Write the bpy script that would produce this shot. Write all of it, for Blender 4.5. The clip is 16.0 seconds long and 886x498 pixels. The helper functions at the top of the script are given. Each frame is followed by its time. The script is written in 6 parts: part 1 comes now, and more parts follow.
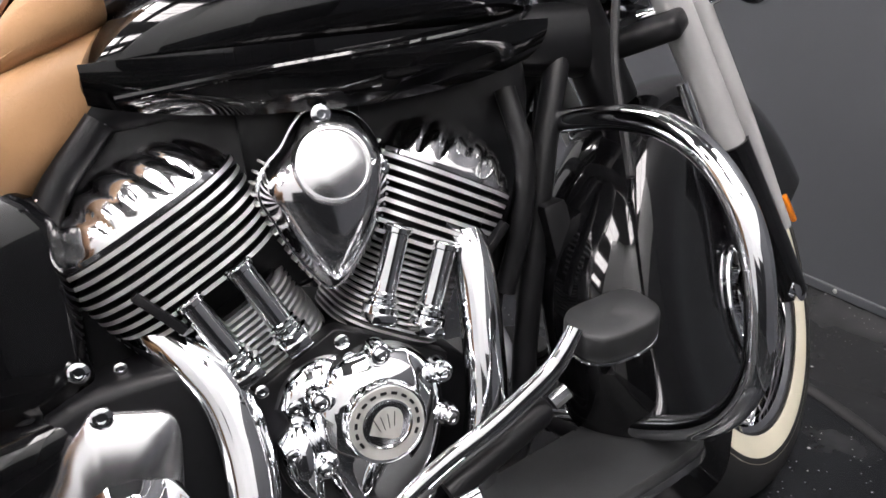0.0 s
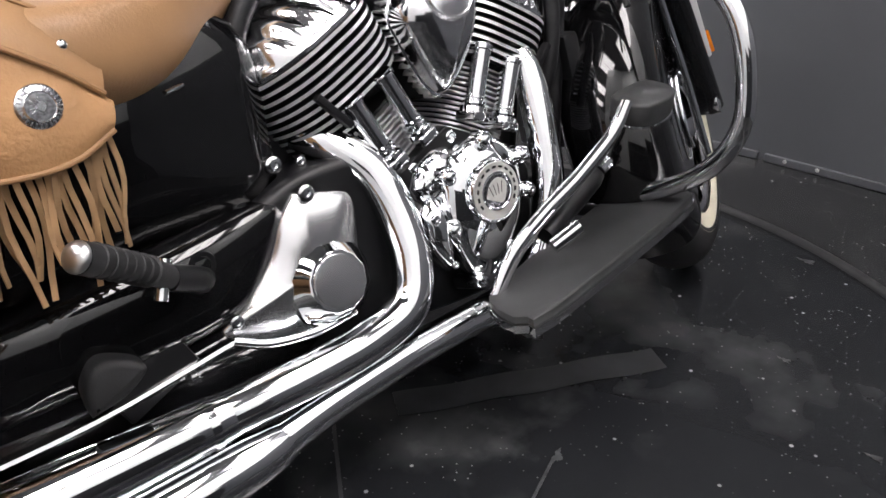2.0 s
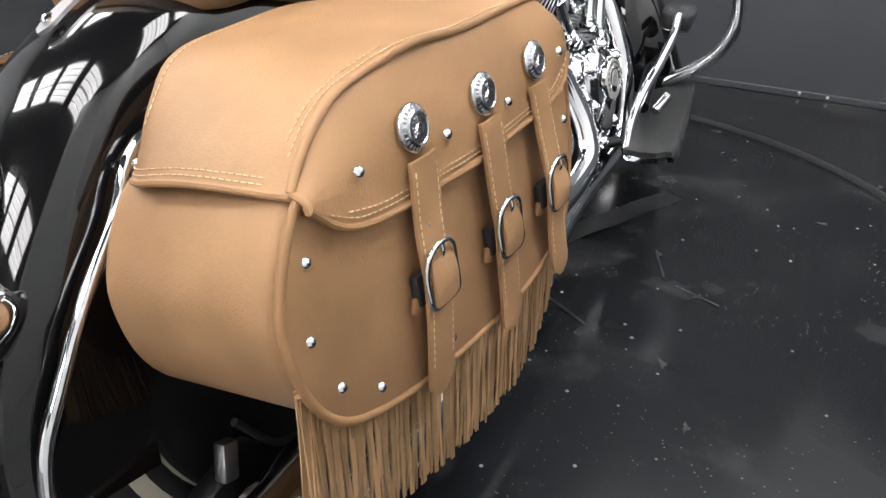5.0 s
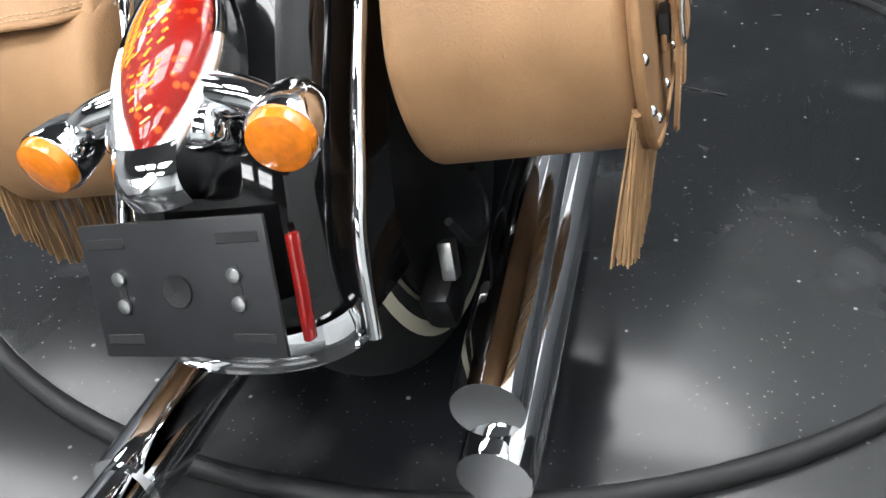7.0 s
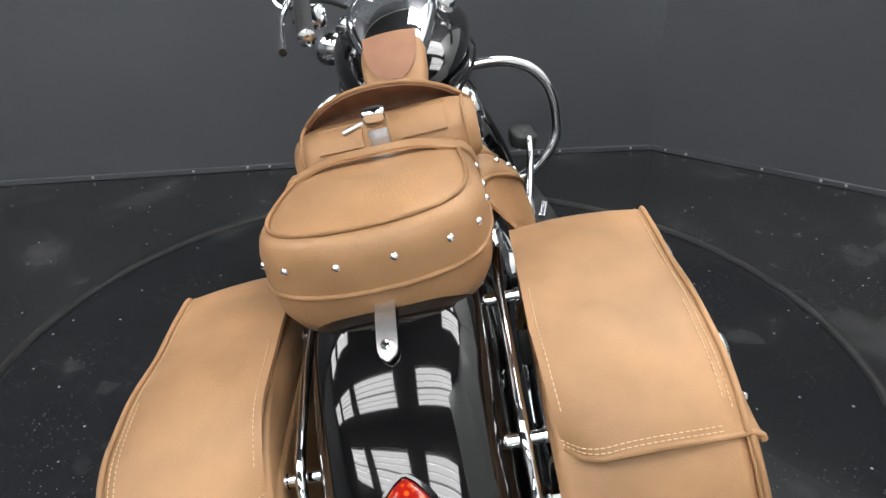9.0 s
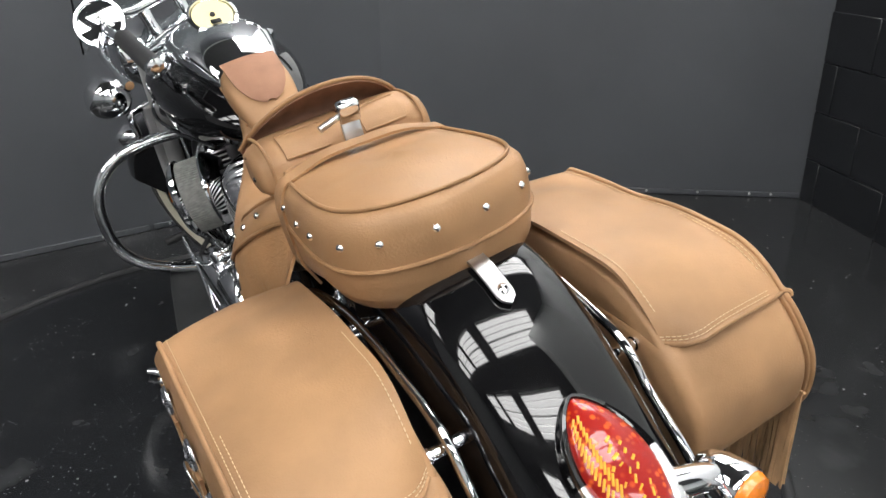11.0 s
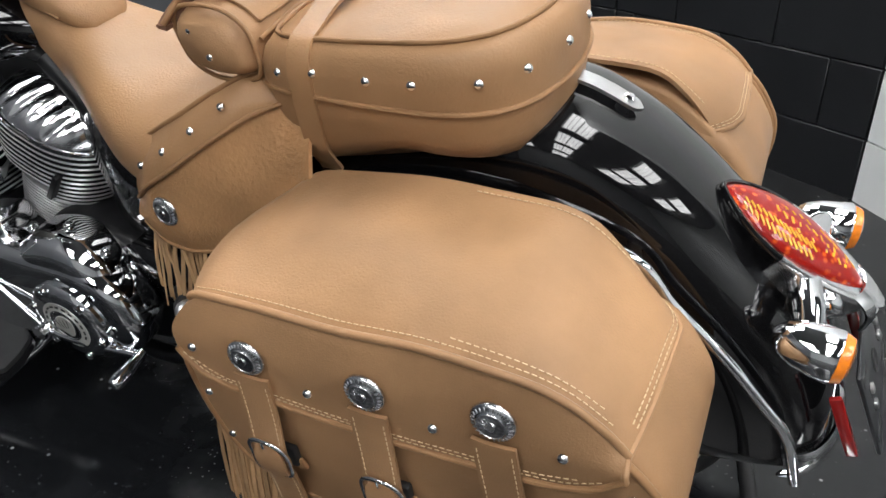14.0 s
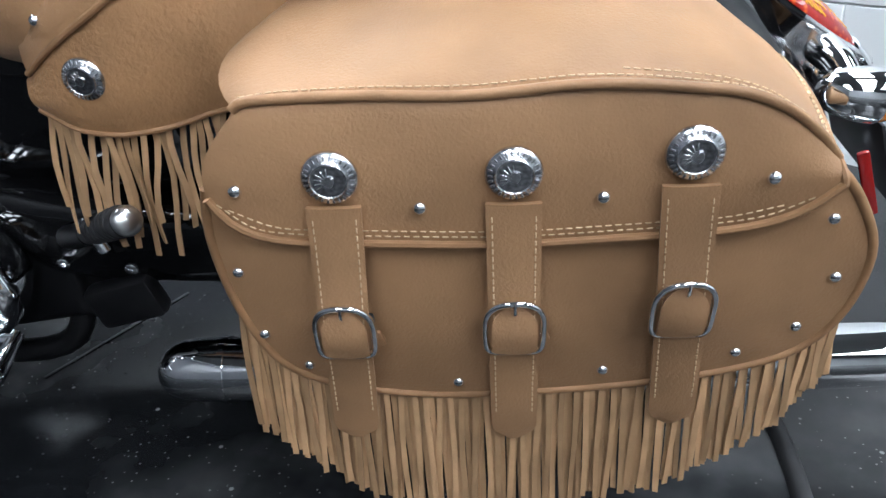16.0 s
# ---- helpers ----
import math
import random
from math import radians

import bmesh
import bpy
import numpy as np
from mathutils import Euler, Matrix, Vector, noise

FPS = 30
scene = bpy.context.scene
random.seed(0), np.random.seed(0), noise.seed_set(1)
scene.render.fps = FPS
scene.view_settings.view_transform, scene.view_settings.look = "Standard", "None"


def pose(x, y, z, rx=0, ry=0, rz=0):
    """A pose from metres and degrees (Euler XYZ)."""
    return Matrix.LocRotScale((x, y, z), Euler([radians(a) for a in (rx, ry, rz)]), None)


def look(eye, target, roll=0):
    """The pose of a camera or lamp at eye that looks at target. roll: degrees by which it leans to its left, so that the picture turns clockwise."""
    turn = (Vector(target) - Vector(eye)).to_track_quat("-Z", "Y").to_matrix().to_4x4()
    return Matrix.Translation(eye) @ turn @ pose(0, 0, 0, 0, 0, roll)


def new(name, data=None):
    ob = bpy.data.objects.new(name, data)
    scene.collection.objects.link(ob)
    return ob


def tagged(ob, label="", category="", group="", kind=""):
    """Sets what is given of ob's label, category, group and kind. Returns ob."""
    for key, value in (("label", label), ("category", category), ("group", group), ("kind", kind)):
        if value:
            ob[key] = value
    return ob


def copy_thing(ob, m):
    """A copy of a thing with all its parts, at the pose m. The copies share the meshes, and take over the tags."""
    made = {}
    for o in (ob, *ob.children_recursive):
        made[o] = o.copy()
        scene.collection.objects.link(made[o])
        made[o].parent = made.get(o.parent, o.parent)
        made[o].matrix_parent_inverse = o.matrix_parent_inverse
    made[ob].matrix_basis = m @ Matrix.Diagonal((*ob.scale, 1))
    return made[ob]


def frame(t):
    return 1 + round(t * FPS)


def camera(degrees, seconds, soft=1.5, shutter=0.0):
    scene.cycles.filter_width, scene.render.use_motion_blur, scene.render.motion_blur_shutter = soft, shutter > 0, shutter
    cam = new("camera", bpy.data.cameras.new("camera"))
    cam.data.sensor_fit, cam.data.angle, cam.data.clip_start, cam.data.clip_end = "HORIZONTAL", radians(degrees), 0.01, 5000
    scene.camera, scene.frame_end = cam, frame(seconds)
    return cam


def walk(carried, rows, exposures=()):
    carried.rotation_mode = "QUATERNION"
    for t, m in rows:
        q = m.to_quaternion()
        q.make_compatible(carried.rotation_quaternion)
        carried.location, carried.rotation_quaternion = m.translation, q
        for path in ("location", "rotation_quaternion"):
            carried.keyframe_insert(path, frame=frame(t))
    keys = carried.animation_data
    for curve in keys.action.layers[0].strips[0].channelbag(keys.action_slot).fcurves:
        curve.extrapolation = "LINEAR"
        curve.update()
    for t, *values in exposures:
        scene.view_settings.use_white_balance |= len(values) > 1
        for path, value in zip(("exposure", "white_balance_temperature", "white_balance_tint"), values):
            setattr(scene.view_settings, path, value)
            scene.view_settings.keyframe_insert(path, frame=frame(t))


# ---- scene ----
cam = camera(60.45, 16.0)
PATH = [
    (0, look((0.8717, -0.7339, 0.8620), (1.2137, 0.1103, 0.4494), -2.23)),
    (0.5, look((0.8004, -0.8249, 0.8820), (1.1544, -0.0069, 0.4287), -2.26)),
    (1, look((0.6869, -0.8513, 0.8705), (1.0720, -0.0735, 0.3738), -1.85)),
    (1.5, look((0.5015, -0.8776, 0.8040), (0.9740, -0.1188, 0.3557), -2.95)),
    (2, look((0.3977, -0.8304, 0.7955), (0.9379, -0.1308, 0.3279), -1.94)),
    (2.5, look((0.2961, -0.7859, 0.8236), (0.8879, -0.1517, 0.3260), -1.38)),
    (3, look((0.1968, -0.7926, 0.8821), (0.8290, -0.2185, 0.3617), -1.51)),
    (3.5, look((0.0450, -0.8408, 0.9539), (0.7147, -0.2877, 0.4583), -0.94)),
    (4, look((-0.1104, -0.7933, 0.9676), (0.6109, -0.2561, 0.5305), -0.66)),
    (4.5, look((-0.2790, -0.6750, 0.9210), (0.4681, -0.1858, 0.4697), 0.15)),
    (5, look((-0.4630, -0.5780, 0.8610), (0.2830, -0.1445, 0.3555), 0.50)),
    (5.2, look((-0.5060, -0.5420, 0.8330), (0.2360, -0.1390, 0.2970), 0.80)),
    (7.3, look((-0.7038, -0.2467, 0.7694), (0.0468, -0.0094, 0.1528), -4.42)),
    (7.5, look((-0.7015, -0.2191, 0.8546), (0.0359, 0.0200, 0.2229), -3.74)),
    (8, look((-0.6870, -0.0913, 1.0020), (0.0731, 0.0641, 0.3709), -1.04)),
    (8.5, look((-0.6993, -0.0122, 1.1285), (0.1178, 0.0806, 0.5596), -2.23)),
    (8.7, look((-0.7077, 0.0147, 1.1668), (0.1435, 0.0814, 0.6461), -2.45)),
    (10.8, look((-0.6719, 0.5660, 1.0953), (0.1620, 0.1401, 0.7443), -0.39)),
    (11, look((-0.6627, 0.5904, 1.0556), (0.1403, 0.1328, 0.6739), -0.31)),
    (11.5, look((-0.6156, 0.6602, 0.9867), (0.1000, 0.1300, 0.5319), -0.34)),
    (12, look((-0.5511, 0.6788, 0.9471), (0.0981, 0.1063, 0.4463), -0.81)),
    (12.5, look((-0.4822, 0.7019, 0.9411), (0.1354, 0.1023, 0.4322), -1.02)),
    (13, look((-0.4036, 0.7823, 0.9413), (0.1757, 0.1423, 0.4365), -0.71)),
    (13.5, look((-0.2859, 0.8759, 0.9392), (0.2122, 0.1561, 0.4559), -0.48)),
    (14, look((-0.1697, 0.9473, 0.9192), (0.2145, 0.1506, 0.4525), -1.16)),
    (14.5, look((-0.0680, 0.9769, 0.8631), (0.2025, 0.1234, 0.4178), -1.85)),
    (15, look((0.0130, 0.9841, 0.7674), (0.2172, 0.0987, 0.3499), -2.25)),
    (15.5, look((0.0814, 0.9945, 0.7093), (0.2032, 0.0969, 0.2856), -2.60)),
    (16, look((0.1658, 0.9998, 0.6734), (0.2086, 0.1013, 0.2364), -2.41)),
]
walk(cam, PATH, [(0.0, 0.50, 6500, 17), (2.0, 0.38, 6500, 17), (4.0, 0.48, 6450, 15), (5.0, 0.32, 6350, 12), (7.5, 0.52, 6150, 8), (8.0, 0.20, 6200, 10), (8.5, 0.0, 6250, 10), (11.0, 0.08, 6350, 10), (12.0, 0.08, 6250, 10), (13.0, 0.0, 6300, 10), (14.5, 0.02, 6250, 10), (15.0, 0.02, 6150, 10), (15.5, 0.19, 5850, 9), (16.0, 0.42, 5600, 8)])

# ---- world and lights ----
world = bpy.data.worlds.new("world")
scene.world = world
world.use_nodes = True
world.node_tree.nodes["Background"].inputs["Color"].default_value = (0.8, 0.9, 1.0, 1)
world.node_tree.nodes["Background"].inputs["Strength"].default_value = 0.05

LEAN = radians(-11.4)


# ---- materials ----
def material(name, colour, rough=0.5, metal=0.0, coat=0.0, coat_rough=0.05, vary=0.0, vary_scale=6.0, grain=0.0,
             grain_scale=250.0, rough_vary=0.0, spec=0.5, emit=0.0, sheen=0.0, random_object=0.0, transmission=0.0, crease=0.0):
    m = bpy.data.materials.new(name)
    m.use_nodes = True
    nt = m.node_tree
    b = nt.nodes["Principled BSDF"]
    b.inputs["Base Color"].default_value = (*colour, 1)
    b.inputs["Roughness"].default_value = rough
    b.inputs["Metallic"].default_value = metal
    b.inputs["Coat Weight"].default_value = coat
    b.inputs["Coat Roughness"].default_value = coat_rough
    b.inputs["Specular IOR Level"].default_value = spec
    b.inputs["Sheen Weight"].default_value = sheen
    b.inputs["Transmission Weight"].default_value = transmission
    if emit:
        b.inputs["Emission Color"].default_value = (*colour, 1)
        b.inputs["Emission Strength"].default_value = emit
    tc = nt.nodes.new("ShaderNodeTexCoord")
    if vary or rough_vary:
        n = nt.nodes.new("ShaderNodeTexNoise")
        n.inputs["Scale"].default_value, n.inputs["Detail"].default_value = vary_scale, 6
        nt.links.new(tc.outputs["Object"], n.inputs["Vector"])
    if vary:
        mix = nt.nodes.new("ShaderNodeMix")
        mix.data_type = "RGBA"
        ramp = nt.nodes.new("ShaderNodeMapRange")
        ramp.inputs["From Min"].default_value, ramp.inputs["From Max"].default_value = 0.3, 0.7
        nt.links.new(n.outputs["Fac"], ramp.inputs["Value"])
        nt.links.new(ramp.outputs["Result"], mix.inputs["Factor"])
        mix.inputs["A"].default_value = (*[c * (1 - vary) for c in colour], 1)
        mix.inputs["B"].default_value = (*[min(1, c * (1 + vary)) for c in colour], 1)
        out = mix.outputs["Result"]
        if random_object:
            hsv = nt.nodes.new("ShaderNodeHueSaturation")
            info = nt.nodes.new("ShaderNodeObjectInfo")
            mr = nt.nodes.new("ShaderNodeMapRange")
            mr.inputs["To Min"].default_value, mr.inputs["To Max"].default_value = 1 - random_object, 1 + random_object
            nt.links.new(info.outputs["Random"], mr.inputs["Value"])
            nt.links.new(mr.outputs["Result"], hsv.inputs["Value"])
            nt.links.new(out, hsv.inputs["Color"])
            out = hsv.outputs["Color"]
        nt.links.new(out, b.inputs["Base Color"])
    if rough_vary:
        mr = nt.nodes.new("ShaderNodeMapRange")
        mr.inputs["To Min"].default_value = max(0.0, rough - rough_vary)
        mr.inputs["To Max"].default_value = min(1.0, rough + rough_vary)
        nt.links.new(n.outputs["Fac"], mr.inputs["Value"])
        nt.links.new(mr.outputs["Result"], b.inputs["Roughness"])
    if crease:
        low = nt.nodes.new("ShaderNodeTexNoise")
        low.inputs["Scale"].default_value, low.inputs["Detail"].default_value = 7.0, 2
        cell = nt.nodes.new("ShaderNodeTexVoronoi")
        cell.feature = "DISTANCE_TO_EDGE"
        cell.inputs["Scale"].default_value = 190
        warp = nt.nodes.new("ShaderNodeTexNoise")
        warp.inputs["Scale"].default_value, warp.inputs["Detail"].default_value = 14.0, 3
        for q in (low, warp):
            nt.links.new(tc.outputs["Object"], q.inputs["Vector"])
        add = nt.nodes.new("ShaderNodeVectorMath")
        add.operation = "MULTIPLY_ADD"
        nt.links.new(warp.outputs["Color"], add.inputs[0])
        add.inputs[1].default_value = (0.05, 0.05, 0.05)
        nt.links.new(tc.outputs["Object"], add.inputs[2])
        nt.links.new(add.outputs[0], cell.inputs["Vector"])
        line = nt.nodes.new("ShaderNodeMapRange")
        line.inputs["From Max"].default_value = 0.30
        nt.links.new(cell.outputs["Distance"], line.inputs["Value"])
        where = nt.nodes.new("ShaderNodeMapRange")
        where.inputs["From Min"].default_value, where.inputs["From Max"].default_value = 0.42, 0.62
        where.inputs["To Max"].default_value = crease
        nt.links.new(low.outputs["Fac"], where.inputs["Value"])
        fold = nt.nodes.new("ShaderNodeBump")
        fold.inputs["Distance"].default_value = 0.004
        nt.links.new(where.outputs["Result"], fold.inputs["Strength"])
        nt.links.new(line.outputs["Result"], fold.inputs["Height"])
        swell = nt.nodes.new("ShaderNodeBump")
        swell.inputs["Strength"].default_value, swell.inputs["Distance"].default_value = 0.35, 0.02
        nt.links.new(low.outputs["Fac"], swell.inputs["Height"])
        nt.links.new(swell.outputs["Normal"], fold.inputs["Normal"])
        nt.links.new(fold.outputs["Normal"], b.inputs["Normal"])
    if grain:
        g = nt.nodes.new("ShaderNodeTexNoise")
        g.inputs["Scale"].default_value, g.inputs["Detail"].default_value = grain_scale, 4
        nt.links.new(tc.outputs["Object"], g.inputs["Vector"])
        bump = nt.nodes.new("ShaderNodeBump")
        bump.inputs["Strength"].default_value, bump.inputs["Distance"].default_value = grain, 0.002
        nt.links.new(g.outputs["Fac"], bump.inputs["Height"])
        if crease:
            nt.links.new(fold.outputs["Normal"], bump.inputs["Normal"])
        nt.links.new(bump.outputs["Normal"], b.inputs["Normal"])
    return m


LEATHER = material("tan_leather", (0.340, 0.195, 0.098), 0.44, vary=0.22, vary_scale=7, grain=0.24, grain_scale=420, rough_vary=0.10, spec=0.25, crease=0.07)
SKIRT = material("skirt_leather", (0.375, 0.206, 0.095), 0.48, vary=0.24, vary_scale=9, grain=0.75, grain_scale=170, rough_vary=0.10, spec=0.3, crease=0.12)
SEAT_TAN = material("seat_leather", (0.338, 0.191, 0.093), 0.42, vary=0.15, vary_scale=7, grain=0.18, grain_scale=300, rough_vary=0.08, spec=0.32, crease=0.10)
EDGE = material("leather_edge", (0.30, 0.166, 0.078), 0.55, vary=0.12, vary_scale=40, spec=0.3)
FRINGE = material("fringe_leather", (0.39, 0.242, 0.125), 0.6, vary=0.16, vary_scale=30, spec=0.25, random_object=0.30)
SUEDE = material("suede_underside", (0.225, 0.122, 0.078), 0.85, vary=0.2, vary_scale=30, grain=0.4, grain_scale=600, spec=0.1)
FLAP = material("flap_leather", (0.30, 0.155, 0.095), 0.6, vary=0.12, vary_scale=20, grain=0.3, grain_scale=400, spec=0.25)
THREAD = material("pale_thread", (0.62, 0.46, 0.28), 0.7)
CHROME = material("chrome", (0.84, 0.85, 0.865), 0.045, metal=1.0, rough_vary=0.03, vary_scale=20)
PEWTER = material("antique_silver", (0.62, 0.63, 0.65), 0.27, metal=1.0, vary=0.35, vary_scale=160)
STEEL = material("brushed_steel", (0.62, 0.62, 0.62), 0.28, metal=1.0, vary=0.1, vary_scale=60)
PAINT = material("black_paint", (0.004, 0.004, 0.0045), 0.12, coat=1.0, coat_rough=0.015, spec=0.1)
SATIN = material("satin_black_metal", (0.008, 0.008, 0.009), 0.36, vary=0.2, vary_scale=30, grain=0.08, grain_scale=700, spec=0.3)
RUBBER = material("black_rubber", (0.015, 0.015, 0.016), 0.62, vary=0.2, vary_scale=25, grain=0.2, grain_scale=500)
FINBLACK = material("engine_black", (0.007, 0.007, 0.008), 0.38, vary=0.15, vary_scale=60, spec=0.3)
WHITEWALL = material("cream_whitewall", (0.70, 0.66, 0.52), 0.55, vary=0.05, vary_scale=15)
LEDS = material("orange_led", (0.95, 0.36, 0.03), 0.25, coat=0.6, vary=0.5, vary_scale=60)
MATGREY = material("grey_rubber_mat", (0.025, 0.026, 0.027), 0.55, vary=0.15, vary_scale=30, grain=0.25, grain_scale=500)
GUNMETAL = material("grey_bracket", (0.030, 0.031, 0.034), 0.40, vary=0.1, vary_scale=40, metal=0.3)
AMBER = material("amber_lens", (0.90, 0.24, 0.012), 0.2, coat=0.8, vary=0.15, vary_scale=120, grain=0.35, grain_scale=260)
REDFLAT = material("red_reflector", (0.26, 0.008, 0.007), 0.2, coat=0.6)
DIAL = material("cream_dial", (0.75, 0.68, 0.36), 0.4)
GREYPLASTIC = material("grey_plastic", (0.38, 0.38, 0.375), 0.45, vary=0.08, vary_scale=12)
CLEAR = material("clear_screen", (0.85, 0.9, 0.9), 0.03, transmission=1.0)
LAMP = material("lamp_tube", (1.0, 0.98, 0.95), 0.4, emit=12.0)
LAMPBODY = material("lamp_housing", (0.75, 0.75, 0.75), 0.4)
WALLGREY = material("dark_grey_wall_paint", (0.063, 0.067, 0.075), 0.55, vary=0.10, vary_scale=1.6, grain=0.12, grain_scale=90, rough_vary=0.08)
WALLBLACK = material("black_gloss_wall_paint", (0.012, 0.013, 0.015), 0.42, vary=0.15, vary_scale=3, grain=0.15, grain_scale=60)
WALLWHITE = material("white_wall_paint", (0.78, 0.80, 0.80), 0.5, vary=0.04, vary_scale=2, grain=0.2, grain_scale=70)
WALLPALE = material("pale_grey_wall_paint", (0.30, 0.31, 0.315), 0.5, vary=0.05, vary_scale=2, grain=0.2, grain_scale=70)
BRIGHT = material("satin_chrome", (0.86, 0.86, 0.87), 0.24, metal=1.0, rough_vary=0.06, vary_scale=25)
DARKSILVER = material("dark_engraved_silver", (0.34, 0.345, 0.36), 0.30, metal=1.0, vary=0.5, vary_scale=260)
CEILING = material("ceiling_paint", (0.12, 0.122, 0.125), 0.8, vary=0.05, vary_scale=2)


def floor_material(name, base, dust):
    """Glossy dark floor paint with scuffs, dust specks and pale smears."""
    m = bpy.data.materials.new(name)
    m.use_nodes = True
    nt = m.node_tree
    b = nt.nodes["Principled BSDF"]
    b.inputs["Specular IOR Level"].default_value = 0.28
    tc = nt.nodes.new("ShaderNodeTexCoord")

    def noise_node(scale, detail, lo, hi):
        n = nt.nodes.new("ShaderNodeTexNoise")
        n.inputs["Scale"].default_value, n.inputs["Detail"].default_value = scale, detail
        nt.links.new(tc.outputs["Object"], n.inputs["Vector"])
        r = nt.nodes.new("ShaderNodeMapRange")
        r.inputs["From Min"].default_value, r.inputs["From Max"].default_value = lo, hi
        nt.links.new(n.outputs["Fac"], r.inputs["Value"])
        return r.outputs["Result"]

    def maths(op, a, c):
        n = nt.nodes.new("ShaderNodeMath")
        n.operation = op
        n.use_clamp = True
        for i, v in enumerate((a, c)):
            if isinstance(v, (int, float)):
                n.inputs[i].default_value = v
            else:
                nt.links.new(v, n.inputs[i])
        return n.outputs[0]

    smear = noise_node(2.3, 5, 0.56, 0.80)
    film = noise_node(0.9, 3, 0.35, 0.75)
    vor = nt.nodes.new("ShaderNodeTexVoronoi")
    vor.inputs["Scale"].default_value = 26
    nt.links.new(tc.outputs["Object"], vor.inputs["Vector"])
    dot = nt.nodes.new("ShaderNodeMapRange")
    dot.inputs["From Min"].default_value, dot.inputs["From Max"].default_value = 0.10, 0.05
    nt.links.new(vor.outputs["Distance"], dot.inputs["Value"])
    few = nt.nodes.new("ShaderNodeSeparateColor")
    nt.links.new(vor.outputs["Color"], few.inputs["Color"])
    specks = maths("MULTIPLY", dot.outputs["Result"], maths("GREATER_THAN", few.outputs["Red"], 0.62))
    fine = nt.nodes.new("ShaderNodeTexVoronoi")
    fine.inputs["Scale"].default_value = 85
    nt.links.new(tc.outputs["Object"], fine.inputs["Vector"])
    grit = nt.nodes.new("ShaderNodeMapRange")
    grit.inputs["From Min"].default_value, grit.inputs["From Max"].default_value = 0.16, 0.08
    nt.links.new(fine.outputs["Distance"], grit.inputs["Value"])
    some = nt.nodes.new("ShaderNodeSeparateColor")
    nt.links.new(fine.outputs["Color"], some.inputs["Color"])
    patch = noise_node(3.1, 3, 0.42, 0.68)
    grit_on = maths("MULTIPLY", maths("MULTIPLY", grit.outputs["Result"], maths("GREATER_THAN", some.outputs["Red"], 0.40)), patch)
    specks = maths("ADD", specks, maths("MULTIPLY", grit_on, 0.8))
    wisp = maths("MULTIPLY", noise_node(8.5, 6, 0.55, 0.78), noise_node(1.7, 2, 0.45, 0.65))
    total = maths("ADD", maths("MULTIPLY", smear, 0.30 * dust), maths("MULTIPLY", specks, 1.0 * dust))
    total = maths("ADD", total, maths("MULTIPLY", wisp, 0.20 * dust))
    total = maths("ADD", total, maths("MULTIPLY", film, 0.02 * dust))
    mix = nt.nodes.new("ShaderNodeMix")
    mix.data_type = "RGBA"
    nt.links.new(total, mix.inputs["Factor"])
    mix.inputs["A"].default_value = (*base, 1)
    mix.inputs["B"].default_value = (0.27, 0.275, 0.275, 1)
    nt.links.new(mix.outputs["Result"], b.inputs["Base Color"])
    r = nt.nodes.new("ShaderNodeMapRange")
    r.inputs["To Min"].default_value, r.inputs["To Max"].default_value = 0.13, 0.5
    nt.links.new(maths("ADD", total, maths("MULTIPLY", film, 0.16)), r.inputs["Value"])
    nt.links.new(r.outputs["Result"], b.inputs["Roughness"])
    bump = nt.nodes.new("ShaderNodeBump")
    bump.inputs["Strength"].default_value, bump.inputs["Distance"].default_value = 0.05, 0.004
    nt.links.new(film, bump.inputs["Height"])
    nt.links.new(bump.outputs["Normal"], b.inputs["Normal"])
    return m


TABLE = floor_material("turntable_paint", (0.0095, 0.0104, 0.0122), 1.0)
def lens_material():
    """Red lens over a bed of orange cells."""
    m = material("red_lens", (0.60, 0.028, 0.010), 0.30, coat=0.8, coat_rough=0.02, spec=0.15)
    nt = m.node_tree
    b = nt.nodes["Principled BSDF"]
    tc = nt.nodes.new("ShaderNodeTexCoord")
    v = nt.nodes.new("ShaderNodeTexVoronoi")
    v.inputs["Scale"].default_value = 105
    n = nt.nodes.new("ShaderNodeTexNoise")
    n.inputs["Scale"].default_value, n.inputs["Detail"].default_value = 16, 2
    nt.links.new(tc.outputs["Object"], v.inputs["Vector"])
    nt.links.new(tc.outputs["Object"], n.inputs["Vector"])
    r1 = nt.nodes.new("ShaderNodeMapRange")
    r1.inputs["From Min"].default_value, r1.inputs["From Max"].default_value = 0.42, 0.20
    nt.links.new(v.outputs["Distance"], r1.inputs["Value"])
    r2 = nt.nodes.new("ShaderNodeMapRange")
    r2.inputs["From Min"].default_value, r2.inputs["From Max"].default_value = 0.40, 0.56
    nt.links.new(n.outputs["Fac"], r2.inputs["Value"])
    mul = nt.nodes.new("ShaderNodeMath")
    mul.operation = "MULTIPLY"
    nt.links.new(r1.outputs["Result"], mul.inputs[0])
    nt.links.new(r2.outputs["Result"], mul.inputs[1])
    mix = nt.nodes.new("ShaderNodeMix")
    mix.data_type = "RGBA"
    mix.inputs["A"].default_value, mix.inputs["B"].default_value = (0.29, 0.007, 0.003, 1), (0.66, 0.10, 0.010, 1)
    nt.links.new(mul.outputs[0], mix.inputs["Factor"])
    nt.links.new(mix.outputs["Result"], b.inputs["Base Color"])
    return m


REDLENS = lens_material()
FLOOR = floor_material("floor_paint", (0.018, 0.0185, 0.0195), 0.7)


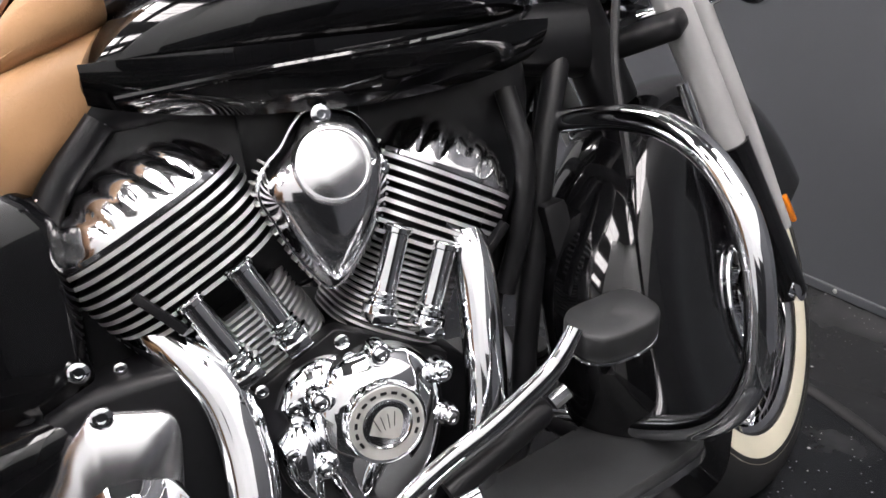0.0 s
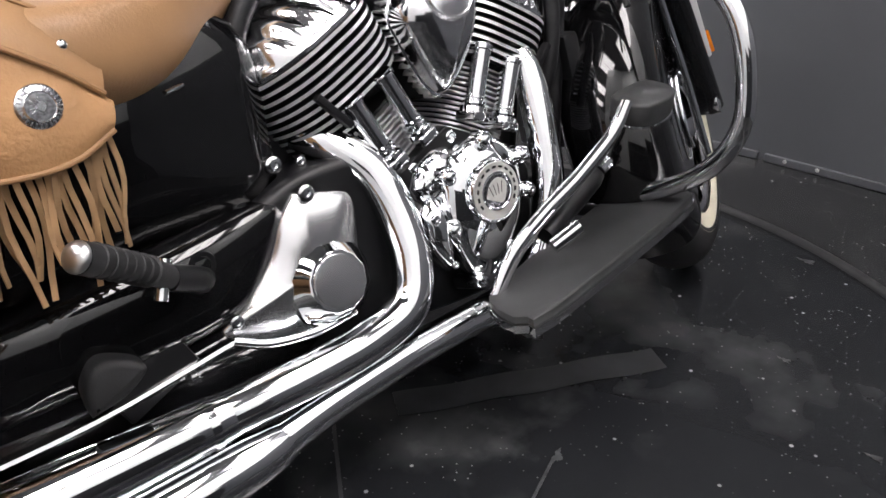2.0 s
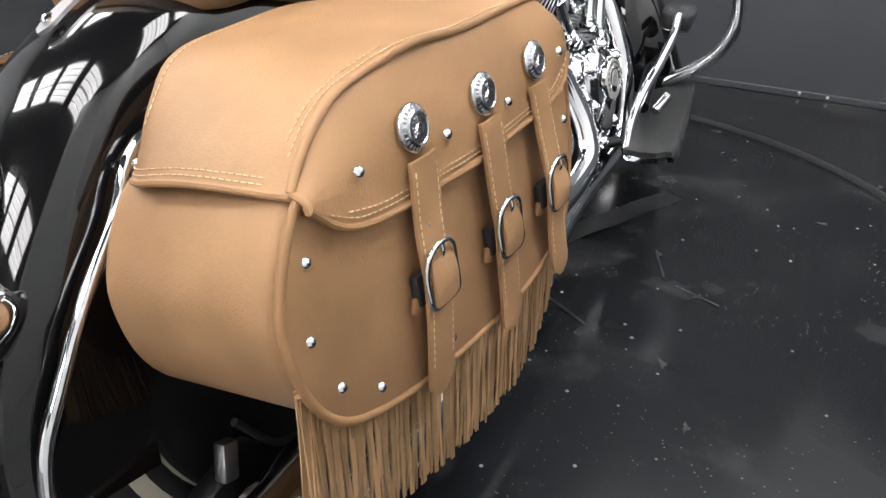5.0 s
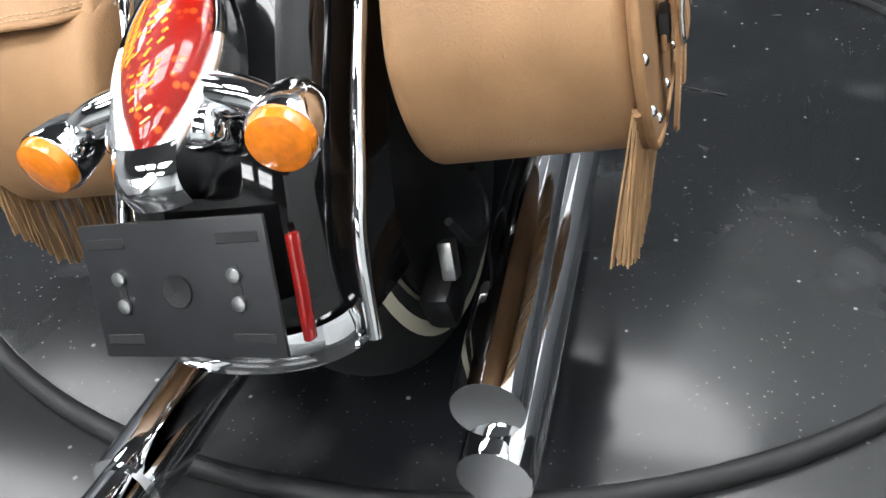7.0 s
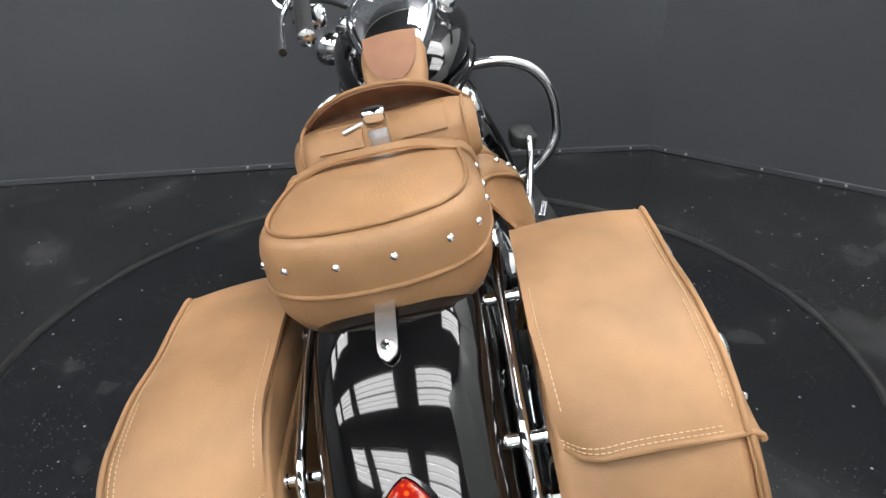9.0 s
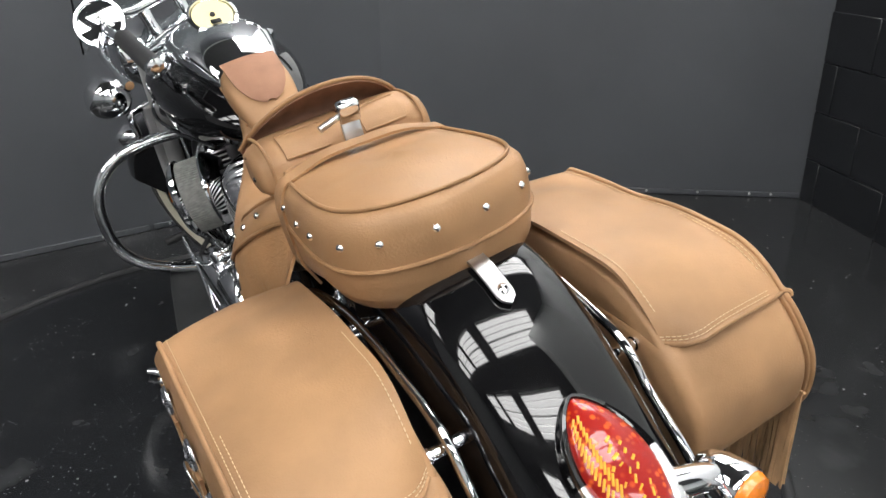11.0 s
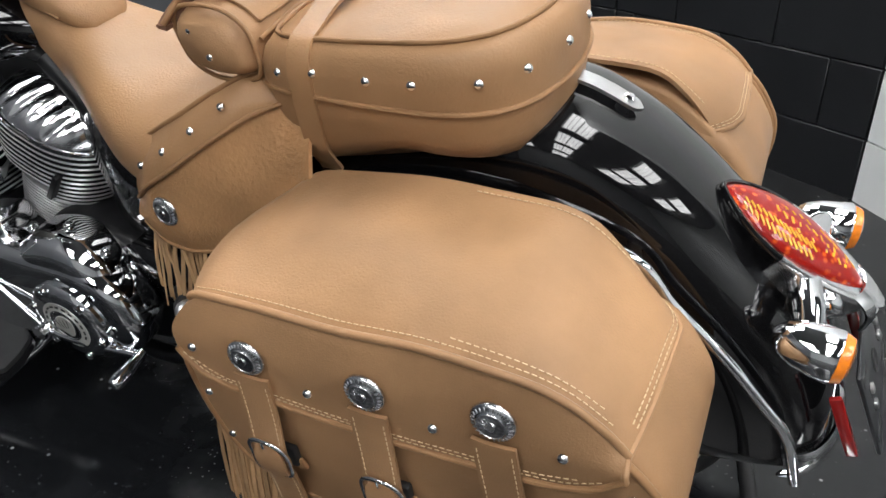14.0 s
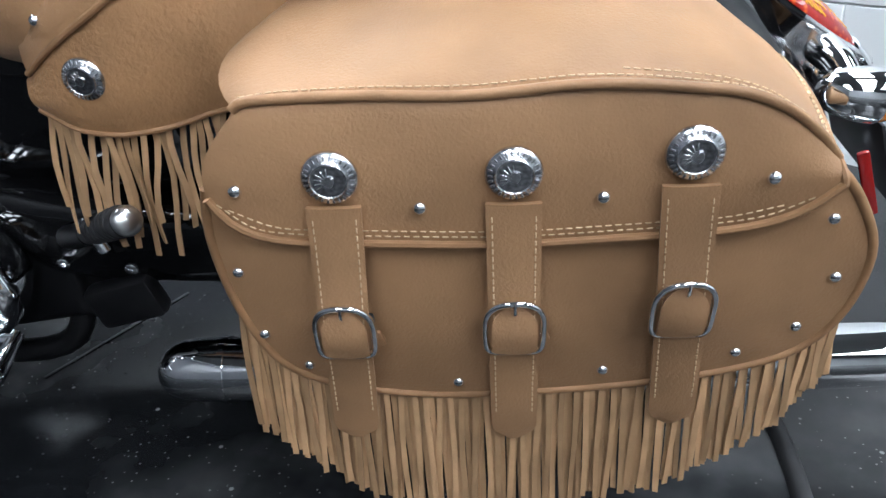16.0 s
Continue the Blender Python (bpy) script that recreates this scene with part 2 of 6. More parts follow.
# ---- mesh helpers ----
def mesh_of(verts, faces, mat, angle=38, smooth=True):
    me = bpy.data.meshes.new("mesh")
    me.from_pydata([tuple(v) for v in verts], [], [tuple(f) for f in faces])
    me.validate()
    bm = bmesh.new()
    bm.from_mesh(me)
    bmesh.ops.recalc_face_normals(bm, faces=bm.faces)
    bm.to_mesh(me)
    bm.free()
    if smooth:
        me.polygons.foreach_set("use_smooth", [True] * len(me.polygons))
        me.set_sharp_from_angle(angle=radians(angle))
    me.materials.append(mat)
    return me


def part(name, me, parent, label="", m=None):
    """One mesh object under a thing or under a part."""
    ob = new(name, me)
    me.name = name
    ob.parent = parent
    if m is not None:
        ob.matrix_basis = m
    if label:
        ob["label"] = label
    return ob


def thing(name, label, category, m=None, group="", kind=""):
    ob = new(name)
    ob.empty_display_size = 0.1
    if m is not None:
        ob.matrix_basis = m
    return tagged(ob, label, category, group, kind)


def moved(piece, m):
    return [m @ Vector(v) for v in piece[0]], piece[1]


def flip_y(piece):
    return [(v[0], -v[1], v[2]) for v in piece[0]], [tuple(reversed(f)) for f in piece[1]]


def spline(points, n):
    """n points along a smooth curve through the given ones (any dimension)."""
    p = np.array(points, float)
    p = np.vstack([2 * p[0] - p[1], p, 2 * p[-1] - p[-2]])
    d = np.r_[0, np.cumsum(np.linalg.norm(np.diff(p[1:-1], axis=0), axis=1) + 1e-9)]
    out = []
    for s in np.linspace(0, d[-1], n):
        i = min(max(int(np.searchsorted(d, s, "right")) - 1, 0), len(d) - 2)
        u = (s - d[i]) / (d[i + 1] - d[i])
        a, b, c, e = p[i], p[i + 1], p[i + 2], p[i + 3]
        out.append(0.5 * (2 * b + (c - a) * u + (2 * a - 5 * b + 4 * c - e) * u * u + (3 * b - a - 3 * c + e) * u ** 3))
    return np.array(out)


def loft(rings, caps=True, closed=False):
    """Skin over rings that have the same number of points."""
    n, verts, faces = len(rings[0]), [tuple(p) for r in rings for p in r], []
    for i in range(len(rings) - (0 if closed else 1)):
        a, b = i * n, ((i + 1) % len(rings)) * n
        faces += [(a + j, a + (j + 1) % n, b + (j + 1) % n, b + j) for j in range(n)]
    if caps and not closed:
        faces += [tuple(reversed(range(n))), tuple(range((len(rings) - 1) * n, len(rings) * n))]
    return verts, faces


def sheet(rows):
    """Open skin over rows of points."""
    n, verts, faces = len(rows[0]), [tuple(p) for r in rows for p in r], []
    for i in range(len(rows) - 1):
        faces += [(i * n + j, i * n + j + 1, (i + 1) * n + j + 1, (i + 1) * n + j) for j in range(n - 1)]
    return verts, faces


def thick(rows, t):
    """A sheet of thickness t, closed round its rim."""
    r = np.array(rows, float)
    du, dv = np.gradient(r, axis=0), np.gradient(r, axis=1)
    nrm = np.cross(du, dv)
    nrm /= np.linalg.norm(nrm, axis=2, keepdims=True) + 1e-12
    low = r - nrm * t
    a, b = r.shape[:2]
    verts, faces = sheet(r)
    v2, f2 = sheet(low)
    faces += [tuple(i + a * b for i in reversed(f)) for f in f2]
    rim = [(0, j) for j in range(b)] + [(i, b - 1) for i in range(1, a)] + [(a - 1, j) for j in range(b - 2, -1, -1)] + [(i, 0) for i in range(a - 2, 0, -1)]
    idx = [i * b + j for i, j in rim]
    faces += [(idx[k], idx[(k + 1) % len(idx)], idx[(k + 1) % len(idx)] + a * b, idx[k] + a * b) for k in range(len(idx))]
    return verts + v2, faces


def tube(points, radius, sides=14, n=0, closed=False, caps=True):
    """A round bar along points; radius a number or one for each point."""
    p = np.array(points, float)
    r = np.full(len(p), radius, float) if np.isscalar(radius) else np.array(radius, float)
    if n:
        q = spline(np.c_[p, r], n)
        p, r = q[:, :3], q[:, 3]
    rings, up = [], None
    for i in range(len(p)):
        if closed:
            t = p[(i + 1) % len(p)] - p[i - 1]
        else:
            t = p[min(i + 1, len(p) - 1)] - p[max(i - 1, 0)]
        t = t / (np.linalg.norm(t) + 1e-12)
        if up is None:
            up = np.array((0, 0, 1.0)) if abs(t[2]) < 0.9 else np.array((1.0, 0, 0))
        up = up - t * (up @ t)
        up = up / np.linalg.norm(up)
        side = np.cross(t, up)
        rings.append([p[i] + r[i] * (math.cos(a) * side + math.sin(a) * up) for a in np.linspace(0, 2 * math.pi, sides, endpoint=False)])
    return loft(rings, caps, closed)


def lathe(profile, sides=28):
    """A body of revolution about z from (radius, z) pairs."""
    rings = [[(r * math.cos(a), r * math.sin(a), z) for a in np.linspace(0, 2 * math.pi, sides, endpoint=False)] for r, z in profile]
    return loft(rings)


def axis_to(at, way):
    """The pose that puts a lathe's axis along way."""
    return Matrix.Translation(at) @ Vector(way).to_track_quat("Z", "Y").to_matrix().to_4x4()


def slab(outline, y0, y1, bevel=0.0, steps=3):
    """An outline in x and z, drawn out in y from y0 to y1 with rounded rims."""
    o = np.array(outline, float)
    c = o.mean(0)
    t = np.roll(o, -1, 0) - np.roll(o, 1, 0)
    nrm = np.c_[t[:, 1], -t[:, 0]]
    nrm /= np.linalg.norm(nrm, axis=1, keepdims=True) + 1e-12
    area = (o[:, 0] * np.roll(o[:, 1], -1) - o[:, 1] * np.roll(o[:, 0], -1)).sum()
    if area < 0:
        nrm = -nrm
    s = 1 if y1 > y0 else -1
    rows = []
    if bevel:
        for k in range(steps + 1):
            a = k / steps * math.pi / 2
            rows.append((y0 + s * bevel * (1 - math.sin(a)), bevel * (1 - math.cos(a))))
        rows = [(y0 + s * bevel * (1 - math.sin(k / steps * math.pi / 2)), bevel * (1 - math.cos(k / steps * math.pi / 2))) for k in range(steps, -1, -1)]
        rows += [(y1 - s * bevel * (1 - math.sin(k / steps * math.pi / 2)), bevel * (1 - math.cos(k / steps * math.pi / 2))) for k in range(steps + 1)]
        rows = [(y0 + s * bevel * (1 - math.cos(k / steps * math.pi / 2)), bevel * (1 - math.sin(k / steps * math.pi / 2))) for k in range(steps + 1)]
        rows += [(y1 - s * bevel * (1 - math.sin(k / steps * math.pi / 2)), bevel * (1 - math.cos(k / steps * math.pi / 2))) for k in range(steps + 1)]
    else:
        rows = [(y0, 0), (y1, 0)]
    rings = [[(q[0], y, q[1]) for q in o - nrm * inset] for y, inset in rows]
    return loft(rings)


def domed(outline, y0, y1, power=2.4, rows=9):
    """An outline in x and z with a swelling face towards y1."""
    o = np.array(outline, float)
    c = o.mean(0)
    rings = [[(x, y0, z) for x, z in o]]
    for k in range(rows + 1):
        f = math.cos(k / rows * math.pi / 2 * 0.97)
        rings.append([(c[0] + (x - c[0]) * f, y0 + (y1 - y0) * (0.35 + 0.65 * (1 - f ** power) ** 0.6), c[1] + (z - c[1]) * f) for x, z in o])
    return loft(rings)


def block(size, bevel=0.004, segments=2):
    """A box of that size about the origin, edges rounded."""
    bm = bmesh.new()
    bmesh.ops.create_cube(bm, size=1.0)
    bmesh.ops.scale(bm, vec=size, verts=bm.verts)
    if bevel:
        bmesh.ops.bevel(bm, geom=list(bm.edges), offset=bevel, segments=segments, affect="EDGES", profile=0.5)
    bm.verts.index_update()
    out = [tuple(v.co) for v in bm.verts], [tuple(v.index for v in f.verts) for f in bm.faces]
    bm.free()
    return out


def ring_of(w, low, high, e=2.6, n=32, x=0.0, y=0.0):
    """A rounded section across the bike at x."""
    c, h = (low + high) / 2, (high - low) / 2
    out = []
    for a in np.linspace(0, 2 * math.pi, n, endpoint=False):
        ca, sa = math.cos(a), math.sin(a)
        out.append((x, y + w * math.copysign(abs(ca) ** (2 / e), ca), c + h * math.copysign(abs(sa) ** (2 / e), sa)))
    return out


def dome(r, h, sides=16, rows=4):
    return lathe([(r, 0)] + [(r * math.cos(k / rows * math.pi / 2) + 1e-5, h * math.sin(k / rows * math.pi / 2)) for k in range(1, rows + 1)], sides)


# ---- room ----
CORNERS = [(2.15, 1.95), (2.34, 0.2), (2.40, -0.85), (1.30, -2.325), (0.50, -2.00), (-0.375, -1.400)]
HIGH = 3.4
DADO = 3.3


def wall(name, a, b, mat, label, high=HIGH, thickness=0.12, dado=DADO):
    a, b = Vector((*a, 0)), Vector((*b, 0))
    d = (b - a).normalized()
    out = Vector((d.y, -d.x, 0))
    if (a + b).dot(out) - 2 * Vector((0.6, 0.2, 0)).dot(out) < 0:
        out = -out
    q = [a, b, b + out * thickness, a + out * thickness]
    faces = [(0, 1, 2, 3), (4, 5, 6, 7)] + [(i, (i + 1) % 4, (i + 1) % 4 + 4, i + 4) for i in range(4)]
    made = []
    # the upper part is unseen, added pale to brighten what the chrome reflects
    for tag, lo, hi, paint, words in (("", -0.03, dado, mat, label), ("_upper", dado, high, WALLPALE if name == "wall_north" else WALLWHITE, "unseen pale upper part of the wall, added for reflections")):
        verts = [v + Vector((0, 0, lo)) for v in q] + [v + Vector((0, 0, hi)) for v in q]
        made.append(tagged(new(name + tag, mesh_of(verts, faces, paint, smooth=False)), words, "wall", kind="structure"))
    return made[0]


grey_label = "matte dark grey painted studio wall"
wall("wall_east", CORNERS[0], CORNERS[1], WALLGREY, grey_label)
wall("wall_front", CORNERS[1], CORNERS[2], WALLGREY, grey_label)
wall("wall_southeast", CORNERS[2], CORNERS[3], WALLGREY, grey_label, dado=1.3)
wall_south = wall("wall_south", CORNERS[3], CORNERS[4], WALLBLACK, "black gloss painted block wall with faint joints", dado=1.0)
wall_black = wall("wall_southwest", CORNERS[4], CORNERS[5], WALLBLACK, "black gloss painted block wall with faint joints", dado=0.52)
wall_white = wall("wall_white", CORNERS[5], (-1.02, -0.545), WALLWHITE, "white painted concrete block wall")
# return, far south and west walls are unseen, added white to bounce light
wall("wall_return", (-1.02, -0.545), (-1.5, -3.4), WALLWHITE, "unseen white wall closing the room, added to bounce light")
wall("wall_southfar", (-1.5, -3.4), (-6.4, -3.4), WALLWHITE, "unseen white wall closing the room, added to bounce light")
wall("wall_west", (-6.4, -3.4), (-6.4, 7.2), WALLWHITE, "unseen white wall closing the room, added to bounce light")
wall("wall_north", (-6.4, 7.2), (1.95, 7.2), WALLPALE, "pale grey painted wall behind the stand")
wall("wall_northeast", (1.95, 7.2), CORNERS[0], WALLGREY, grey_label)

verts, faces = block((12.0, 13.0, 0.1), 0)
tagged(new("floor", mesh_of([(v[0] - 2.0, v[1] + 2.1, v[2] - 0.062) for v in verts], faces, FLOOR, smooth=False)),
       "dark grey glossy painted concrete floor", "floor", kind="structure")
# unseen ceiling, its colour kept dark so the black paint reflects little
tagged(new("ceiling", mesh_of([(v[0] - 2.0, v[1] + 2.1, v[2] + HIGH + 0.05) for v in verts], faces, CEILING, smooth=False)),
       "unseen studio ceiling, coloured dark for reflections", "ceiling", kind="structure")

# turntable: a round deck with a raised rubber rim
TC, TR = (0.862, 0.116), 1.093
turntable = thing("turntable", "round black painted turntable deck with dusty scuffs on the floor", "turntable", pose(TC[0], TC[1], 0))
part("deck", mesh_of(*lathe([(TR - 0.012, -0.03), (TR - 0.012, -0.001), (TR - 0.016, 0.0), (0.3, 0.0), (0.001, 0.0)], 128), TABLE), turntable)
ring = []
for a in np.linspace(0, 2 * math.pi, 128, endpoint=False):
    ring.append((TR * math.cos(a), TR * math.sin(a), -0.004))
part("rim", mesh_of(*tube(ring, 0.014, 10, closed=True), RUBBER), turntable, "black rubber edge trim")


# ceiling lamps: shallow trays with six flat tubes each, in two banks of three
def ceiling_lamp():
    lamp = thing("ceiling_lamp", "white linear high bay lamp with six bright tubes", "lamp", group="ceiling lamps")
    part("housing", mesh_of(*block((0.92, 1.46, 0.05), 0.006), LAMPBODY), lamp)
    tube_me = mesh_of(*block((0.112, 1.40, 0.02), 0.006), LAMP)
    for bank in (-0.222, 0.222):
        for x in (-0.138, 0.0, 0.138):
            part("tube", tube_me, lamp, m=pose(bank + x, 0, -0.034))
    return lamp


first = ceiling_lamp()
# (0.85, -1.2), (1.95, -0.75) and the last three are added as fill lights
LAMPS = [(-0.9, 1.9), (-0.9, -0.1), (-2.9, 1.9), (-2.9, -0.1), (-4.9, 1.9), (-4.9, -0.1), (0.85, -1.2), (1.95, -0.75), (1.1, 3.4), (-0.9, 3.75), (1.1, 5.4), (-0.9, 5.75), (-2.9, 3.75)]
for i, (x, y) in enumerate(LAMPS):
    m = pose(x, y, HIGH - 0.05)
    if i == 0:
        first.matrix_basis = m
    else:
        copy_thing(first, m)


# blocks of the painted wall, laid in courses
def block_courses(parent, a, b, mat, courses, shift=0.0):
    a, b = Vector((*a, 0)), Vector((*b, 0))
    d = (b - a).normalized()
    inward = Vector((-d.y, d.x, 0))
    if (Vector((0.6, 0.2, 0)) - a).dot(inward) < 0:
        inward = -inward
    long = (b - a).length
    turn = Matrix.Rotation(math.atan2(d.y, d.x), 4, "Z")
    whole = mesh_of(*block((0.3955, 0.016, 0.1955), 0.002, 1), mat)
    for c in range(courses):
        s = -0.2 * (c % 2) - shift
        while s < long:
            lo, hi = max(s, 0.004), min(s + 0.4, long - 0.004)
            if hi - lo > 0.03:
                me = whole if hi - lo > 0.391 else mesh_of(*block((hi - lo - 0.0045, 0.016, 0.1955), 0.002, 1), mat)
                at = a + d * (lo + hi) / 2 + Vector((0, 0, 0.07 + 0.2 * c)) + inward * 0.003
                part("wall_block", me, parent, m=Matrix.Translation(at) @ turn)
            s += 0.4


block_courses(wall_white, CORNERS[5], (-1.02, -0.545), WALLWHITE, 4)
block_courses(wall_black, CORNERS[4], CORNERS[5], WALLBLACK, 4, 0.1)
block_courses(wall_south, CORNERS[3], CORNERS[4], WALLBLACK, 4, 0.3)

# low metal flashing where the grey walls meet the floor, with screws
screw_me = mesh_of(*dome(0.006, 0.003, 8, 2), STEEL)
for a, b in zip(CORNERS[0:3], CORNERS[1:4]):
    a, b = Vector((*a, 0)), Vector((*b, 0))
    d = (b - a).normalized()
    inward = Vector((-d.y, d.x, 0))
    inward = inward if (Vector((0.6, 0.2, 0)) - a).dot(inward) > 0 else -inward
    turn = Matrix.Rotation(math.atan2(d.y, d.x), 4, "Z")
    me = mesh_of(*block(((b - a).length - 0.02, 0.010, 0.022), 0.002, 1), WALLGREY)
    base = tagged(new("baseboard", me), "grey metal strip along the foot of the wall", "baseboard", kind="structure")
    base.matrix_basis = Matrix.Translation((a + b) / 2 + inward * 0.0055) @ turn
    s = 0.07
    while s < (b - a).length - 0.05:
        p = a + d * s + inward * 0.0105 + Vector((0, 0, 0.002))
        part("screw", screw_me, base, m=base.matrix_basis.inverted() @ axis_to(p, inward))
        s += random.choice((0.22, 0.31, 0.09, 0.4))

# strip of worn tape and pale scuffs on the deck
def deck_strip(name, a, b, width, mat, label):
    a, b = Vector((*a, 0)), Vector((*b, 0))
    d = (b - a).normalized()
    n = Vector((-d.y, d.x, 0)) * width / 2
    rows = [[tuple(a + d * u + n * q * (1 + 0.08 * math.sin(u * 37 + q)) - Vector((TC[0], TC[1], 0)) + Vector((0, 0, 0.0012))) for q in (-1, 0, 1)] for u in np.linspace(0, (b - a).length, 20)]
    part(name, mesh_of(*thick(rows, -0.001), mat), turntable, label)


TAPE = material("worn_tape", (0.030, 0.031, 0.033), 0.35, vary=0.4, vary_scale=14)
SCUFF = material("pale_scuff", (0.032, 0.033, 0.034), 0.5, vary=0.9, vary_scale=70)

deck_strip("tape", (0.923, -0.011), (1.343, -0.207), 0.06, TAPE, "strip of worn black tape")
deck_strip("scratch", (1.025, -0.262), (0.945, -0.300), 0.004, SCUFF, "pale scratch on the deck")
deck_strip("scratch", (0.925, -0.330), (0.895, -0.425), 0.004, SCUFF, "pale scratch on the deck")
deck_strip("seam", (0.838, 0.045), (0.70, -0.219), 0.006, TAPE, "thin seam in the deck")


def scuff(x, y, r):
    """A pale smudge with a ragged outline."""
    turn = random.uniform(0, 3)
    rim = []
    for k in range(36):
        a = 2 * math.pi * k / 36
        q = r * (1 + 0.35 * math.sin(3 * a + turn) + 0.2 * math.sin(7 * a + 2 * turn) + random.uniform(-0.12, 0.12))
        px, py = q * math.cos(a), 0.45 * q * math.sin(a)
        rim.append((x - TC[0] + px * math.cos(turn) - py * math.sin(turn), y - TC[1] + px * math.sin(turn) + py * math.cos(turn), 0.0006))
    part("scuff", mesh_of(*loft([rim, [(q[0], q[1], 0.0009) for q in rim]]), SCUFF, smooth=False), turntable, "pale scuff mark")


for x, y, r in ((1.855, -0.196, 0.016), (0.66, -0.38, 0.012), (0.78, 0.46, 0.020), (0.52, -0.46, 0.010), (1.50, -0.35, 0.010), (1.62, 0.30, 0.012), (1.036, -0.261, 0.014), (0.91, -0.38, 0.010), (1.38, -0.557, 0.011), (1.226, -0.022, 0.015), (1.677, -0.659, 0.012)):
    scuff(x, y, r)


# ---- motorcycle ----
STAND = pose(0, 0, 0, -11.4, 0, 0)
bike = thing("motorcycle", "black and chrome cruiser motorcycle with tan leather on its side stand", "motorcycle", STAND)
DOWN = np.array((0, math.sin(-LEAN), -math.cos(-LEAN)))


def both(name, piece, mat, parent, label="", **k):
    """A part and its mirror image on the other side."""
    return part(name, mesh_of(*piece, mat, **k), parent, label), part(name, mesh_of(*flip_y(piece), mat, **k), parent, label)


# rear wheel and mudguard
AX = (0.10, 0.0, 0.305)


def wheel(at, turn, r, w, name):
    prof = []
    for k in range(17):
        a = math.pi * (k / 16) - math.pi / 2
        prof.append((r - w * 0.5 + w * 0.5 * math.cos(a) * 1.0, w * 0.5 * math.sin(a)))
    prof = [(r * 0.66, -w * 0.42)] + prof + [(r * 0.66, w * 0.42)]
    m = Matrix.Translation(at) @ turn @ Matrix.Rotation(math.pi / 2, 4, "X")
    rings = [[(q * math.cos(a), q * math.sin(a), z) for q, z in prof] for a in np.linspace(0, 2 * math.pi, 64, endpoint=False)]
    tyre = part(name, mesh_of(*moved(loft(rings, False, True), m), RUBBER), bike)
    band = []
    for s in (-1, 1):
        band.append([[(q * math.cos(a), q * math.sin(a), s * (z + 0.0015)) for q, z in ((r * 0.67, w * 0.44), (r * 0.73, w * 0.475), (r * 0.80, w * 0.485), (r * 0.84, w * 0.462))]
                     for a in np.linspace(0, 2 * math.pi, 65)])
    for b in band:
        part("whitewall", mesh_of(*moved(sheet(b), m), WHITEWALL), tyre, "cream whitewall band")
    rim = lathe([(r * 0.655, -w * 0.40), (r * 0.68, -w * 0.44), (r * 0.63, -w * 0.36), (r * 0.60, 0), (r * 0.63, w * 0.36), (r * 0.68, w * 0.44), (r * 0.655, w * 0.40)], 64)
    part("rim", mesh_of(*moved((rim[0], rim[1][:-2]), m), CHROME), tyre, "chrome rim")
    part("hub", mesh_of(*moved(lathe([(0.02, -0.075), (0.05, -0.07), (0.05, -0.05), (0.032, -0.04), (0.032, 0.04), (0.05, 0.05), (0.05, 0.07), (0.02, 0.075)], 24), m), CHROME), tyre, "chrome hub")
    for k in range(28):
        a = 2 * math.pi * k / 28
        s = 1 if k % 2 else -1
        p = [(0.045 * math.cos(a + 0.9 * s), 0.045 * math.sin(a + 0.9 * s), 0.055 * s), (r * 0.62 * math.cos(a), r * 0.62 * math.sin(a), 0.0)]
        part("spoke", mesh_of(*moved(tube(p, 0.002, 6), m), STEEL), tyre)
    return tyre


wheel(AX, Matrix.Identity(4), 0.305, 0.16, "rear_tyre")

FEN_PATH = [(0.385, 0.595), (0.30, 0.665), (0.20, 0.700), (0.10, 0.708), (0.05, 0.702), (0.005, 0.684), (-0.06, 0.643), (-0.125, 0.582), (-0.19, 0.510),
            (-0.24, 0.440), (-0.272, 0.365), (-0.285, 0.290)]
fen = spline(FEN_PATH, 46)
tang = np.gradient(fen, axis=0)
tang /= np.linalg.norm(tang, axis=1, keepdims=True)
fen_n = np.c_[-tang[:, 1], tang[:, 0]]
fen_n *= np.sign((fen_n * (fen - np.array((AX[0], AX[2])))).sum(1))[:, None]
# half section: distance from the middle and drop from the crown
FEN_HALF = [(0.0, 0.0), (0.03, 0.0015), (0.058, 0.006), (0.080, 0.015), (0.096, 0.030), (0.106, 0.052), (0.110, 0.085), (0.111, 0.125), (0.111, 0.16)]
section = [(-y, d) for y, d in reversed(FEN_HALF[1:])] + FEN_HALF
section = spline(section, 41)


def fender_point(i, y, d):
    q = fen[i] - fen_n[i] * d
    return (q[0], y, q[1])


part("rear_fender", mesh_of(*thick([[fender_point(i, y, d) for y, d in section] for i in range(len(fen))], -0.003), PAINT), bike, "glossy black rear mudguard")


# bright trims along the mudguard
RAIL = [(0.40, 0.136, 0.566), (0.31, 0.133, 0.606), (0.193, 0.130, 0.624), (0.12, 0.130, 0.622), (0.066, 0.130, 0.612), (-0.047, 0.130, 0.577), (-0.092, 0.130, 0.524), (-0.150, 0.130, 0.466), (-0.195, 0.129, 0.41), (-0.230, 0.127, 0.359), (-0.25, 0.122, 0.28)]
both("fender_rail", tube(RAIL, 0.0068, 12, 60), CHROME, bike, "chrome guard rail")
skirt_rows = []
for k, a in enumerate(np.linspace(-1, 1, 33)):
    y = 0.112 * math.sin(a * 1.45) / math.sin(1.45)
    x = -0.205 - 0.085 * max(0, math.cos(a * 1.45)) ** 0.6
    skirt_rows.append([(x - 0.001, y, 0.312), (x - 0.006, y * 1.03, 0.300), (x - 0.007, y * 1.03, 0.285), (x - 0.002, y * 1.02, 0.272)])
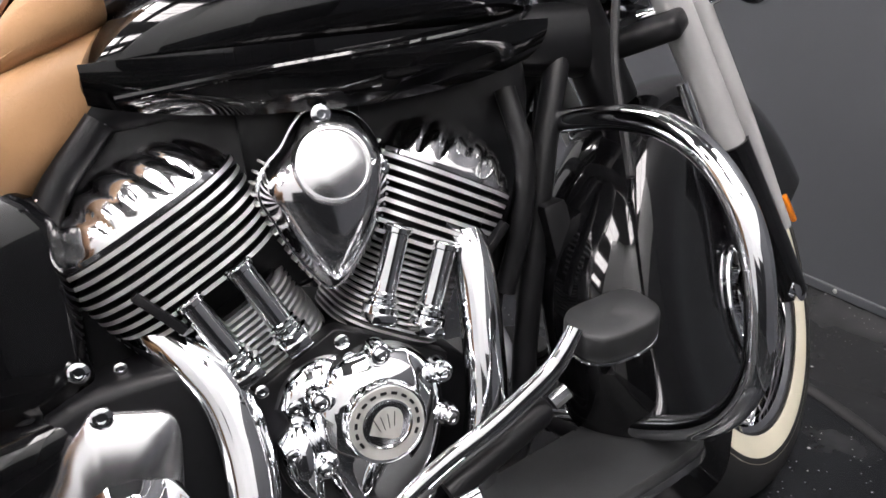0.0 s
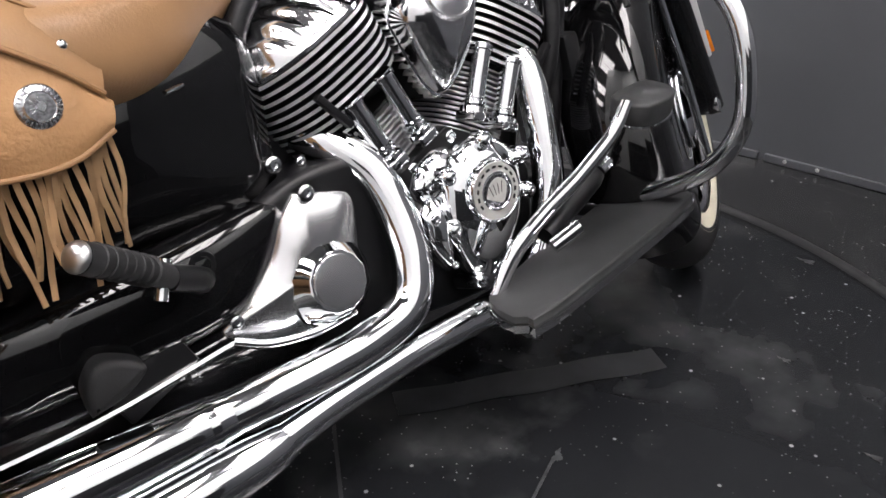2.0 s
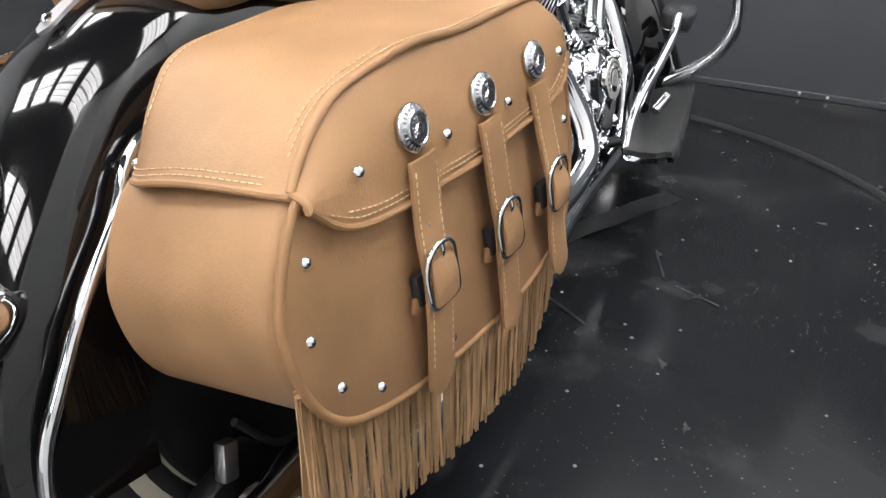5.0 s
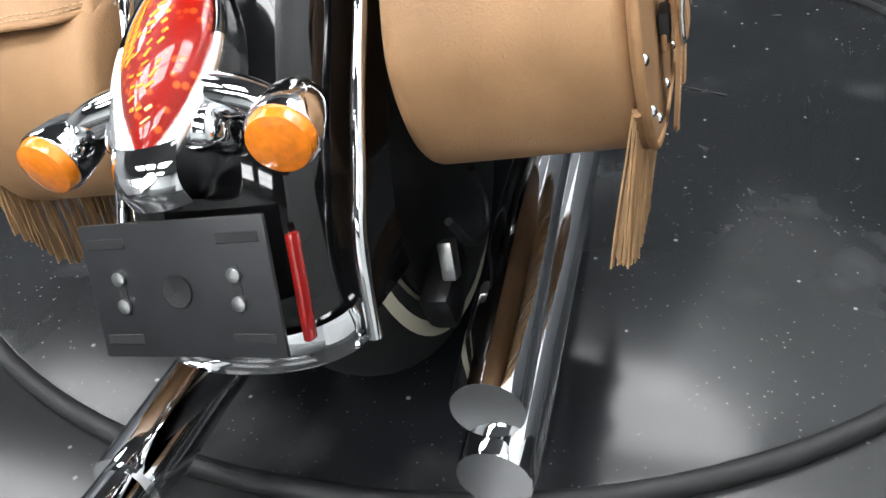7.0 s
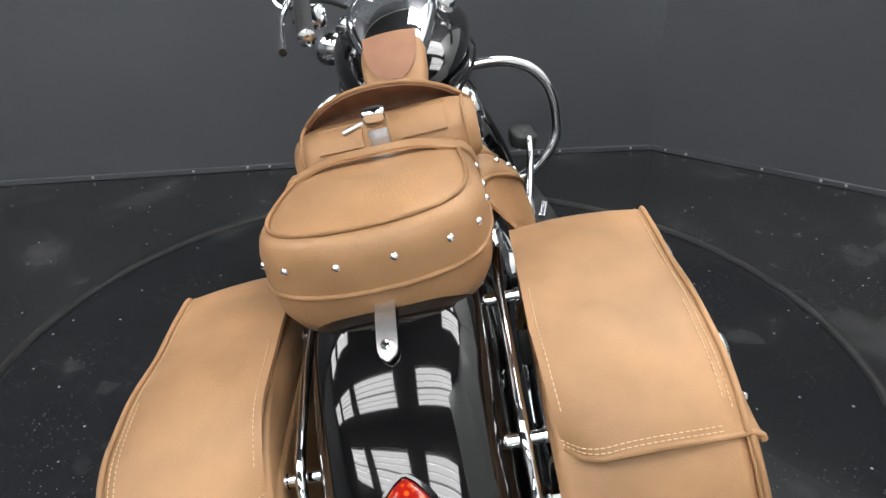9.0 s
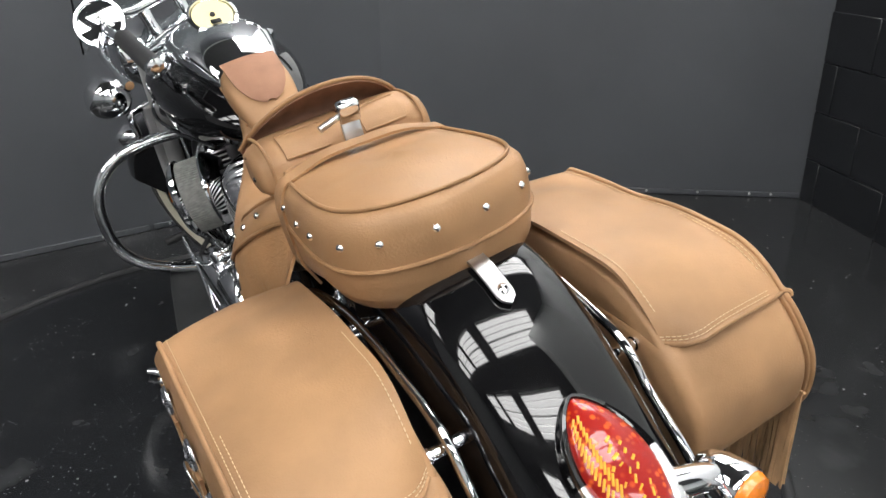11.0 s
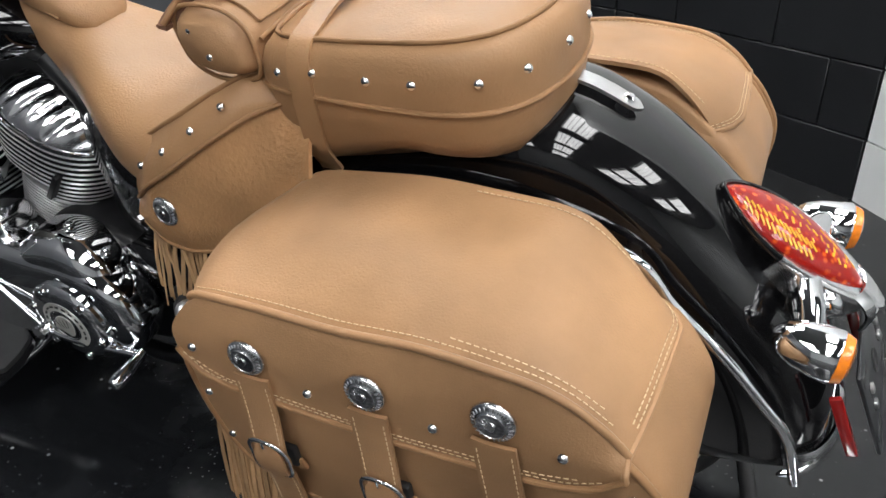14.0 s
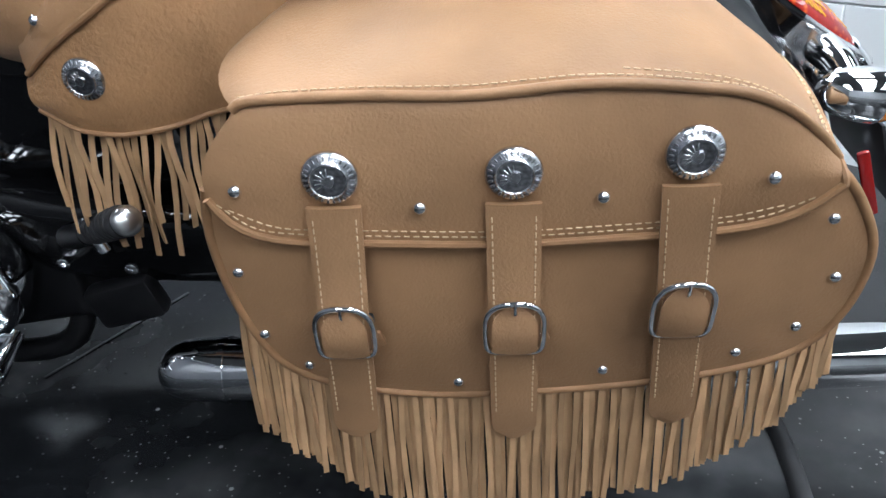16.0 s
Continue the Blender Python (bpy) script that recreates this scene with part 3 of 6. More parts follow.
part("fender_trim", mesh_of(*thick(skirt_rows, 0.004), CHROME), bike, "chrome lower edge trim")
for s in (1, -1):
    for x, z in ((-0.045, 0.555), (0.19, 0.60)):
        part("bag_mount", mesh_of(*moved(lathe([(0.009, 0), (0.008, 0.042), (0.010, 0.043), (0.010, 0.047), (0.005, 0.050)], 14), axis_to((x, s * 0.108, z), (0, s, 0))), CHROME), bike, "chrome bag mount bolt")

# seat bracket on the mudguard
strip = [[(0.055 - 0.075 * u, y * (1 if u < 0.8 else math.sqrt(max(0.02, 1 - ((u - 0.8) / 0.2) ** 2))), float(np.interp(-(0.055 - 0.075 * u), -fen[:, 0], fen[:, 1])) + 0.0065) for y in np.linspace(-0.012, 0.012, 7)] for u in np.linspace(0, 1, 14)]
bracket = part("seat_bracket", mesh_of(*thick(strip, 0.004), STEEL), bike, "steel seat tab")
part("bolt", mesh_of(*moved(lathe([(0.0095, 0), (0.0095, 0.003), (0.007, 0.004), (0.007, 0.008), (0.004, 0.010), (0.001, 0.0095)], 16), axis_to((-0.004, 0, float(np.interp(0.004, -fen[:, 0], fen[:, 1])) + 0.006), (-0.45, 0, 0.9))), CHROME), bracket, "chrome bolt")

# tail lamp
TOP, BOT = np.array((-0.118, 0.0, 0.600)), np.array((-0.280, 0.0, 0.492))
along = (BOT - TOP) / np.linalg.norm(BOT - TOP)
outw = np.array((along[2], 0, -along[0]))
outw = outw if outw[2] > 0 else -outw


def lens_at(u, v, grow=1.0, lift=0.0):
    """A point on the pointed oval of the lamp: u from tip to tip, v across."""
    w = 0.043 * grow * (math.sin(math.pi * min(max(u, 0), 1) ** 0.86)) ** 0.80
    h = 0.021 * math.sin(math.pi * min(max(u, 0), 1)) ** 0.6
    p = TOP + (BOT - TOP) * u + outw * (h * math.cos(v * math.pi / 2) ** 0.9 - 0.006 + lift)
    return tuple(p + np.array((0, w * math.sin(v * math.pi / 2), 0)))


lamp_rows = [[lens_at(u, v) for v in np.linspace(-1, 1, 19)] for u in np.linspace(0.005, 0.995, 26)]
tail_lamp = part("tail_lamp", mesh_of(*thick(lamp_rows, -0.002), REDLENS), bike, "pointed red tail lamp")
led_me = mesh_of(*block((0.0066, 0.0050, 0.0008), 0.0003, 1), LEDS)
for u in np.linspace(0.30, 0.84, 12):
    for v in (-0.16, 0.04, 0.22):
        if random.random() < 0.30:
            continue
        m = axis_to(lens_at(u, v + random.uniform(-0.04, 0.04), lift=0.0001), outw + np.array((0, v * 0.8, 0)))
        part("led", led_me, tail_lamp, m=m @ Matrix.Rotation(radians(random.uniform(15, 60)), 4, "Z") @ Matrix.Diagonal((random.uniform(0.7, 1.6), random.uniform(0.4, 0.8), 1, 1)))
for u in np.linspace(0.14, 0.56, 13):
    for v in (0.34, 0.54):
        part("led", led_me, tail_lamp, m=axis_to(lens_at(u, v, lift=0.0001), outw + np.array((0, v * 0.8, 0))) @ Matrix.Rotation(radians(80), 4, "Z") @ Matrix.Diagonal((2.0, 0.6, 1, 1)))


def lamp_loop(out, lift):
    """The lamp's outline, set out by a distance in its own plane."""
    loop = np.array([lens_at(u, 1, 1.0, lift) for u in np.linspace(0.004, 0.996, 40)] + [lens_at(u, -1, 1.0, lift) for u in np.linspace(0.996, 0.004, 40)])
    t = np.roll(loop, -2, 0) - np.roll(loop, 2, 0)
    q = np.cross(t, outw)
    q /= np.linalg.norm(q, axis=1, keepdims=True)
    q *= np.sign((q * (loop - loop.mean(0))).sum(1))[:, None]
    far = np.clip(((loop - TOP) @ along) / 0.19, 0, 1)[:, None]
    return [tuple(p) for p in loop + q * out * (0.35 + 0.9 * far) + along * (0.8 * max(out, 0) * far ** 4)]


housing = [lamp_loop(-0.003, 0.002), lamp_loop(0.002, 0.005), lamp_loop(0.011, 0.005), lamp_loop(0.0135, 0.002), lamp_loop(0.0135, -0.003), lamp_loop(0.010, -0.008), lamp_loop(0.0075, -0.034), lamp_loop(0.004, -0.056), lamp_loop(-0.006, -0.080)]
house_me = mesh_of(*loft(housing), BRIGHT, angle=50)
house_me.materials.append(PAINT)
for f in house_me.polygons:
    f.material_index = 1 if (np.array(f.center) - TOP) @ along < 0.085 else 0
part("tail_lamp_housing", house_me, bike, "chrome lamp surround with black upper edge")
chin = []
for y in np.linspace(-0.032, 0.032, 17):
    k = 1 - (abs(y) / 0.034) ** 2.5
    chin.append([(x - 0.014 * k, y, z) for x, z in spline([(-0.262, 0.500), (-0.276, 0.486), (-0.282, 0.470), (-0.278, 0.452)], 12)])
part("lamp_valance", mesh_of(*thick(chin, 0.003), CHROME), bike, "curved chrome panel below the tail lamp")

# rear turn signals on a chrome bar
for s in (1, -1):
    way = (-0.95, s * 0.10, -0.12)
    body = [(0.001, -0.062), (0.010, -0.060), (0.020, -0.050), (0.026, -0.035), (0.029, -0.015), (0.030, 0.0), (0.029, 0.003)]
    m = axis_to((-0.252, s * 0.115, 0.487), way)
    sig = part("turn_signal", mesh_of(*moved(lathe(body, 28), m), CHROME), bike, "chrome bullet turn signal")
    part("lens", mesh_of(*moved(lathe([(0.0275, 0.003), (0.0275, 0.006), (0.025, 0.013), (0.016, 0.0165), (0.001, 0.018)], 28), m), AMBER), sig, "amber lens")
    part("stalk", mesh_of(*tube([(-0.215, s * 0.045, 0.512), (-0.222, s * 0.075, 0.508), (-0.226, s * 0.098, 0.500)], [0.019, 0.017, 0.015], 16, 8), CHROME), sig)
part("signal_bar", mesh_of(*moved(block((0.05, 0.11, 0.034), 0.012, 3), pose(-0.232, 0, 0.488, 0, 38, 0)), CHROME), bike, "chrome signal bar")

# number plate carrier, blank
plate_m = pose(-0.306, 0, 0.385, 0, 22, 0)
carrier = part("plate_carrier", mesh_of(*moved(block((0.005, 0.186, 0.118), 0.0024), plate_m), GUNMETAL), bike, "grey empty number plate carrier with slots")
for y, z in ((0.058, 0.012), (-0.058, 0.012), (0.058, -0.012), (-0.058, -0.012)):
    part("bolt", mesh_of(*moved(lathe([(0.0065, 0), (0.0065, 0.003), (0.003, 0.004), (0.001, 0.004)], 10), plate_m @ axis_to((-0.003, y, z), (-1, 0, 0))), STEEL), carrier)
# black disc and bars on the face stand in for shaded openings
part("hole_plug", mesh_of(*moved(lathe([(0.014, 0), (0.014, 0.002), (0.010, 0.0005), (0.001, 0.0004)], 18), plate_m @ axis_to((-0.003, 0, 0.0), (-1, 0, 0))), RUBBER), carrier)
for y, z, tilt in ((0.066, 0.042, 90), (-0.066, 0.042, 90), (0.066, -0.042, 90), (-0.066, -0.042, 90), (0.058, 0.0, 0), (-0.058, 0.0, 0)):
    part("slot", mesh_of(*moved(block((0.0014, 0.009, 0.040), 0.0006, 1), plate_m @ pose(-0.0026, y, z, tilt, 0, 0)), RUBBER), carrier)
for s in (1, -1):
    part("side_reflector", mesh_of(*moved(block((0.014, 0.008, 0.092), 0.003), plate_m @ pose(0.026, s * 0.098, -0.008)), REDFLAT), carrier, "red side reflector")

# swing arm, rear mudguard stays, brake parts low behind
both("swing_arm", tube([(0.70, 0.10, 0.30), (0.45, 0.115, 0.305), (0.10, 0.115, 0.305), (0.04, 0.115, 0.305)], 0.020, 12, 16), SATIN, bike)
for s in (1, -1):
    part("axle_nut", mesh_of(*moved(lathe([(0.020, 0), (0.020, 0.012), (0.012, 0.014), (0.012, 0.03), (0.001, 0.032)], 6), axis_to((0.10, s * 0.13, 0.305), (0, s, 0))), CHROME), bike, "chrome axle nut")

disc = [(0.215 * math.cos(a) + 0.10, 0.215 * math.sin(a) + 0.305) for a in np.linspace(0, 2 * math.pi, 60, endpoint=False)]
both("wheel_cover", slab(disc, 0.078, 0.092, 0.005), SATIN, bike, "black cover over the brake and hub")
part("brake_line", mesh_of(*tube([(0.069, -0.128, 0.262), (0.085, -0.130, 0.215), (0.06, -0.131, 0.182), (0.0, -0.131, 0.200), (-0.045, -0.130, 0.262)], 0.005, 10, 26), GUNMETAL), bike, "grey brake line loop")
part("brake_fitting", mesh_of(*moved(block((0.022, 0.018, 0.046), 0.004), pose(-0.068, -0.128, 0.227, 0, 18, 0)), STEEL), bike)
part("caliper", mesh_of(*moved(block((0.095, 0.040, 0.055), 0.012), pose(-0.060, -0.112, 0.185, 0, -12, 0)), SATIN), bike, "black brake caliper")

# frame
FRAME = [(1.40, 0.0, 0.73), (1.375, 0.03, 0.68), (1.335, 0.05, 0.57), (1.285, 0.055, 0.34), (1.25, 0.07, 0.20), (1.15, 0.09, 0.145), (0.95, 0.10, 0.135), (0.75, 0.11, 0.14), (0.69, 0.10, 0.20), (0.70, 0.09, 0.34), (0.74, 0.075, 0.47), (0.775, 0.06, 0.60), (0.84, 0.05, 0.68)]
both("frame_tube", tube(FRAME, 0.0165, 14, 70), SATIN, bike, "satin black frame tube")
part("backbone", mesh_of(*loft([ring_of(w, a, b, 3, 20, x) for x, w, a, b in ((0.60, 0.05, 0.60, 0.66), (0.85, 0.055, 0.66, 0.72), (1.20, 0.05, 0.69, 0.75), (1.42, 0.045, 0.66, 0.76))]), SATIN), bike)
part("steering_head", mesh_of(*tube([(1.40, 0, 0.80), (1.475, 0, 0.62)], 0.036, 18), SATIN), bike)

# black side panels behind the engine
panel = [(0.40, 0.60), (0.50, 0.635), (0.62, 0.655), (0.70, 0.655), (0.780, 0.600), (0.785, 0.48), (0.765, 0.40), (0.60, 0.385), (0.46, 0.36), (0.40, 0.42)]
outline = spline(panel + panel[:1], 44)[:-1]
both("side_panel", domed(outline, 0.050, 0.122), PAINT, bike, "gloss black side panel")
lower = [(0.36, 0.25), (0.66, 0.27), (0.74, 0.33), (0.765, 0.405), (0.60, 0.390), (0.36, 0.345)]
outline = spline(lower + lower[:1], 44)[:-1]
both("lower_panel", domed(outline, 0.09, 0.142, 3.2), PAINT, bike, "gloss black lower cover")

# fuel tank
tank_rows = []
for x, w, low, high in ((0.825, 0.050, 0.690, 0.735), (0.85, 0.085, 0.690, 0.765), (0.90, 0.118, 0.690, 0.800), (0.98, 0.145, 0.690, 0.832), (1.07, 0.160, 0.694, 0.852), (1.16, 0.163, 0.700, 0.860), (1.24, 0.150, 0.706, 0.852), (1.295, 0.118, 0.716, 0.832), (1.325, 0.070, 0.735, 0.800)):
    tank_rows.append([c for p in ring_of(w, low, high, 2.25, 40, x) for c in p])
tank_rows = spline(tank_rows, 30).reshape(30, 40, 3)
tank = part("fuel_tank", mesh_of(*loft(tank_rows), PAINT), bike, "gloss black fuel tank")
seam = spline([(0.86, 0.112, 0.700), (1.0, 0.152, 0.712), (1.15, 0.166, 0.722), (1.26, 0.146, 0.735), (1.31, 0.09, 0.748)], 30)
both("tank_seam", tube(seam, 0.004, 8), PAINT, bike)
dash_rows = []
for x, w, low, high in ((0.855, 0.045, 0.77, 0.822), (0.885, 0.068, 0.78, 0.848), (0.95, 0.090, 0.80, 0.884), (1.03, 0.104, 0.81, 0.908), (1.14, 0.100, 0.81, 0.912), (1.25, 0.080, 0.80, 0.892), (1.31, 0.045, 0.78, 0.862)):
    dash_rows.append([c for p in ring_of(w, low, high, 2.1, 28, x) for c in p])
dash = part("tank_console", mesh_of(*loft(spline(dash_rows, 22).reshape(22, 28, 3)), CHROME), bike, "chrome tank console")
part("speedometer_ring", mesh_of(*moved(lathe([(0.052, -0.012), (0.053, 0.004), (0.047, 0.007), (0.045, 0.002), (0.001, 0.002)], 36), axis_to((1.035, 0, 0.918), (-0.62, 0, 0.78))), CHROME), dash)
part("speedometer_dial", mesh_of(*moved(lathe([(0.043, 0.0), (0.043, 0.0035), (0.001, 0.0035)], 36), axis_to((1.035, 0, 0.918), (-0.62, 0, 0.78))), DIAL), dash, "cream speedometer dial")
dm = axis_to((1.035, 0, 0.918), (-0.62, 0, 0.78))
part("needle_hub", mesh_of(*moved(lathe([(0.006, 0.0036), (0.005, 0.007), (0.001, 0.007)], 14), dm), RUBBER), dash)
part("dial_display", mesh_of(*moved(block((0.022, 0.012, 0.0012), 0.0004), dm @ pose(0.0, -0.02, 0.0042)), SATIN), dash)
for s in (1, -1):
    part("filler_cap", mesh_of(*moved(lathe([(0.030, -0.01), (0.031, 0.004), (0.027, 0.012), (0.012, 0.017), (0.001, 0.018)], 24), axis_to((1.13, s * 0.120, 0.842), (0, s * 0.45, 0.9))), CHROME), tank, "chrome filler cap")

# front end: fork, front wheel, mudguard, bars
STEER = Matrix.Translation((1.44, 0, 0.70)) @ Matrix.Rotation(radians(30), 4, Vector((-0.42, 0, 0.91))) @ Matrix.Translation((-1.44, 0, -0.70))


def steered(piece):
    return moved(piece, STEER)


FAX = Vector((1.625, 0, 0.305))
fx = STEER @ FAX
wheel(fx, STEER.to_3x3().to_4x4(), 0.300, 0.13, "front_tyre")
for s in (1, -1):
    leg = part("fork_leg", mesh_of(*steered(tube([(1.425, s * 0.105, 0.86), (1.49, s * 0.105, 0.715), (1.57, s * 0.105, 0.53)], 0.023, 18, 8)), GREYPLASTIC), bike, "smooth grey fork cover")
    part("lower_leg", mesh_of(*steered(tube([(1.57, s * 0.105, 0.53), (1.62, s * 0.105, 0.42), (1.67, s * 0.105, 0.295)], 0.027, 18, 8)), PAINT), leg, "gloss black fork slider")
    part("shield", mesh_of(*steered(tube([(1.515, s * 0.125, 0.72), (1.595, s * 0.125, 0.53), (1.650, s * 0.125, 0.395)], [0.016, 0.015, 0.011], 12, 10)), GREYPLASTIC), leg, "pale grey fork strip")
    part("axle_clamp", mesh_of(*steered(moved(lathe([(0.024, 0), (0.024, 0.02), (0.012, 0.024), (0.001, 0.024)], 18), axis_to((1.665, s * 0.105, 0.305), (0, s, 0)))), CHROME), leg)
    part("reflector", mesh_of(*steered(moved(block((0.010, 0.008, 0.046), 0.003), pose(1.650, s * 0.138, 0.420, 0, -28, 0))), AMBER), leg, "amber fork reflector")
part("lower_triple_clamp", mesh_of(*steered(moved(block((0.048, 0.25, 0.030), 0.010, 3), pose(1.462, 0, 0.690, 0, -27, 0))), SATIN), bike)
part("upper_triple_clamp", mesh_of(*steered(moved(block((0.07, 0.27, 0.035), 0.014, 3), pose(1.41, 0, 0.865, 0, -27, 0))), CHROME), bike)
FR = 0.345
ff_rows = []
for a in np.linspace(radians(28), radians(215), 46):
    row = []
    for y, d in spline([(-0.074, 0.25), (-0.081, 0.18), (-0.085, 0.11), (-0.088, 0.060), (-0.072, 0.022), (-0.04, 0.006), (0, 0.0), (0.04, 0.006), (0.072, 0.022), (0.088, 0.060), (0.085, 0.11), (0.081, 0.18), (0.074, 0.25)], 33):
        row.append(STEER @ Vector((FAX.x + (FR - d) * math.cos(a), y, FAX.z + (FR - d) * math.sin(a))))
    ff_rows.append(row)
part("front_fender", mesh_of(*thick(ff_rows, -0.003), PAINT), bike, "gloss black valanced front mudguard")
for s in (1, -1):
    arc = [STEER @ Vector((FAX.x + 0.10 * math.cos(a), s * 0.078, FAX.z + 0.10 * math.sin(a))) for a in np.linspace(radians(28), radians(215), 30)]
    part("fender_edge_trim", mesh_of(*tube(arc, 0.005, 10), CHROME), bike, "thin chrome edge trim")
    part("fork_brace", mesh_of(*steered(tube([(1.50, s * 0.09, 0.62), (1.53, s * 0.092, 0.50), (1.57, s * 0.092, 0.36), (1.585, s * 0.092, 0.22)], 0.0085, 10, 20)), CHROME), bike, "chrome mudguard brace")
# headlamp and passing lamps
head = part("headlamp", mesh_of(*steered(moved(lathe([(0.02, -0.11), (0.06, -0.10), (0.085, -0.05), (0.092, 0.0), (0.09, 0.02)], 32), axis_to((1.57, 0, 0.81), (0.97, 0, -0.1)))), CHROME), bike, "chrome headlamp shell")
part("lens", mesh_of(*steered(moved(lathe([(0.086, 0.018), (0.07, 0.032), (0.03, 0.040), (0.001, 0.041)], 32), axis_to((1.57, 0, 0.81), (0.97, 0, -0.1)))), CLEAR), head)
for s in (1, -1):
    pl = part("passing_lamp", mesh_of(*steered(moved(lathe([(0.008, -0.075), (0.03, -0.068), (0.050, -0.04), (0.056, 0.0), (0.054, 0.012)], 28), axis_to((1.58, s * 0.175, 0.775), (0.98, 0, -0.05)))), CHROME), bike, "chrome passing lamp")
    part("lens", mesh_of(*steered(moved(lathe([(0.052, 0.010), (0.04, 0.02), (0.001, 0.024)], 28), axis_to((1.58, s * 0.175, 0.775), (0.98, 0, -0.05)))), CLEAR), pl)
    fs = part("front_turn_signal", mesh_of(*steered(moved(lathe([(0.004, -0.05), (0.018, -0.04), (0.027, -0.012), (0.028, 0.004)], 24), axis_to((1.60, s * 0.175, 0.725 if s < 0 else 0.655), (0.98, s * 0.1, 0)))), CHROME), bike, "chrome front turn signal")
    part("lens", mesh_of(*steered(moved(lathe([(0.026, 0.003), (0.02, 0.012), (0.001, 0.015)], 24), axis_to((1.60, s * 0.175, 0.725 if s < 0 else 0.655), (0.98, s * 0.1, 0)))), AMBER), fs, "amber lens")
    part("lamp_bar", mesh_of(*steered(tube([(1.50, s * 0.05, 0.72), (1.52, s * 0.12, 0.715), (1.53, s * 0.17, 0.72), (1.545, s * 0.175, 0.725 if s < 0 else 0.66)], 0.010, 12, 14)), CHROME), bike, "chrome lamp bracket")
# handlebar with grips, levers and mirrors
UP = 0.05
BAR = [(1.415, 0.0, 0.945), (1.40, 0.09, 0.955), (1.365, 0.18, 0.985), (1.27, 0.26, 0.960 + UP), (1.14, 0.312, 0.925 + UP), (1.02, 0.352, 0.890 + UP)]
for s in (1, -1):
    pts = [(x, s * y, z) for x, y, z in BAR]
    bar = part("handlebar", mesh_of(*steered(tube(pts, 0.0135, 14, 40)), CHROME), bike, "chrome handlebar")
    part("grip", mesh_of(*steered(tube([(1.145, s * 0.304, 0.927 + UP), (1.08, s * 0.333, 0.908 + UP), (1.01, s * 0.362, 0.887 + UP)], [0.019, 0.0185, 0.020], 18, 10)), RUBBER), bar, "black rubber grip")
    part("grip_end", mesh_of(*steered(moved(lathe([(0.020, 0), (0.020, 0.008), (0.012, 0.014), (0.001, 0.015)], 18), axis_to((1.01, s * 0.362, 0.887 + UP), (-0.88, s * 0.302, -0.27)))), CHROME), bar)
    part("control_box", mesh_of(*steered(moved(block((0.05, 0.06, 0.055), 0.014, 3), pose(1.175, s * 0.287, 0.938, 15, 10, s * -25))), CHROME), bar, "chrome switch housing")
    part("lever", mesh_of(*steered(tube([(1.21, s * 0.287, 0.945 + UP), (1.17, s * 0.347, 0.925 + UP), (1.10, s * 0.387, 0.900 + UP), (1.03, s * 0.417, 0.880 + UP)], [0.009, 0.008, 0.007, 0.009], 12, 14)), CHROME), bar, "chrome lever")
    part("mirror_stem", mesh_of(*steered(tube([(1.19, s * 0.282, 0.945 + UP), (1.20, s * 0.289, 0.960 + UP), (1.212, s * 0.289, 0.972 + UP)], 0.006, 10, 10)), CHROME), bar)
    mm = axis_to(STEER @ Vector((1.210, s * 0.292, 0.962 + UP)), (-0.852, s * 0.245, 0.462))
    part("mirror", mesh_of(*moved(lathe([(0.002, -0.03), (0.026, -0.026), (0.044, -0.012), (0.051, 0.0), (0.050, 0.004), (0.045, 0.004), (0.043, 0.001), (0.030, 0.0026), (0.001, 0.004)], 36), mm), CHROME), bar, "round chrome mirror")
    part("riser", mesh_of(*steered(tube([(1.41, s * 0.055, 0.87), (1.412, s * 0.055, 0.955)], 0.017, 14)), CHROME), bar)
    part("clutch_cable", mesh_of(*steered(tube([(1.22, s * 0.32, 0.94), (1.38, s * 0.20, 0.93), (1.43, s * 0.10, 0.83), (1.40, s * 0.06, 0.68), (1.34, s * 0.075, 0.52)], 0.0055, 8, 30)), RUBBER), bar)
# clear windscreen, its foot in view above the bars
scr = []
for u in np.linspace(-1, 1, 21):
    scr.append([STEER @ Vector((1.52 - 0.10 * abs(u) ** 2 - 0.22 * v, u * (0.25 - 0.02 * v), 0.93 + 0.36 * v)) for v in np.linspace(0, 1, 10)])
part("windscreen", mesh_of(*thick(scr, 0.004), CLEAR), bike, "clear curved windscreen")

# engine guards
GUARD = [(1.36, 0.02, 0.608), (1.372, 0.11, 0.616), (1.378, 0.18, 0.616), (1.380, 0.245, 0.606), (1.382, 0.300, 0.578), (1.384, 0.338, 0.532), (1.385, 0.355, 0.475), (1.385, 0.355, 0.400), (1.383, 0.345, 0.358), (1.380, 0.318, 0.318), (1.375, 0.280, 0.288), (1.365, 0.220, 0.262), (1.345, 0.140, 0.240), (1.30, 0.07, 0.228)]
both("engine_guard", tube(GUARD, 0.0152, 18, 80), CHROME, bike, "chrome engine guard loop")

# floorboards
BOARD = [(0.965, -0.285), (0.980, -0.305), (1.005, -0.315), (1.36, -0.258), (1.415, -0.225), (1.425, -0.17), (1.40, -0.115), (1.26, -0.135), (1.02, -0.195), (0.975, -0.235)]
bo = spline(BOARD + BOARD[:1], 60)[:-1]
rings = []
for inset, dz in ((0.006, -0.016), (0.0, -0.011), (0.0, -0.002), (0.004, 0.0)):
    c = bo.mean(0)
    rings.append([(x + (c[0] - x) * inset * 4, y + (c[1] - y) * inset * 6, 0.212 + 0.075 * (x - 0.965) + dz) for x, y in bo])
pad = loft(rings)
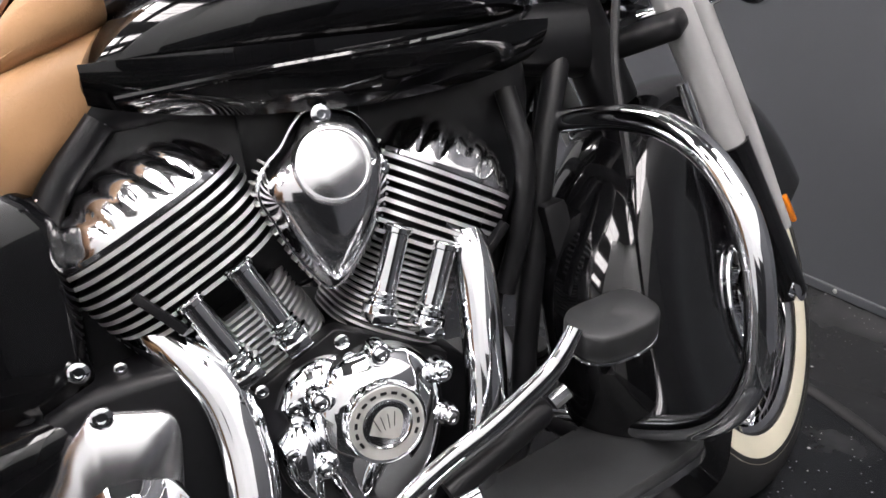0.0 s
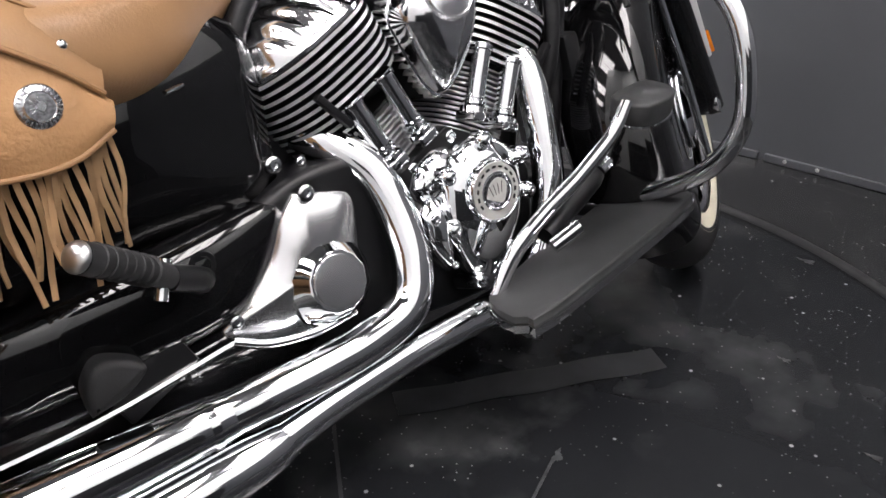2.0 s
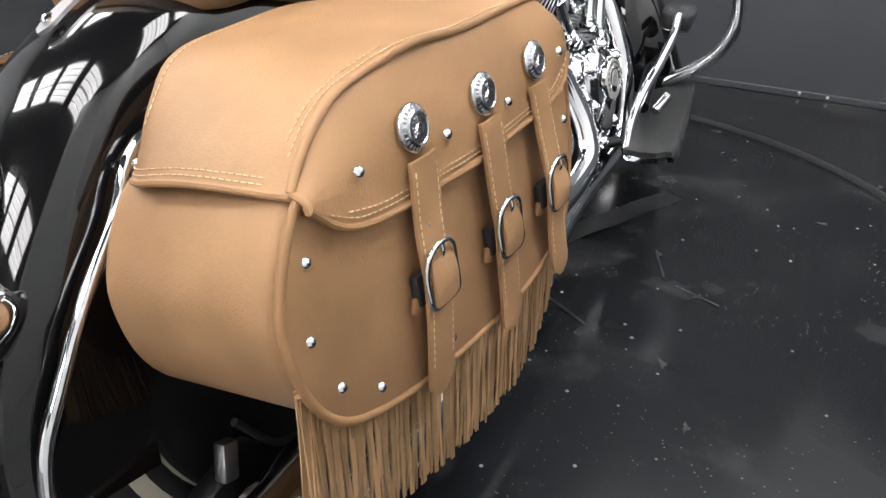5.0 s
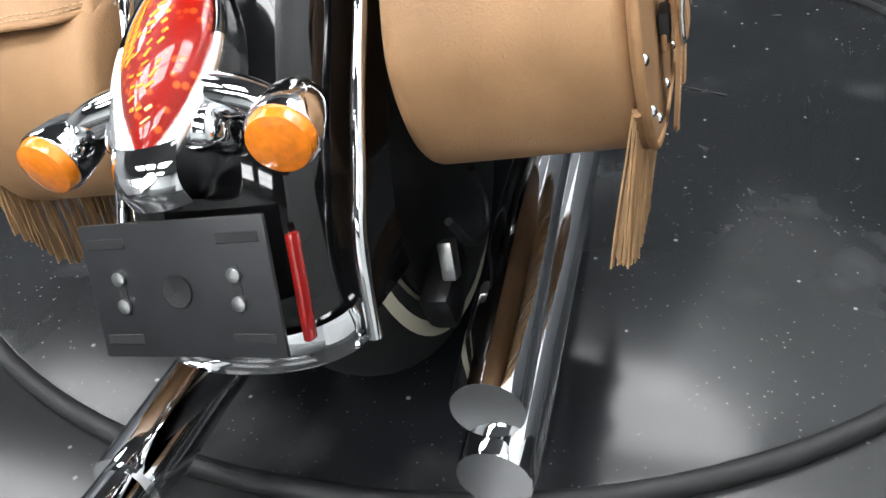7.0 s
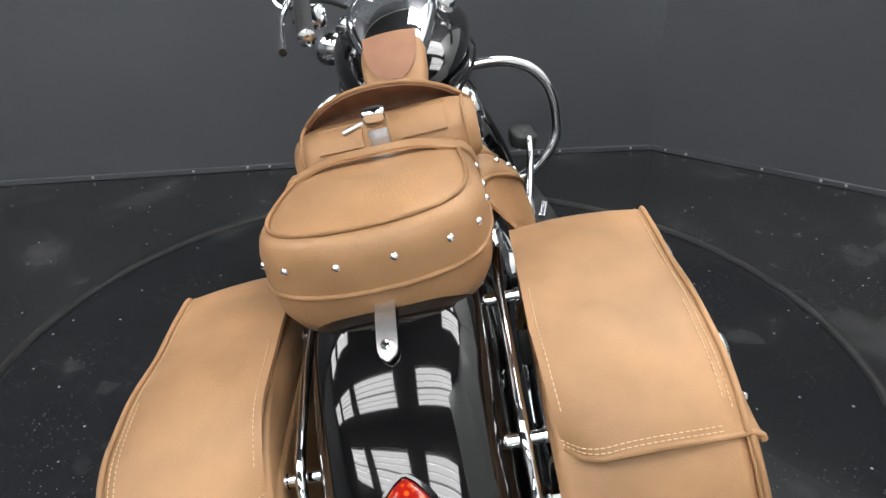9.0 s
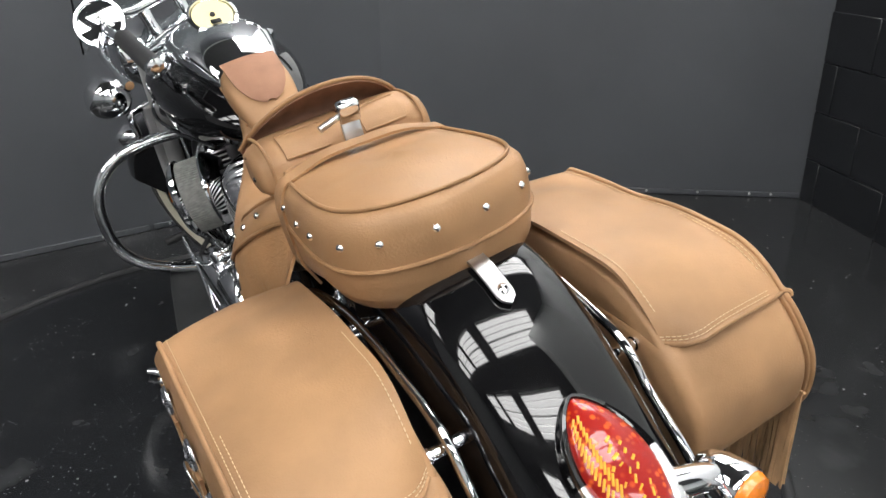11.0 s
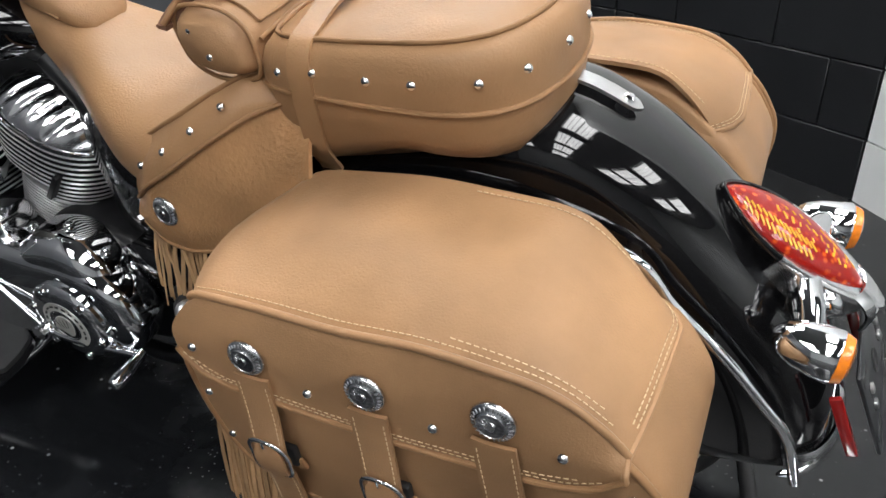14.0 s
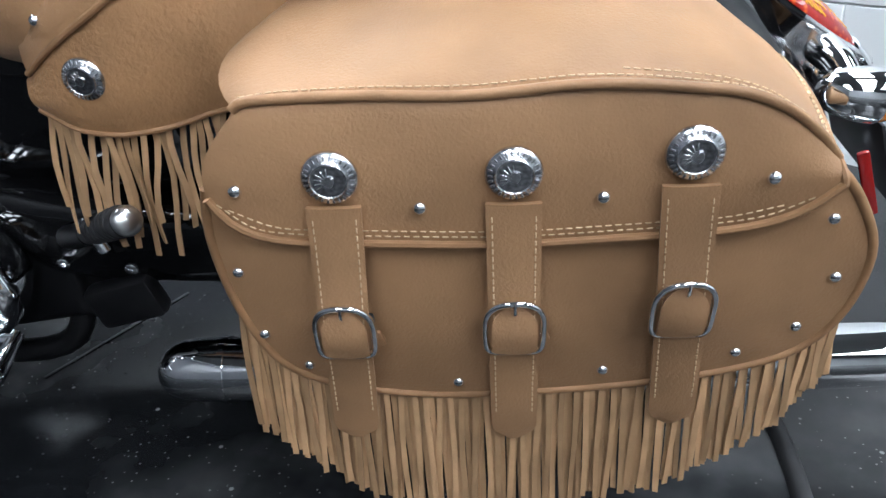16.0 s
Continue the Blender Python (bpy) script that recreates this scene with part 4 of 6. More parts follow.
base = [[(x + (c[0] - x) * -0.01, y + (c[1] - y) * -0.04, 0.212 + 0.075 * (x - 0.965) + dz) for x, y in bo] for dz in (-0.024, -0.013)]
for piece in (0, 1):
    g = (lambda q: q) if piece == 0 else flip_y
    fb = part("floorboard", mesh_of(*g(loft(base)), CHROME if piece == 0 else SATIN), bike, "floorboard with black rubber pad")
    part("rubber_pad", mesh_of(*g(pad), MATGREY), fb, "dark grey rubber pad")
    part("support_arm", mesh_of(*g(tube([(1.02, -0.10, 0.20), (1.05, -0.18, 0.205), (1.06, -0.24, 0.200)], 0.012, 10, 8)), SATIN), fb)
    part("support_arm", mesh_of(*g(tube([(1.30, -0.07, 0.23), (1.31, -0.15, 0.225), (1.31, -0.19, 0.222)], 0.012, 10, 8)), SATIN), fb)
# brake pedal, right side
def pad_ring(f, z):
    """The pad's outline: blunt at the front, drawn in towards the arm."""
    out = []
    for t in np.linspace(0, 2 * math.pi, 40, endpoint=False):
        ca, sa = math.cos(t), math.sin(t)
        x = 0.049 * math.copysign(abs(ca) ** 0.58, ca)
        y = 0.036 * math.copysign(abs(sa) ** 0.58, sa) * (1 - 0.22 * max(0.0, -ca) ** 2)
        out.append((x * f, y * f, z + 2.2 * x * x * (1 if x > 0 else 0.2)))
    return out


pad_rows = [pad_ring(0.86, -0.026), pad_ring(0.97, -0.022), pad_ring(1.0, -0.014), pad_ring(1.0, 0.003), pad_ring(0.975, 0.007), pad_ring(0.93, 0.0085), pad_ring(0.5, 0.009), pad_ring(0.05, 0.009)]
pedal_pad = part("brake_pedal", mesh_of(*moved(loft(pad_rows), pose(1.288, -0.250, 0.421, 14, -4, 6)), MATGREY, angle=50), bike, "brake pedal with flat black rubber pad and chrome arm")
part("pad_backing", mesh_of(*moved(loft([pad_ring(0.86, -0.030), pad_ring(0.99, -0.027), pad_ring(0.99, -0.024), pad_ring(0.86, -0.022)]), pose(1.288, -0.250, 0.421, 14, -4, 6)), CHROME), pedal_pad, "chrome pad rim")
arm = spline([(1.240, -0.262, 0.428), (1.212, -0.256, 0.388), (1.155, -0.240, 0.340), (1.095, -0.226, 0.302), (1.04, -0.215, 0.258), (1.00, -0.210, 0.205)], 26)
arm_rings = []
for i, p in enumerate(arm):
    w = np.interp(i, [0, 6, 25], [0.009, 0.012, 0.013])
    t = arm[min(i + 1, 25)] - arm[max(i - 1, 0)]
    t /= np.linalg.norm(t)
    nz = np.cross(t, (0, 1.0, 0))
    nz /= np.linalg.norm(nz)
    arm_rings.append([tuple(p + nz * w * math.cos(a) + np.array((0, 1, 0)) * 0.010 * math.sin(a)) for a in np.linspace(0, 2 * math.pi, 14, endpoint=False)])
part("arm", mesh_of(*loft(arm_rings), CHROME), pedal_pad, "chrome pedal arm")
part("master_cylinder", mesh_of(*tube([(1.10, -0.215, 0.265), (1.215, -0.205, 0.315), (1.23, -0.205, 0.322)], [0.016, 0.016, 0.012], 16, 10), SATIN), pedal_pad, "black brake cylinder")
part("banjo_bolt", mesh_of(*tube([(1.235, -0.205, 0.325), (1.255, -0.205, 0.335)], 0.010, 8), CHROME), pedal_pad)
part("pivot", mesh_of(*tube([(1.08, -0.25, 0.262), (1.12, -0.265, 0.282)], 0.011, 12), CHROME), pedal_pad)

# passenger pegs
for s in (1, -1):
    peg = part("passenger_peg", mesh_of(*tube([(0.598, s * 0.165, 0.372), (0.557, s * 0.202, 0.406), (0.508, s * 0.243, 0.440)], [0.0140, 0.0152, 0.0162], 20, 14), RUBBER), bike, "ribbed rubber passenger peg with bright end")
    for k in range(7):
        u = 0.25 + 0.1 * k
        c = np.array((0.598, s * 0.165, 0.374)) * (1 - u) + np.array((0.508, s * 0.243, 0.441)) * u
        w = np.array((-0.09, s * 0.078, 0.067))
        w /= np.linalg.norm(w)
        part("ridge", mesh_of(*moved(lathe([(0.0152, -0.002), (0.0174, 0.0), (0.0152, 0.002)], 20), axis_to(c, w)), RUBBER), peg)
    part("end_cap", mesh_of(*moved(dome(0.0158, 0.009, 20, 5), axis_to((0.5072, s * 0.2437, 0.4406), (-0.09, s * 0.078, 0.067))), STEEL), peg, "bright steel end cap")
    part("bracket", mesh_of(*tube([(0.61, s * 0.12, 0.345), (0.640, s * 0.14, 0.348), (0.600, s * 0.164, 0.370)], 0.015, 12, 12), SATIN), peg)
    part("clamp", mesh_of(*tube([(0.582, s * 0.174, 0.352), (0.600, s * 0.164, 0.392)], 0.008, 10), CHROME), peg)


# ---- engine ----
def cylinder(name, lean, u0, low, high, half_u, half_y, ribs_from, fins=12, back=3.4, front=3.4, cut=9.0, cut_fins=0):
    """A finned cylinder head with a ribbed chrome rocker cover. lean: tilt of its axis from upright, in degrees, forward positive."""
    n = np.array((math.sin(radians(lean)), 0, math.cos(radians(lean))))
    u = np.array((math.cos(radians(lean)), 0, -math.sin(radians(lean))))
    y = np.array((0, 1.0, 0))

    def at(a, b, c):
        return u * a + y * b + n * c

    def oval(hu, hy, lev, most=9.0, count=56):
        out = []
        for t in np.linspace(0, 2 * math.pi, count, endpoint=False):
            ca, sa = math.cos(t), math.sin(t)
            e = front if ca > 0 else back
            out.append(at(u0 + min(most, hu * math.copysign(abs(ca) ** (2 / e), ca)), hy * math.copysign(abs(sa) ** (2 / e), sa), lev))
        return out

    head = part(name, mesh_of(*loft([oval(half_u - 0.030, half_y - 0.030, low - 0.004, cut - 0.012), oval(half_u - 0.018, half_y - 0.020, low + (high - low) / fins * (cut_fins + 0.2), cut - 0.012), oval(half_u - 0.018, half_y - 0.020, low + (high - low) / fins * (cut_fins + 0.3)), oval(half_u - 0.018, half_y - 0.020, high + 0.005)]), FINBLACK), bike, "black finned cylinder with bright fin edges")
    step = (high - low) / fins
    for k in range(fins):
        z = low + step * (k + 0.5)
        grow = 1.0 - (0.11 if cut_fins else 0.05) * (1 - k / (fins - 1)) ** 2.4
        lim = cut if k < cut_fins else 9.0
        t = step * 0.25
        me = mesh_of(*loft([oval(half_u * grow - 0.010, half_y * grow - 0.010, z - t, lim - 0.01), oval(half_u * grow - 0.001, half_y * grow - 0.001, z - t, lim), oval(half_u * grow, half_y * grow, z - t + 0.0006, lim), oval(half_u * grow, half_y * grow, z + t - 0.0006, lim), oval(half_u * grow - 0.001, half_y * grow - 0.001, z + t, lim), oval(half_u * grow - 0.010, half_y * grow - 0.010, z + t, lim - 0.01)]), FIN)
        me.materials.append(FINBLACK)
        for f in me.polygons:
            f.material_index = 1 if abs(f.normal.dot(Vector(n))) > 0.8 else 0
        part("fin", me, head, "black fin with machined bright edge")
    # barrel fins lower down
    for k in range(15):
        z = low - 0.006 - 0.0075 * k
        part("barrel_fin", mesh_of(*loft([oval(half_u * 0.74, half_y * 0.80, z - 0.0016), oval(half_u * 0.74, half_y * 0.80, z + 0.0016)]), FIN), head)
    part("barrel", mesh_of(*loft([oval(half_u * 0.66, half_y * 0.70, low - 0.13), oval(half_u * 0.66, half_y * 0.70, low)]), FINBLACK), head)
    # rocker cover: a rounded dome with broad soft ribs over its flanks
    rings = []
    tall = 0.062
    base = np.array(oval(half_u - 0.004, half_y - 0.004, high + 0.001, count=220))
    mid = base.mean(0)
    for f in (1.0, 0.998, 0.99, 0.975, 0.955, 0.93, 0.90, 0.86, 0.82, 0.77, 0.72, 0.66, 0.60, 0.53, 0.46, 0.38, 0.30, 0.22, 0.14, 0.06):
        ring = []
        for p in base:
            d = p - mid
            w = float(d @ u) / half_u * f
            v = abs(float(d[1])) / half_y * f
            flank = min(1.0, max(0.0, (v - 0.12) / 0.35)) * min(1.0, (1.0 - f) / 0.05)
            phase = w * 3.5 + 0.5 - ribs_from * 1.9 * (v - 0.6)
            saw = phase - math.floor(phase)
            groove = abs(2 * saw - 1) ** 3.2
            ring.append(tuple(mid + d * (f - 0.012 * groove * flank) + n * (tall * (1 - f ** 2.4) ** 0.66 - 0.0065 * groove * flank)))
        rings.append(ring)
    part("rocker_cover", mesh_of(*loft(rings), POLISHED, angle=75), head, "polished ribbed rocker cover")
    part("cover_flange", mesh_of(*loft([oval(half_u - 0.001, half_y - 0.001, high - 0.002), oval(half_u - 0.001, half_y - 0.001, high + 0.003)]), POLISHED), head)
    # plain slotted notch on the outer face
    for s in (1, -1):
        c = at(u0 + half_u * (0.66 if lean > 0 else -0.38), s * (half_y - 0.0055), low + (high - low) * (0.34 if lean > 0 else 0.40))
        part("fin_notch", mesh_of(*moved(block((0.009, 0.014, (high - low) * (0.60 if lean > 0 else 0.46)), 0.001), Matrix.Translation(c) @ Matrix.Rotation(radians(lean + (16 if lean > 0 else -14)), 4, "Y")), FINBLACK), head)
    return head


DARKCHROME = material("dark_chrome", (0.22, 0.22, 0.23), 0.22, metal=1.0, rough_vary=0.05, vary_scale=30)
SILVER = material("silver_face", (0.50, 0.50, 0.47), 0.36, metal=0.35, vary=0.08, vary_scale=60)
MESHGREY = material("filter_mesh", (0.20, 0.202, 0.190), 0.6, vary=0.2, vary_scale=90)
POLISHED = material("polished_metal", (0.80, 0.80, 0.815), 0.13, metal=1.0, rough_vary=0.05, vary_scale=30)
FIN = material("fin_edge", (0.92, 0.92, 0.92), 0.46, metal=0.85, vary=0.15, vary_scale=40)
cylinder("rear_cylinder", -27.5, 1.032, -0.012, 0.119, 0.112, 0.124, 1.0, 11, 2.4, 3.0, -0.030, 3)
cylinder("front_cylinder", 27.5, 0.796, 0.970, 1.064, 0.094, 0.120, -1.0, 8, 3.4, 2.8)

# crankcase and covers
case = [(0.90, 0.20), (0.96, 0.165), (1.14, 0.165), (1.19, 0.23), (1.200, 0.33), (1.165, 0.370), (1.10, 0.402), (1.03, 0.425), (0.95, 0.385), (0.90, 0.355), (0.88, 0.30)]
part("crankcase", mesh_of(*slab(spline(case + case[:1], 60)[:-1], -0.094, 0.130, 0.015), FINBLACK), bike, "black engine case")
part("gearbox", mesh_of(*slab(spline([(0.66, 0.20), (0.90, 0.19), (0.93, 0.40), (0.80, 0.43), (0.68, 0.36), (0.66, 0.20)], 50)[:-1], -0.12, 0.12, 0.015), FINBLACK), bike)
plate = [(0.914, 0.376), (1.026, 0.434), (1.034, 0.434), (1.153, 0.376), (1.149, 0.342), (1.120, 0.352), (1.042, 0.394), (1.026, 0.394), (0.985, 0.368), (0.950, 0.315), (0.922, 0.318)]
edge = [np.array(plate[i]) + (np.array(plate[(i + 1) % len(plate)]) - np.array(plate[i])) * k / 5 for i in range(len(plate)) for k in range(5)]
part("tappet_plate", mesh_of(*slab(edge, -0.088, -0.116, 0.0025), SATIN), bike, "matte black chevron-shaped tappet plate")
bolt_me = mesh_of(*lathe([(0.0085, 0), (0.0085, 0.004), (0.006, 0.0055), (0.0035, 0.0055), (0.003, 0.003), (0.001, 0.003)], 14), CHROME)


def bolt(x, y, z, way=None, parent=None, size=1.0):
    way = way or (0, 1 if y > 0 else -1, 0)
    return part("bolt", bolt_me, parent or bike, "chrome bolt", axis_to((x, y, z), way) @ Matrix.Scale(size, 4))


bolt(1.033, -0.116, 0.420)
bolt(1.140, -0.116, 0.362)
bolt(0.938, -0.156, 0.402, size=0.8)


def tappet(x0, z0, x1, z1, y=-0.116):
    """A chrome pushrod tube with its collars, from foot to head."""
    p, q = np.array((x0, y, z0)), np.array((x1, y, z1))
    d = q - p
    t = part("pushrod_tube", mesh_of(*tube([p, q], 0.0140, 18), CHROME), bike, "chrome pushrod tube")
    for u, r, h in ((0.0, 0.021, 0.014), (0.14, 0.0175, 0.008), (0.22, 0.0165, 0.006), (0.90, 0.0165, 0.010)):
        part("collar", mesh_of(*moved(lathe([(r * 0.8, 0), (r, 0.002), (r, h - 0.003), (r * 0.75, h)], 18), axis_to(p + d * u, d)), CHROME), t)
    part("foot_block", mesh_of(*moved(block((0.045, 0.03, 0.014), 0.003), axis_to(p - d * 0.02, d)), CHROME), t)


tappet(0.984, 0.434, 0.938, 0.527)
tappet(0.931, 0.412, 0.886, 0.502)
tappet(1.080, 0.440, 1.116, 0.535)
tappet(1.131, 0.414, 1.167, 0.506)

# cam cover with badge
cam_outline = [(0.990, 0.365), (1.015, 0.400), (1.06, 0.412), (1.105, 0.400), (1.130, 0.365), (1.132, 0.325), (1.118, 0.275), (1.085, 0.230), (1.050, 0.200), (1.020, 0.215), (0.998, 0.260), (0.985, 0.31)]
cover = part("cam_cover", mesh_of(*domed(spline(cam_outline + cam_outline[:1], 72)[:-1], -0.118, -0.169, 3.2, 12), CHROME), bike, "chrome cam cover with round badge")
BADGE = axis_to((1.056, -0.165, 0.340), (0, -1, 0.0)) @ Matrix.Scale(1.06, 4)
part("badge_ring", mesh_of(*moved(lathe([(0.044, 0), (0.043, 0.008), (0.0415, 0.0105), (0.0395, 0.0095), (0.001, 0.0095)], 44), BADGE), CHROME), cover)


def badge_face(parent, m, scale=1.0):
    """The round badge: dark ring, raised dots for the lettering, plain crest in the middle."""
    s = scale
    part("badge_field", mesh_of(*moved(lathe([(0.0405 * s, 0), (0.0405 * s, 0.0008), (0.001, 0.0008)], 40), m), SILVER), parent, "silver badge face")
    part("badge_band", mesh_of(*moved(lathe([(0.0275 * s, 0), (0.0275 * s, 0.0024), (0.0255 * s, 0.0028), (0.0245 * s, 0.0016), (0.001, 0.0016)], 40), m), CHROME), parent)
    part("badge_disc", mesh_of(*moved(lathe([(0.0235 * s, 0.0), (0.0235 * s, 0.0021), (0.001, 0.0021)], 40), m), DARKCHROME), parent, "dark centre disc")
    crest = spline([(-0.021, -0.006), (-0.012, 0.012), (0.002, 0.019), (0.015, 0.012), (0.016, -0.002), (0.009, -0.017), (-0.004, -0.014), (-0.021, -0.006)], 30)[:-1] * s
    part("badge_crest", mesh_of(*moved(loft([[(x, y, 0.0020) for x, y in crest], [(x, y, 0.0034) for x, y in crest]]), m), SILVER), parent, "raised crest shape")
    for k in range(4):
        part("crest_groove", mesh_of(*moved(block((0.0010 * s, 0.016 * s, 0.0008), 0.0002, 1), m @ pose((-0.012 + 0.0065 * k) * s, (0.002 + 0.001 * k) * s, 0.0036, 0, 0, 22 - 10 * k)), SATIN), parent)
    bars = 13
    for k in range(bars):
        a = radians(-28 + 236 * k / (bars - 1))
        part("badge_mark", mesh_of(*moved(block((0.0032 * s, 0.0068 * s, 0.0016), 0.0004, 1), m @ Matrix.Rotation(a, 4, "Z") @ pose(0.034 * s, 0, 0.0014)), SATIN), parent)


badge_face(cover, BADGE @ pose(0, 0, 0.0095), 0.95)
for x, z in ((0.993, 0.375), (1.063, 0.410), (1.130, 0.372), (1.133, 0.318), (1.095, 0.238), (1.022, 0.213), (0.988, 0.300)):
    part("lug", mesh_of(*moved(lathe([(0.013, 0), (0.013, 0.022), (0.010, 0.026), (0.001, 0.026)], 16), axis_to((x, -0.135, z), (0, -1, 0))), CHROME), cover)
    bolt(x, -0.161, z, parent=cover, size=0.85)
side = [(0.945, 0.335), (0.968, 0.352), (0.988, 0.335), (0.990, 0.28), (0.985, 0.235), (0.962, 0.255), (0.945, 0.29)]
part("points_cover", mesh_of(*domed(spline(side + side[:1], 40)[:-1], -0.110, -0.160, 2.6, 9), CHROME), bike, "small chrome side cover")
bolt(0.957, -0.158, 0.325, size=0.8)
bolt(0.978, -0.158, 0.252, size=0.7)
shoulder = spline([(0.948, 0.362), (0.965, 0.392), (1.000, 0.410), (1.034, 0.404), (1.030, 0.365), (1.002, 0.335), (0.968, 0.330), (0.948, 0.362)], 40)[:-1]
part("cover_shoulder", mesh_of(*domed(shoulder, -0.088, -0.140, 2.4, 9), CHROME), cover)
bolt(0.970, -0.135, 0.366, parent=cover, size=0.9)

# heart-shaped air cover
heart = [(1.051, 0.669), (1.085, 0.658), (1.104, 0.632), (1.111, 0.604), (1.107, 0.570), (1.091, 0.532), (1.068, 0.501), (1.047, 0.481), (1.033, 0.480), (1.015, 0.501), (0.998, 0.532), (0.985, 0.562), (0.976, 0.583), (0.978, 0.602), (0.990, 0.620), (1.005, 0.633), (1.019, 0.652), (1.034, 0.666)]
heart_o = spline(heart + heart[:1], 90)[:-1]
heart_mid = np.array((1.046, 0.592))
heart_rings = [[(x, -0.06, z) for x, z in heart_o]]
for f in (1.0, 0.995, 0.975, 0.94, 0.89, 0.82, 0.72, 0.60, 0.45, 0.28, 0.10):
    heart_rings.append([(heart_mid[0] + (x - heart_mid[0]) * f, -0.104 - 0.046 * (1 - f ** 3.2) ** 0.6, heart_mid[1] + (z - heart_mid[1]) * f) for x, z in heart_o])
air = part("air_cover", mesh_of(*loft(heart_rings), POLISHED, angle=70), bike, "chrome heart-shaped engine cover")
part("cover_flange", mesh_of(*slab(heart_mid + (heart_o - heart_mid) * 1.045, -0.085, -0.099, 0.003), CHROME), air)
part("round_cap", mesh_of(*moved(lathe([(0.041, -0.016), (0.040, 0.006), (0.038, 0.010), (0.0355, 0.0105), (0.0345, 0.0085), (0.033, 0.009), (0.024, 0.0125), (0.012, 0.0145), (0.001, 0.015)], 44), axis_to((1.046, -0.140, 0.612), (0, -1, 0.24))), BRIGHT), air, "domed chrome cap")
hc = heart_o.mean(0)
for k in range(0, 89, 2):
    p = heart_o[k]
    if p[1] > 0.625:
        continue
    o = (p - hc) / np.linalg.norm(p - hc)
    part("serration", mesh_of(*moved(block((0.010, 0.026, 0.0028), 0.0008, 1), pose(p[0] + o[0] * 0.002, -0.085, p[1] + o[1] * 0.002, 0, -math.degrees(math.atan2(o[1], o[0])), 0)), FIN), air)
for x, z in ((0.991, 0.597), (1.038, 0.496), (1.099, 0.601), (1.045, 0.663)):
    bolt(x, -0.124 if z > 0.55 else -0.116, z, parent=air, size=1.2)
part("intake_manifold", mesh_of(*tube([(0.99, 0, 0.56), (1.04, 0, 0.60), (1.10, 0, 0.57)], 0.045, 18, 12), FINBLACK), bike)
part("engine_mount", mesh_of(*moved(block((0.14, 0.10, 0.10), 0.01), pose(1.04, 0, 0.64)), SATIN), bike)

# chrome drive cover on the right with a round boss
dc = [(0.777, 0.409), (0.82, 0.400), (0.853, 0.386), (0.852, 0.335), (0.84, 0.275), (0.815, 0.238), (0.75, 0.232), (0.70, 0.238), (0.650, 0.272), (0.69, 0.300), (0.728, 0.340), (0.750, 0.380)]
dc_o = spline(dc + dc[:1], 60)[:-1]
dc_mid = np.array((0.775, 0.315))
dc_rings = [[(x, -0.10, z) for x, z in dc_o]]
for f in (1.0, 0.99, 0.96, 0.90, 0.80, 0.66, 0.48, 0.28, 0.08):
    dc_rings.append([(dc_mid[0] + (x - dc_mid[0]) * f, -0.128 - 0.022 * (1 - f ** 2.2) ** 0.8, dc_mid[1] + (z - dc_mid[1]) * f) for x, z in dc_o])
drive = part("drive_cover", mesh_of(*loft(dc_rings), BRIGHT, angle=60), bike, "chrome drive cover with round boss")
DB = axis_to((0.792, -0.138, 0.292), (0, -1, 0.17))
part("boss", mesh_of(*moved(lathe([(0.062, 0), (0.060, 0.005), (0.056, 0.008), (0.041, 0.031), (0.0385, 0.033), (0.001, 0.033)], 12), DB @ Matrix.Rotation(0.2, 4, "Z")), CHROME, angle=20), drive, "faceted chrome boss with a flat face")
part("boss_face", mesh_of(*moved(lathe([(0.035, 0.032), (0.034, 0.0345), (0.030, 0.0350), (0.001, 0.0350)], 32), DB), BRIGHT), drive)
part("cover_step", mesh_of(*tube([(0.656, -0.138, 0.262), (0.70, -0.147, 0.244), (0.76, -0.151, 0.238), (0.815, -0.150, 0.243)], 0.0065, 10, 20), CHROME), drive, "stepped chrome lower edge")
bolt(0.789, -0.134, 0.408, parent=drive, size=1.3)
bolt(0.774, -0.092, 0.444, size=1.3)
bolt(0.812, -0.092, 0.438, size=0.8)
bolt(0.665, -0.140, 0.285, parent=drive)
part("panel_bolt", mesh_of(*moved(lathe([(0.016, 0), (0.015, 0.004), (0.010, 0.004), (0.009, 0.001), (0.001, 0.001)], 20), axis_to((0.645, -0.138, 0.365), (0, -1, 0))), SATIN), bike)

# exhaust, right side
REAR_PIPE = [(0.838, -0.050, 0.470), (0.858, -0.076, 0.454), (0.882, -0.098, 0.430), (0.903, -0.116, 0.396), (0.913, -0.134, 0.345), (0.911, -0.155, 0.284), (0.886, -0.168, 0.230), (0.82, -0.170, 0.206), (0.74, -0.170, 0.197), (0.60, -0.170, 0.192)]
rp = part("rear_header", mesh_of(*tube(REAR_PIPE, 0.0280, 22, 70), CHROME), bike, "chrome header pipe")
part("upper_silencer", mesh_of(*tube([(0.62, -0.170, 0.1925), (0.58, -0.170, 0.192), (0.40, -0.173, 0.190), (0.10, -0.184, 0.188), (-0.20, -0.203, 0.187), (-0.25, -0.206, 0.187)], [0.0285, 0.0315, 0.038, 0.039, 0.038, 0.036], 26, 40), CHROME), rp, "chrome silencer")
part("clamp", mesh_of(*tube([(0.60, -0.170, 0.192), (0.590, -0.170, 0.192)], 0.0318, 22), CHROME), rp)
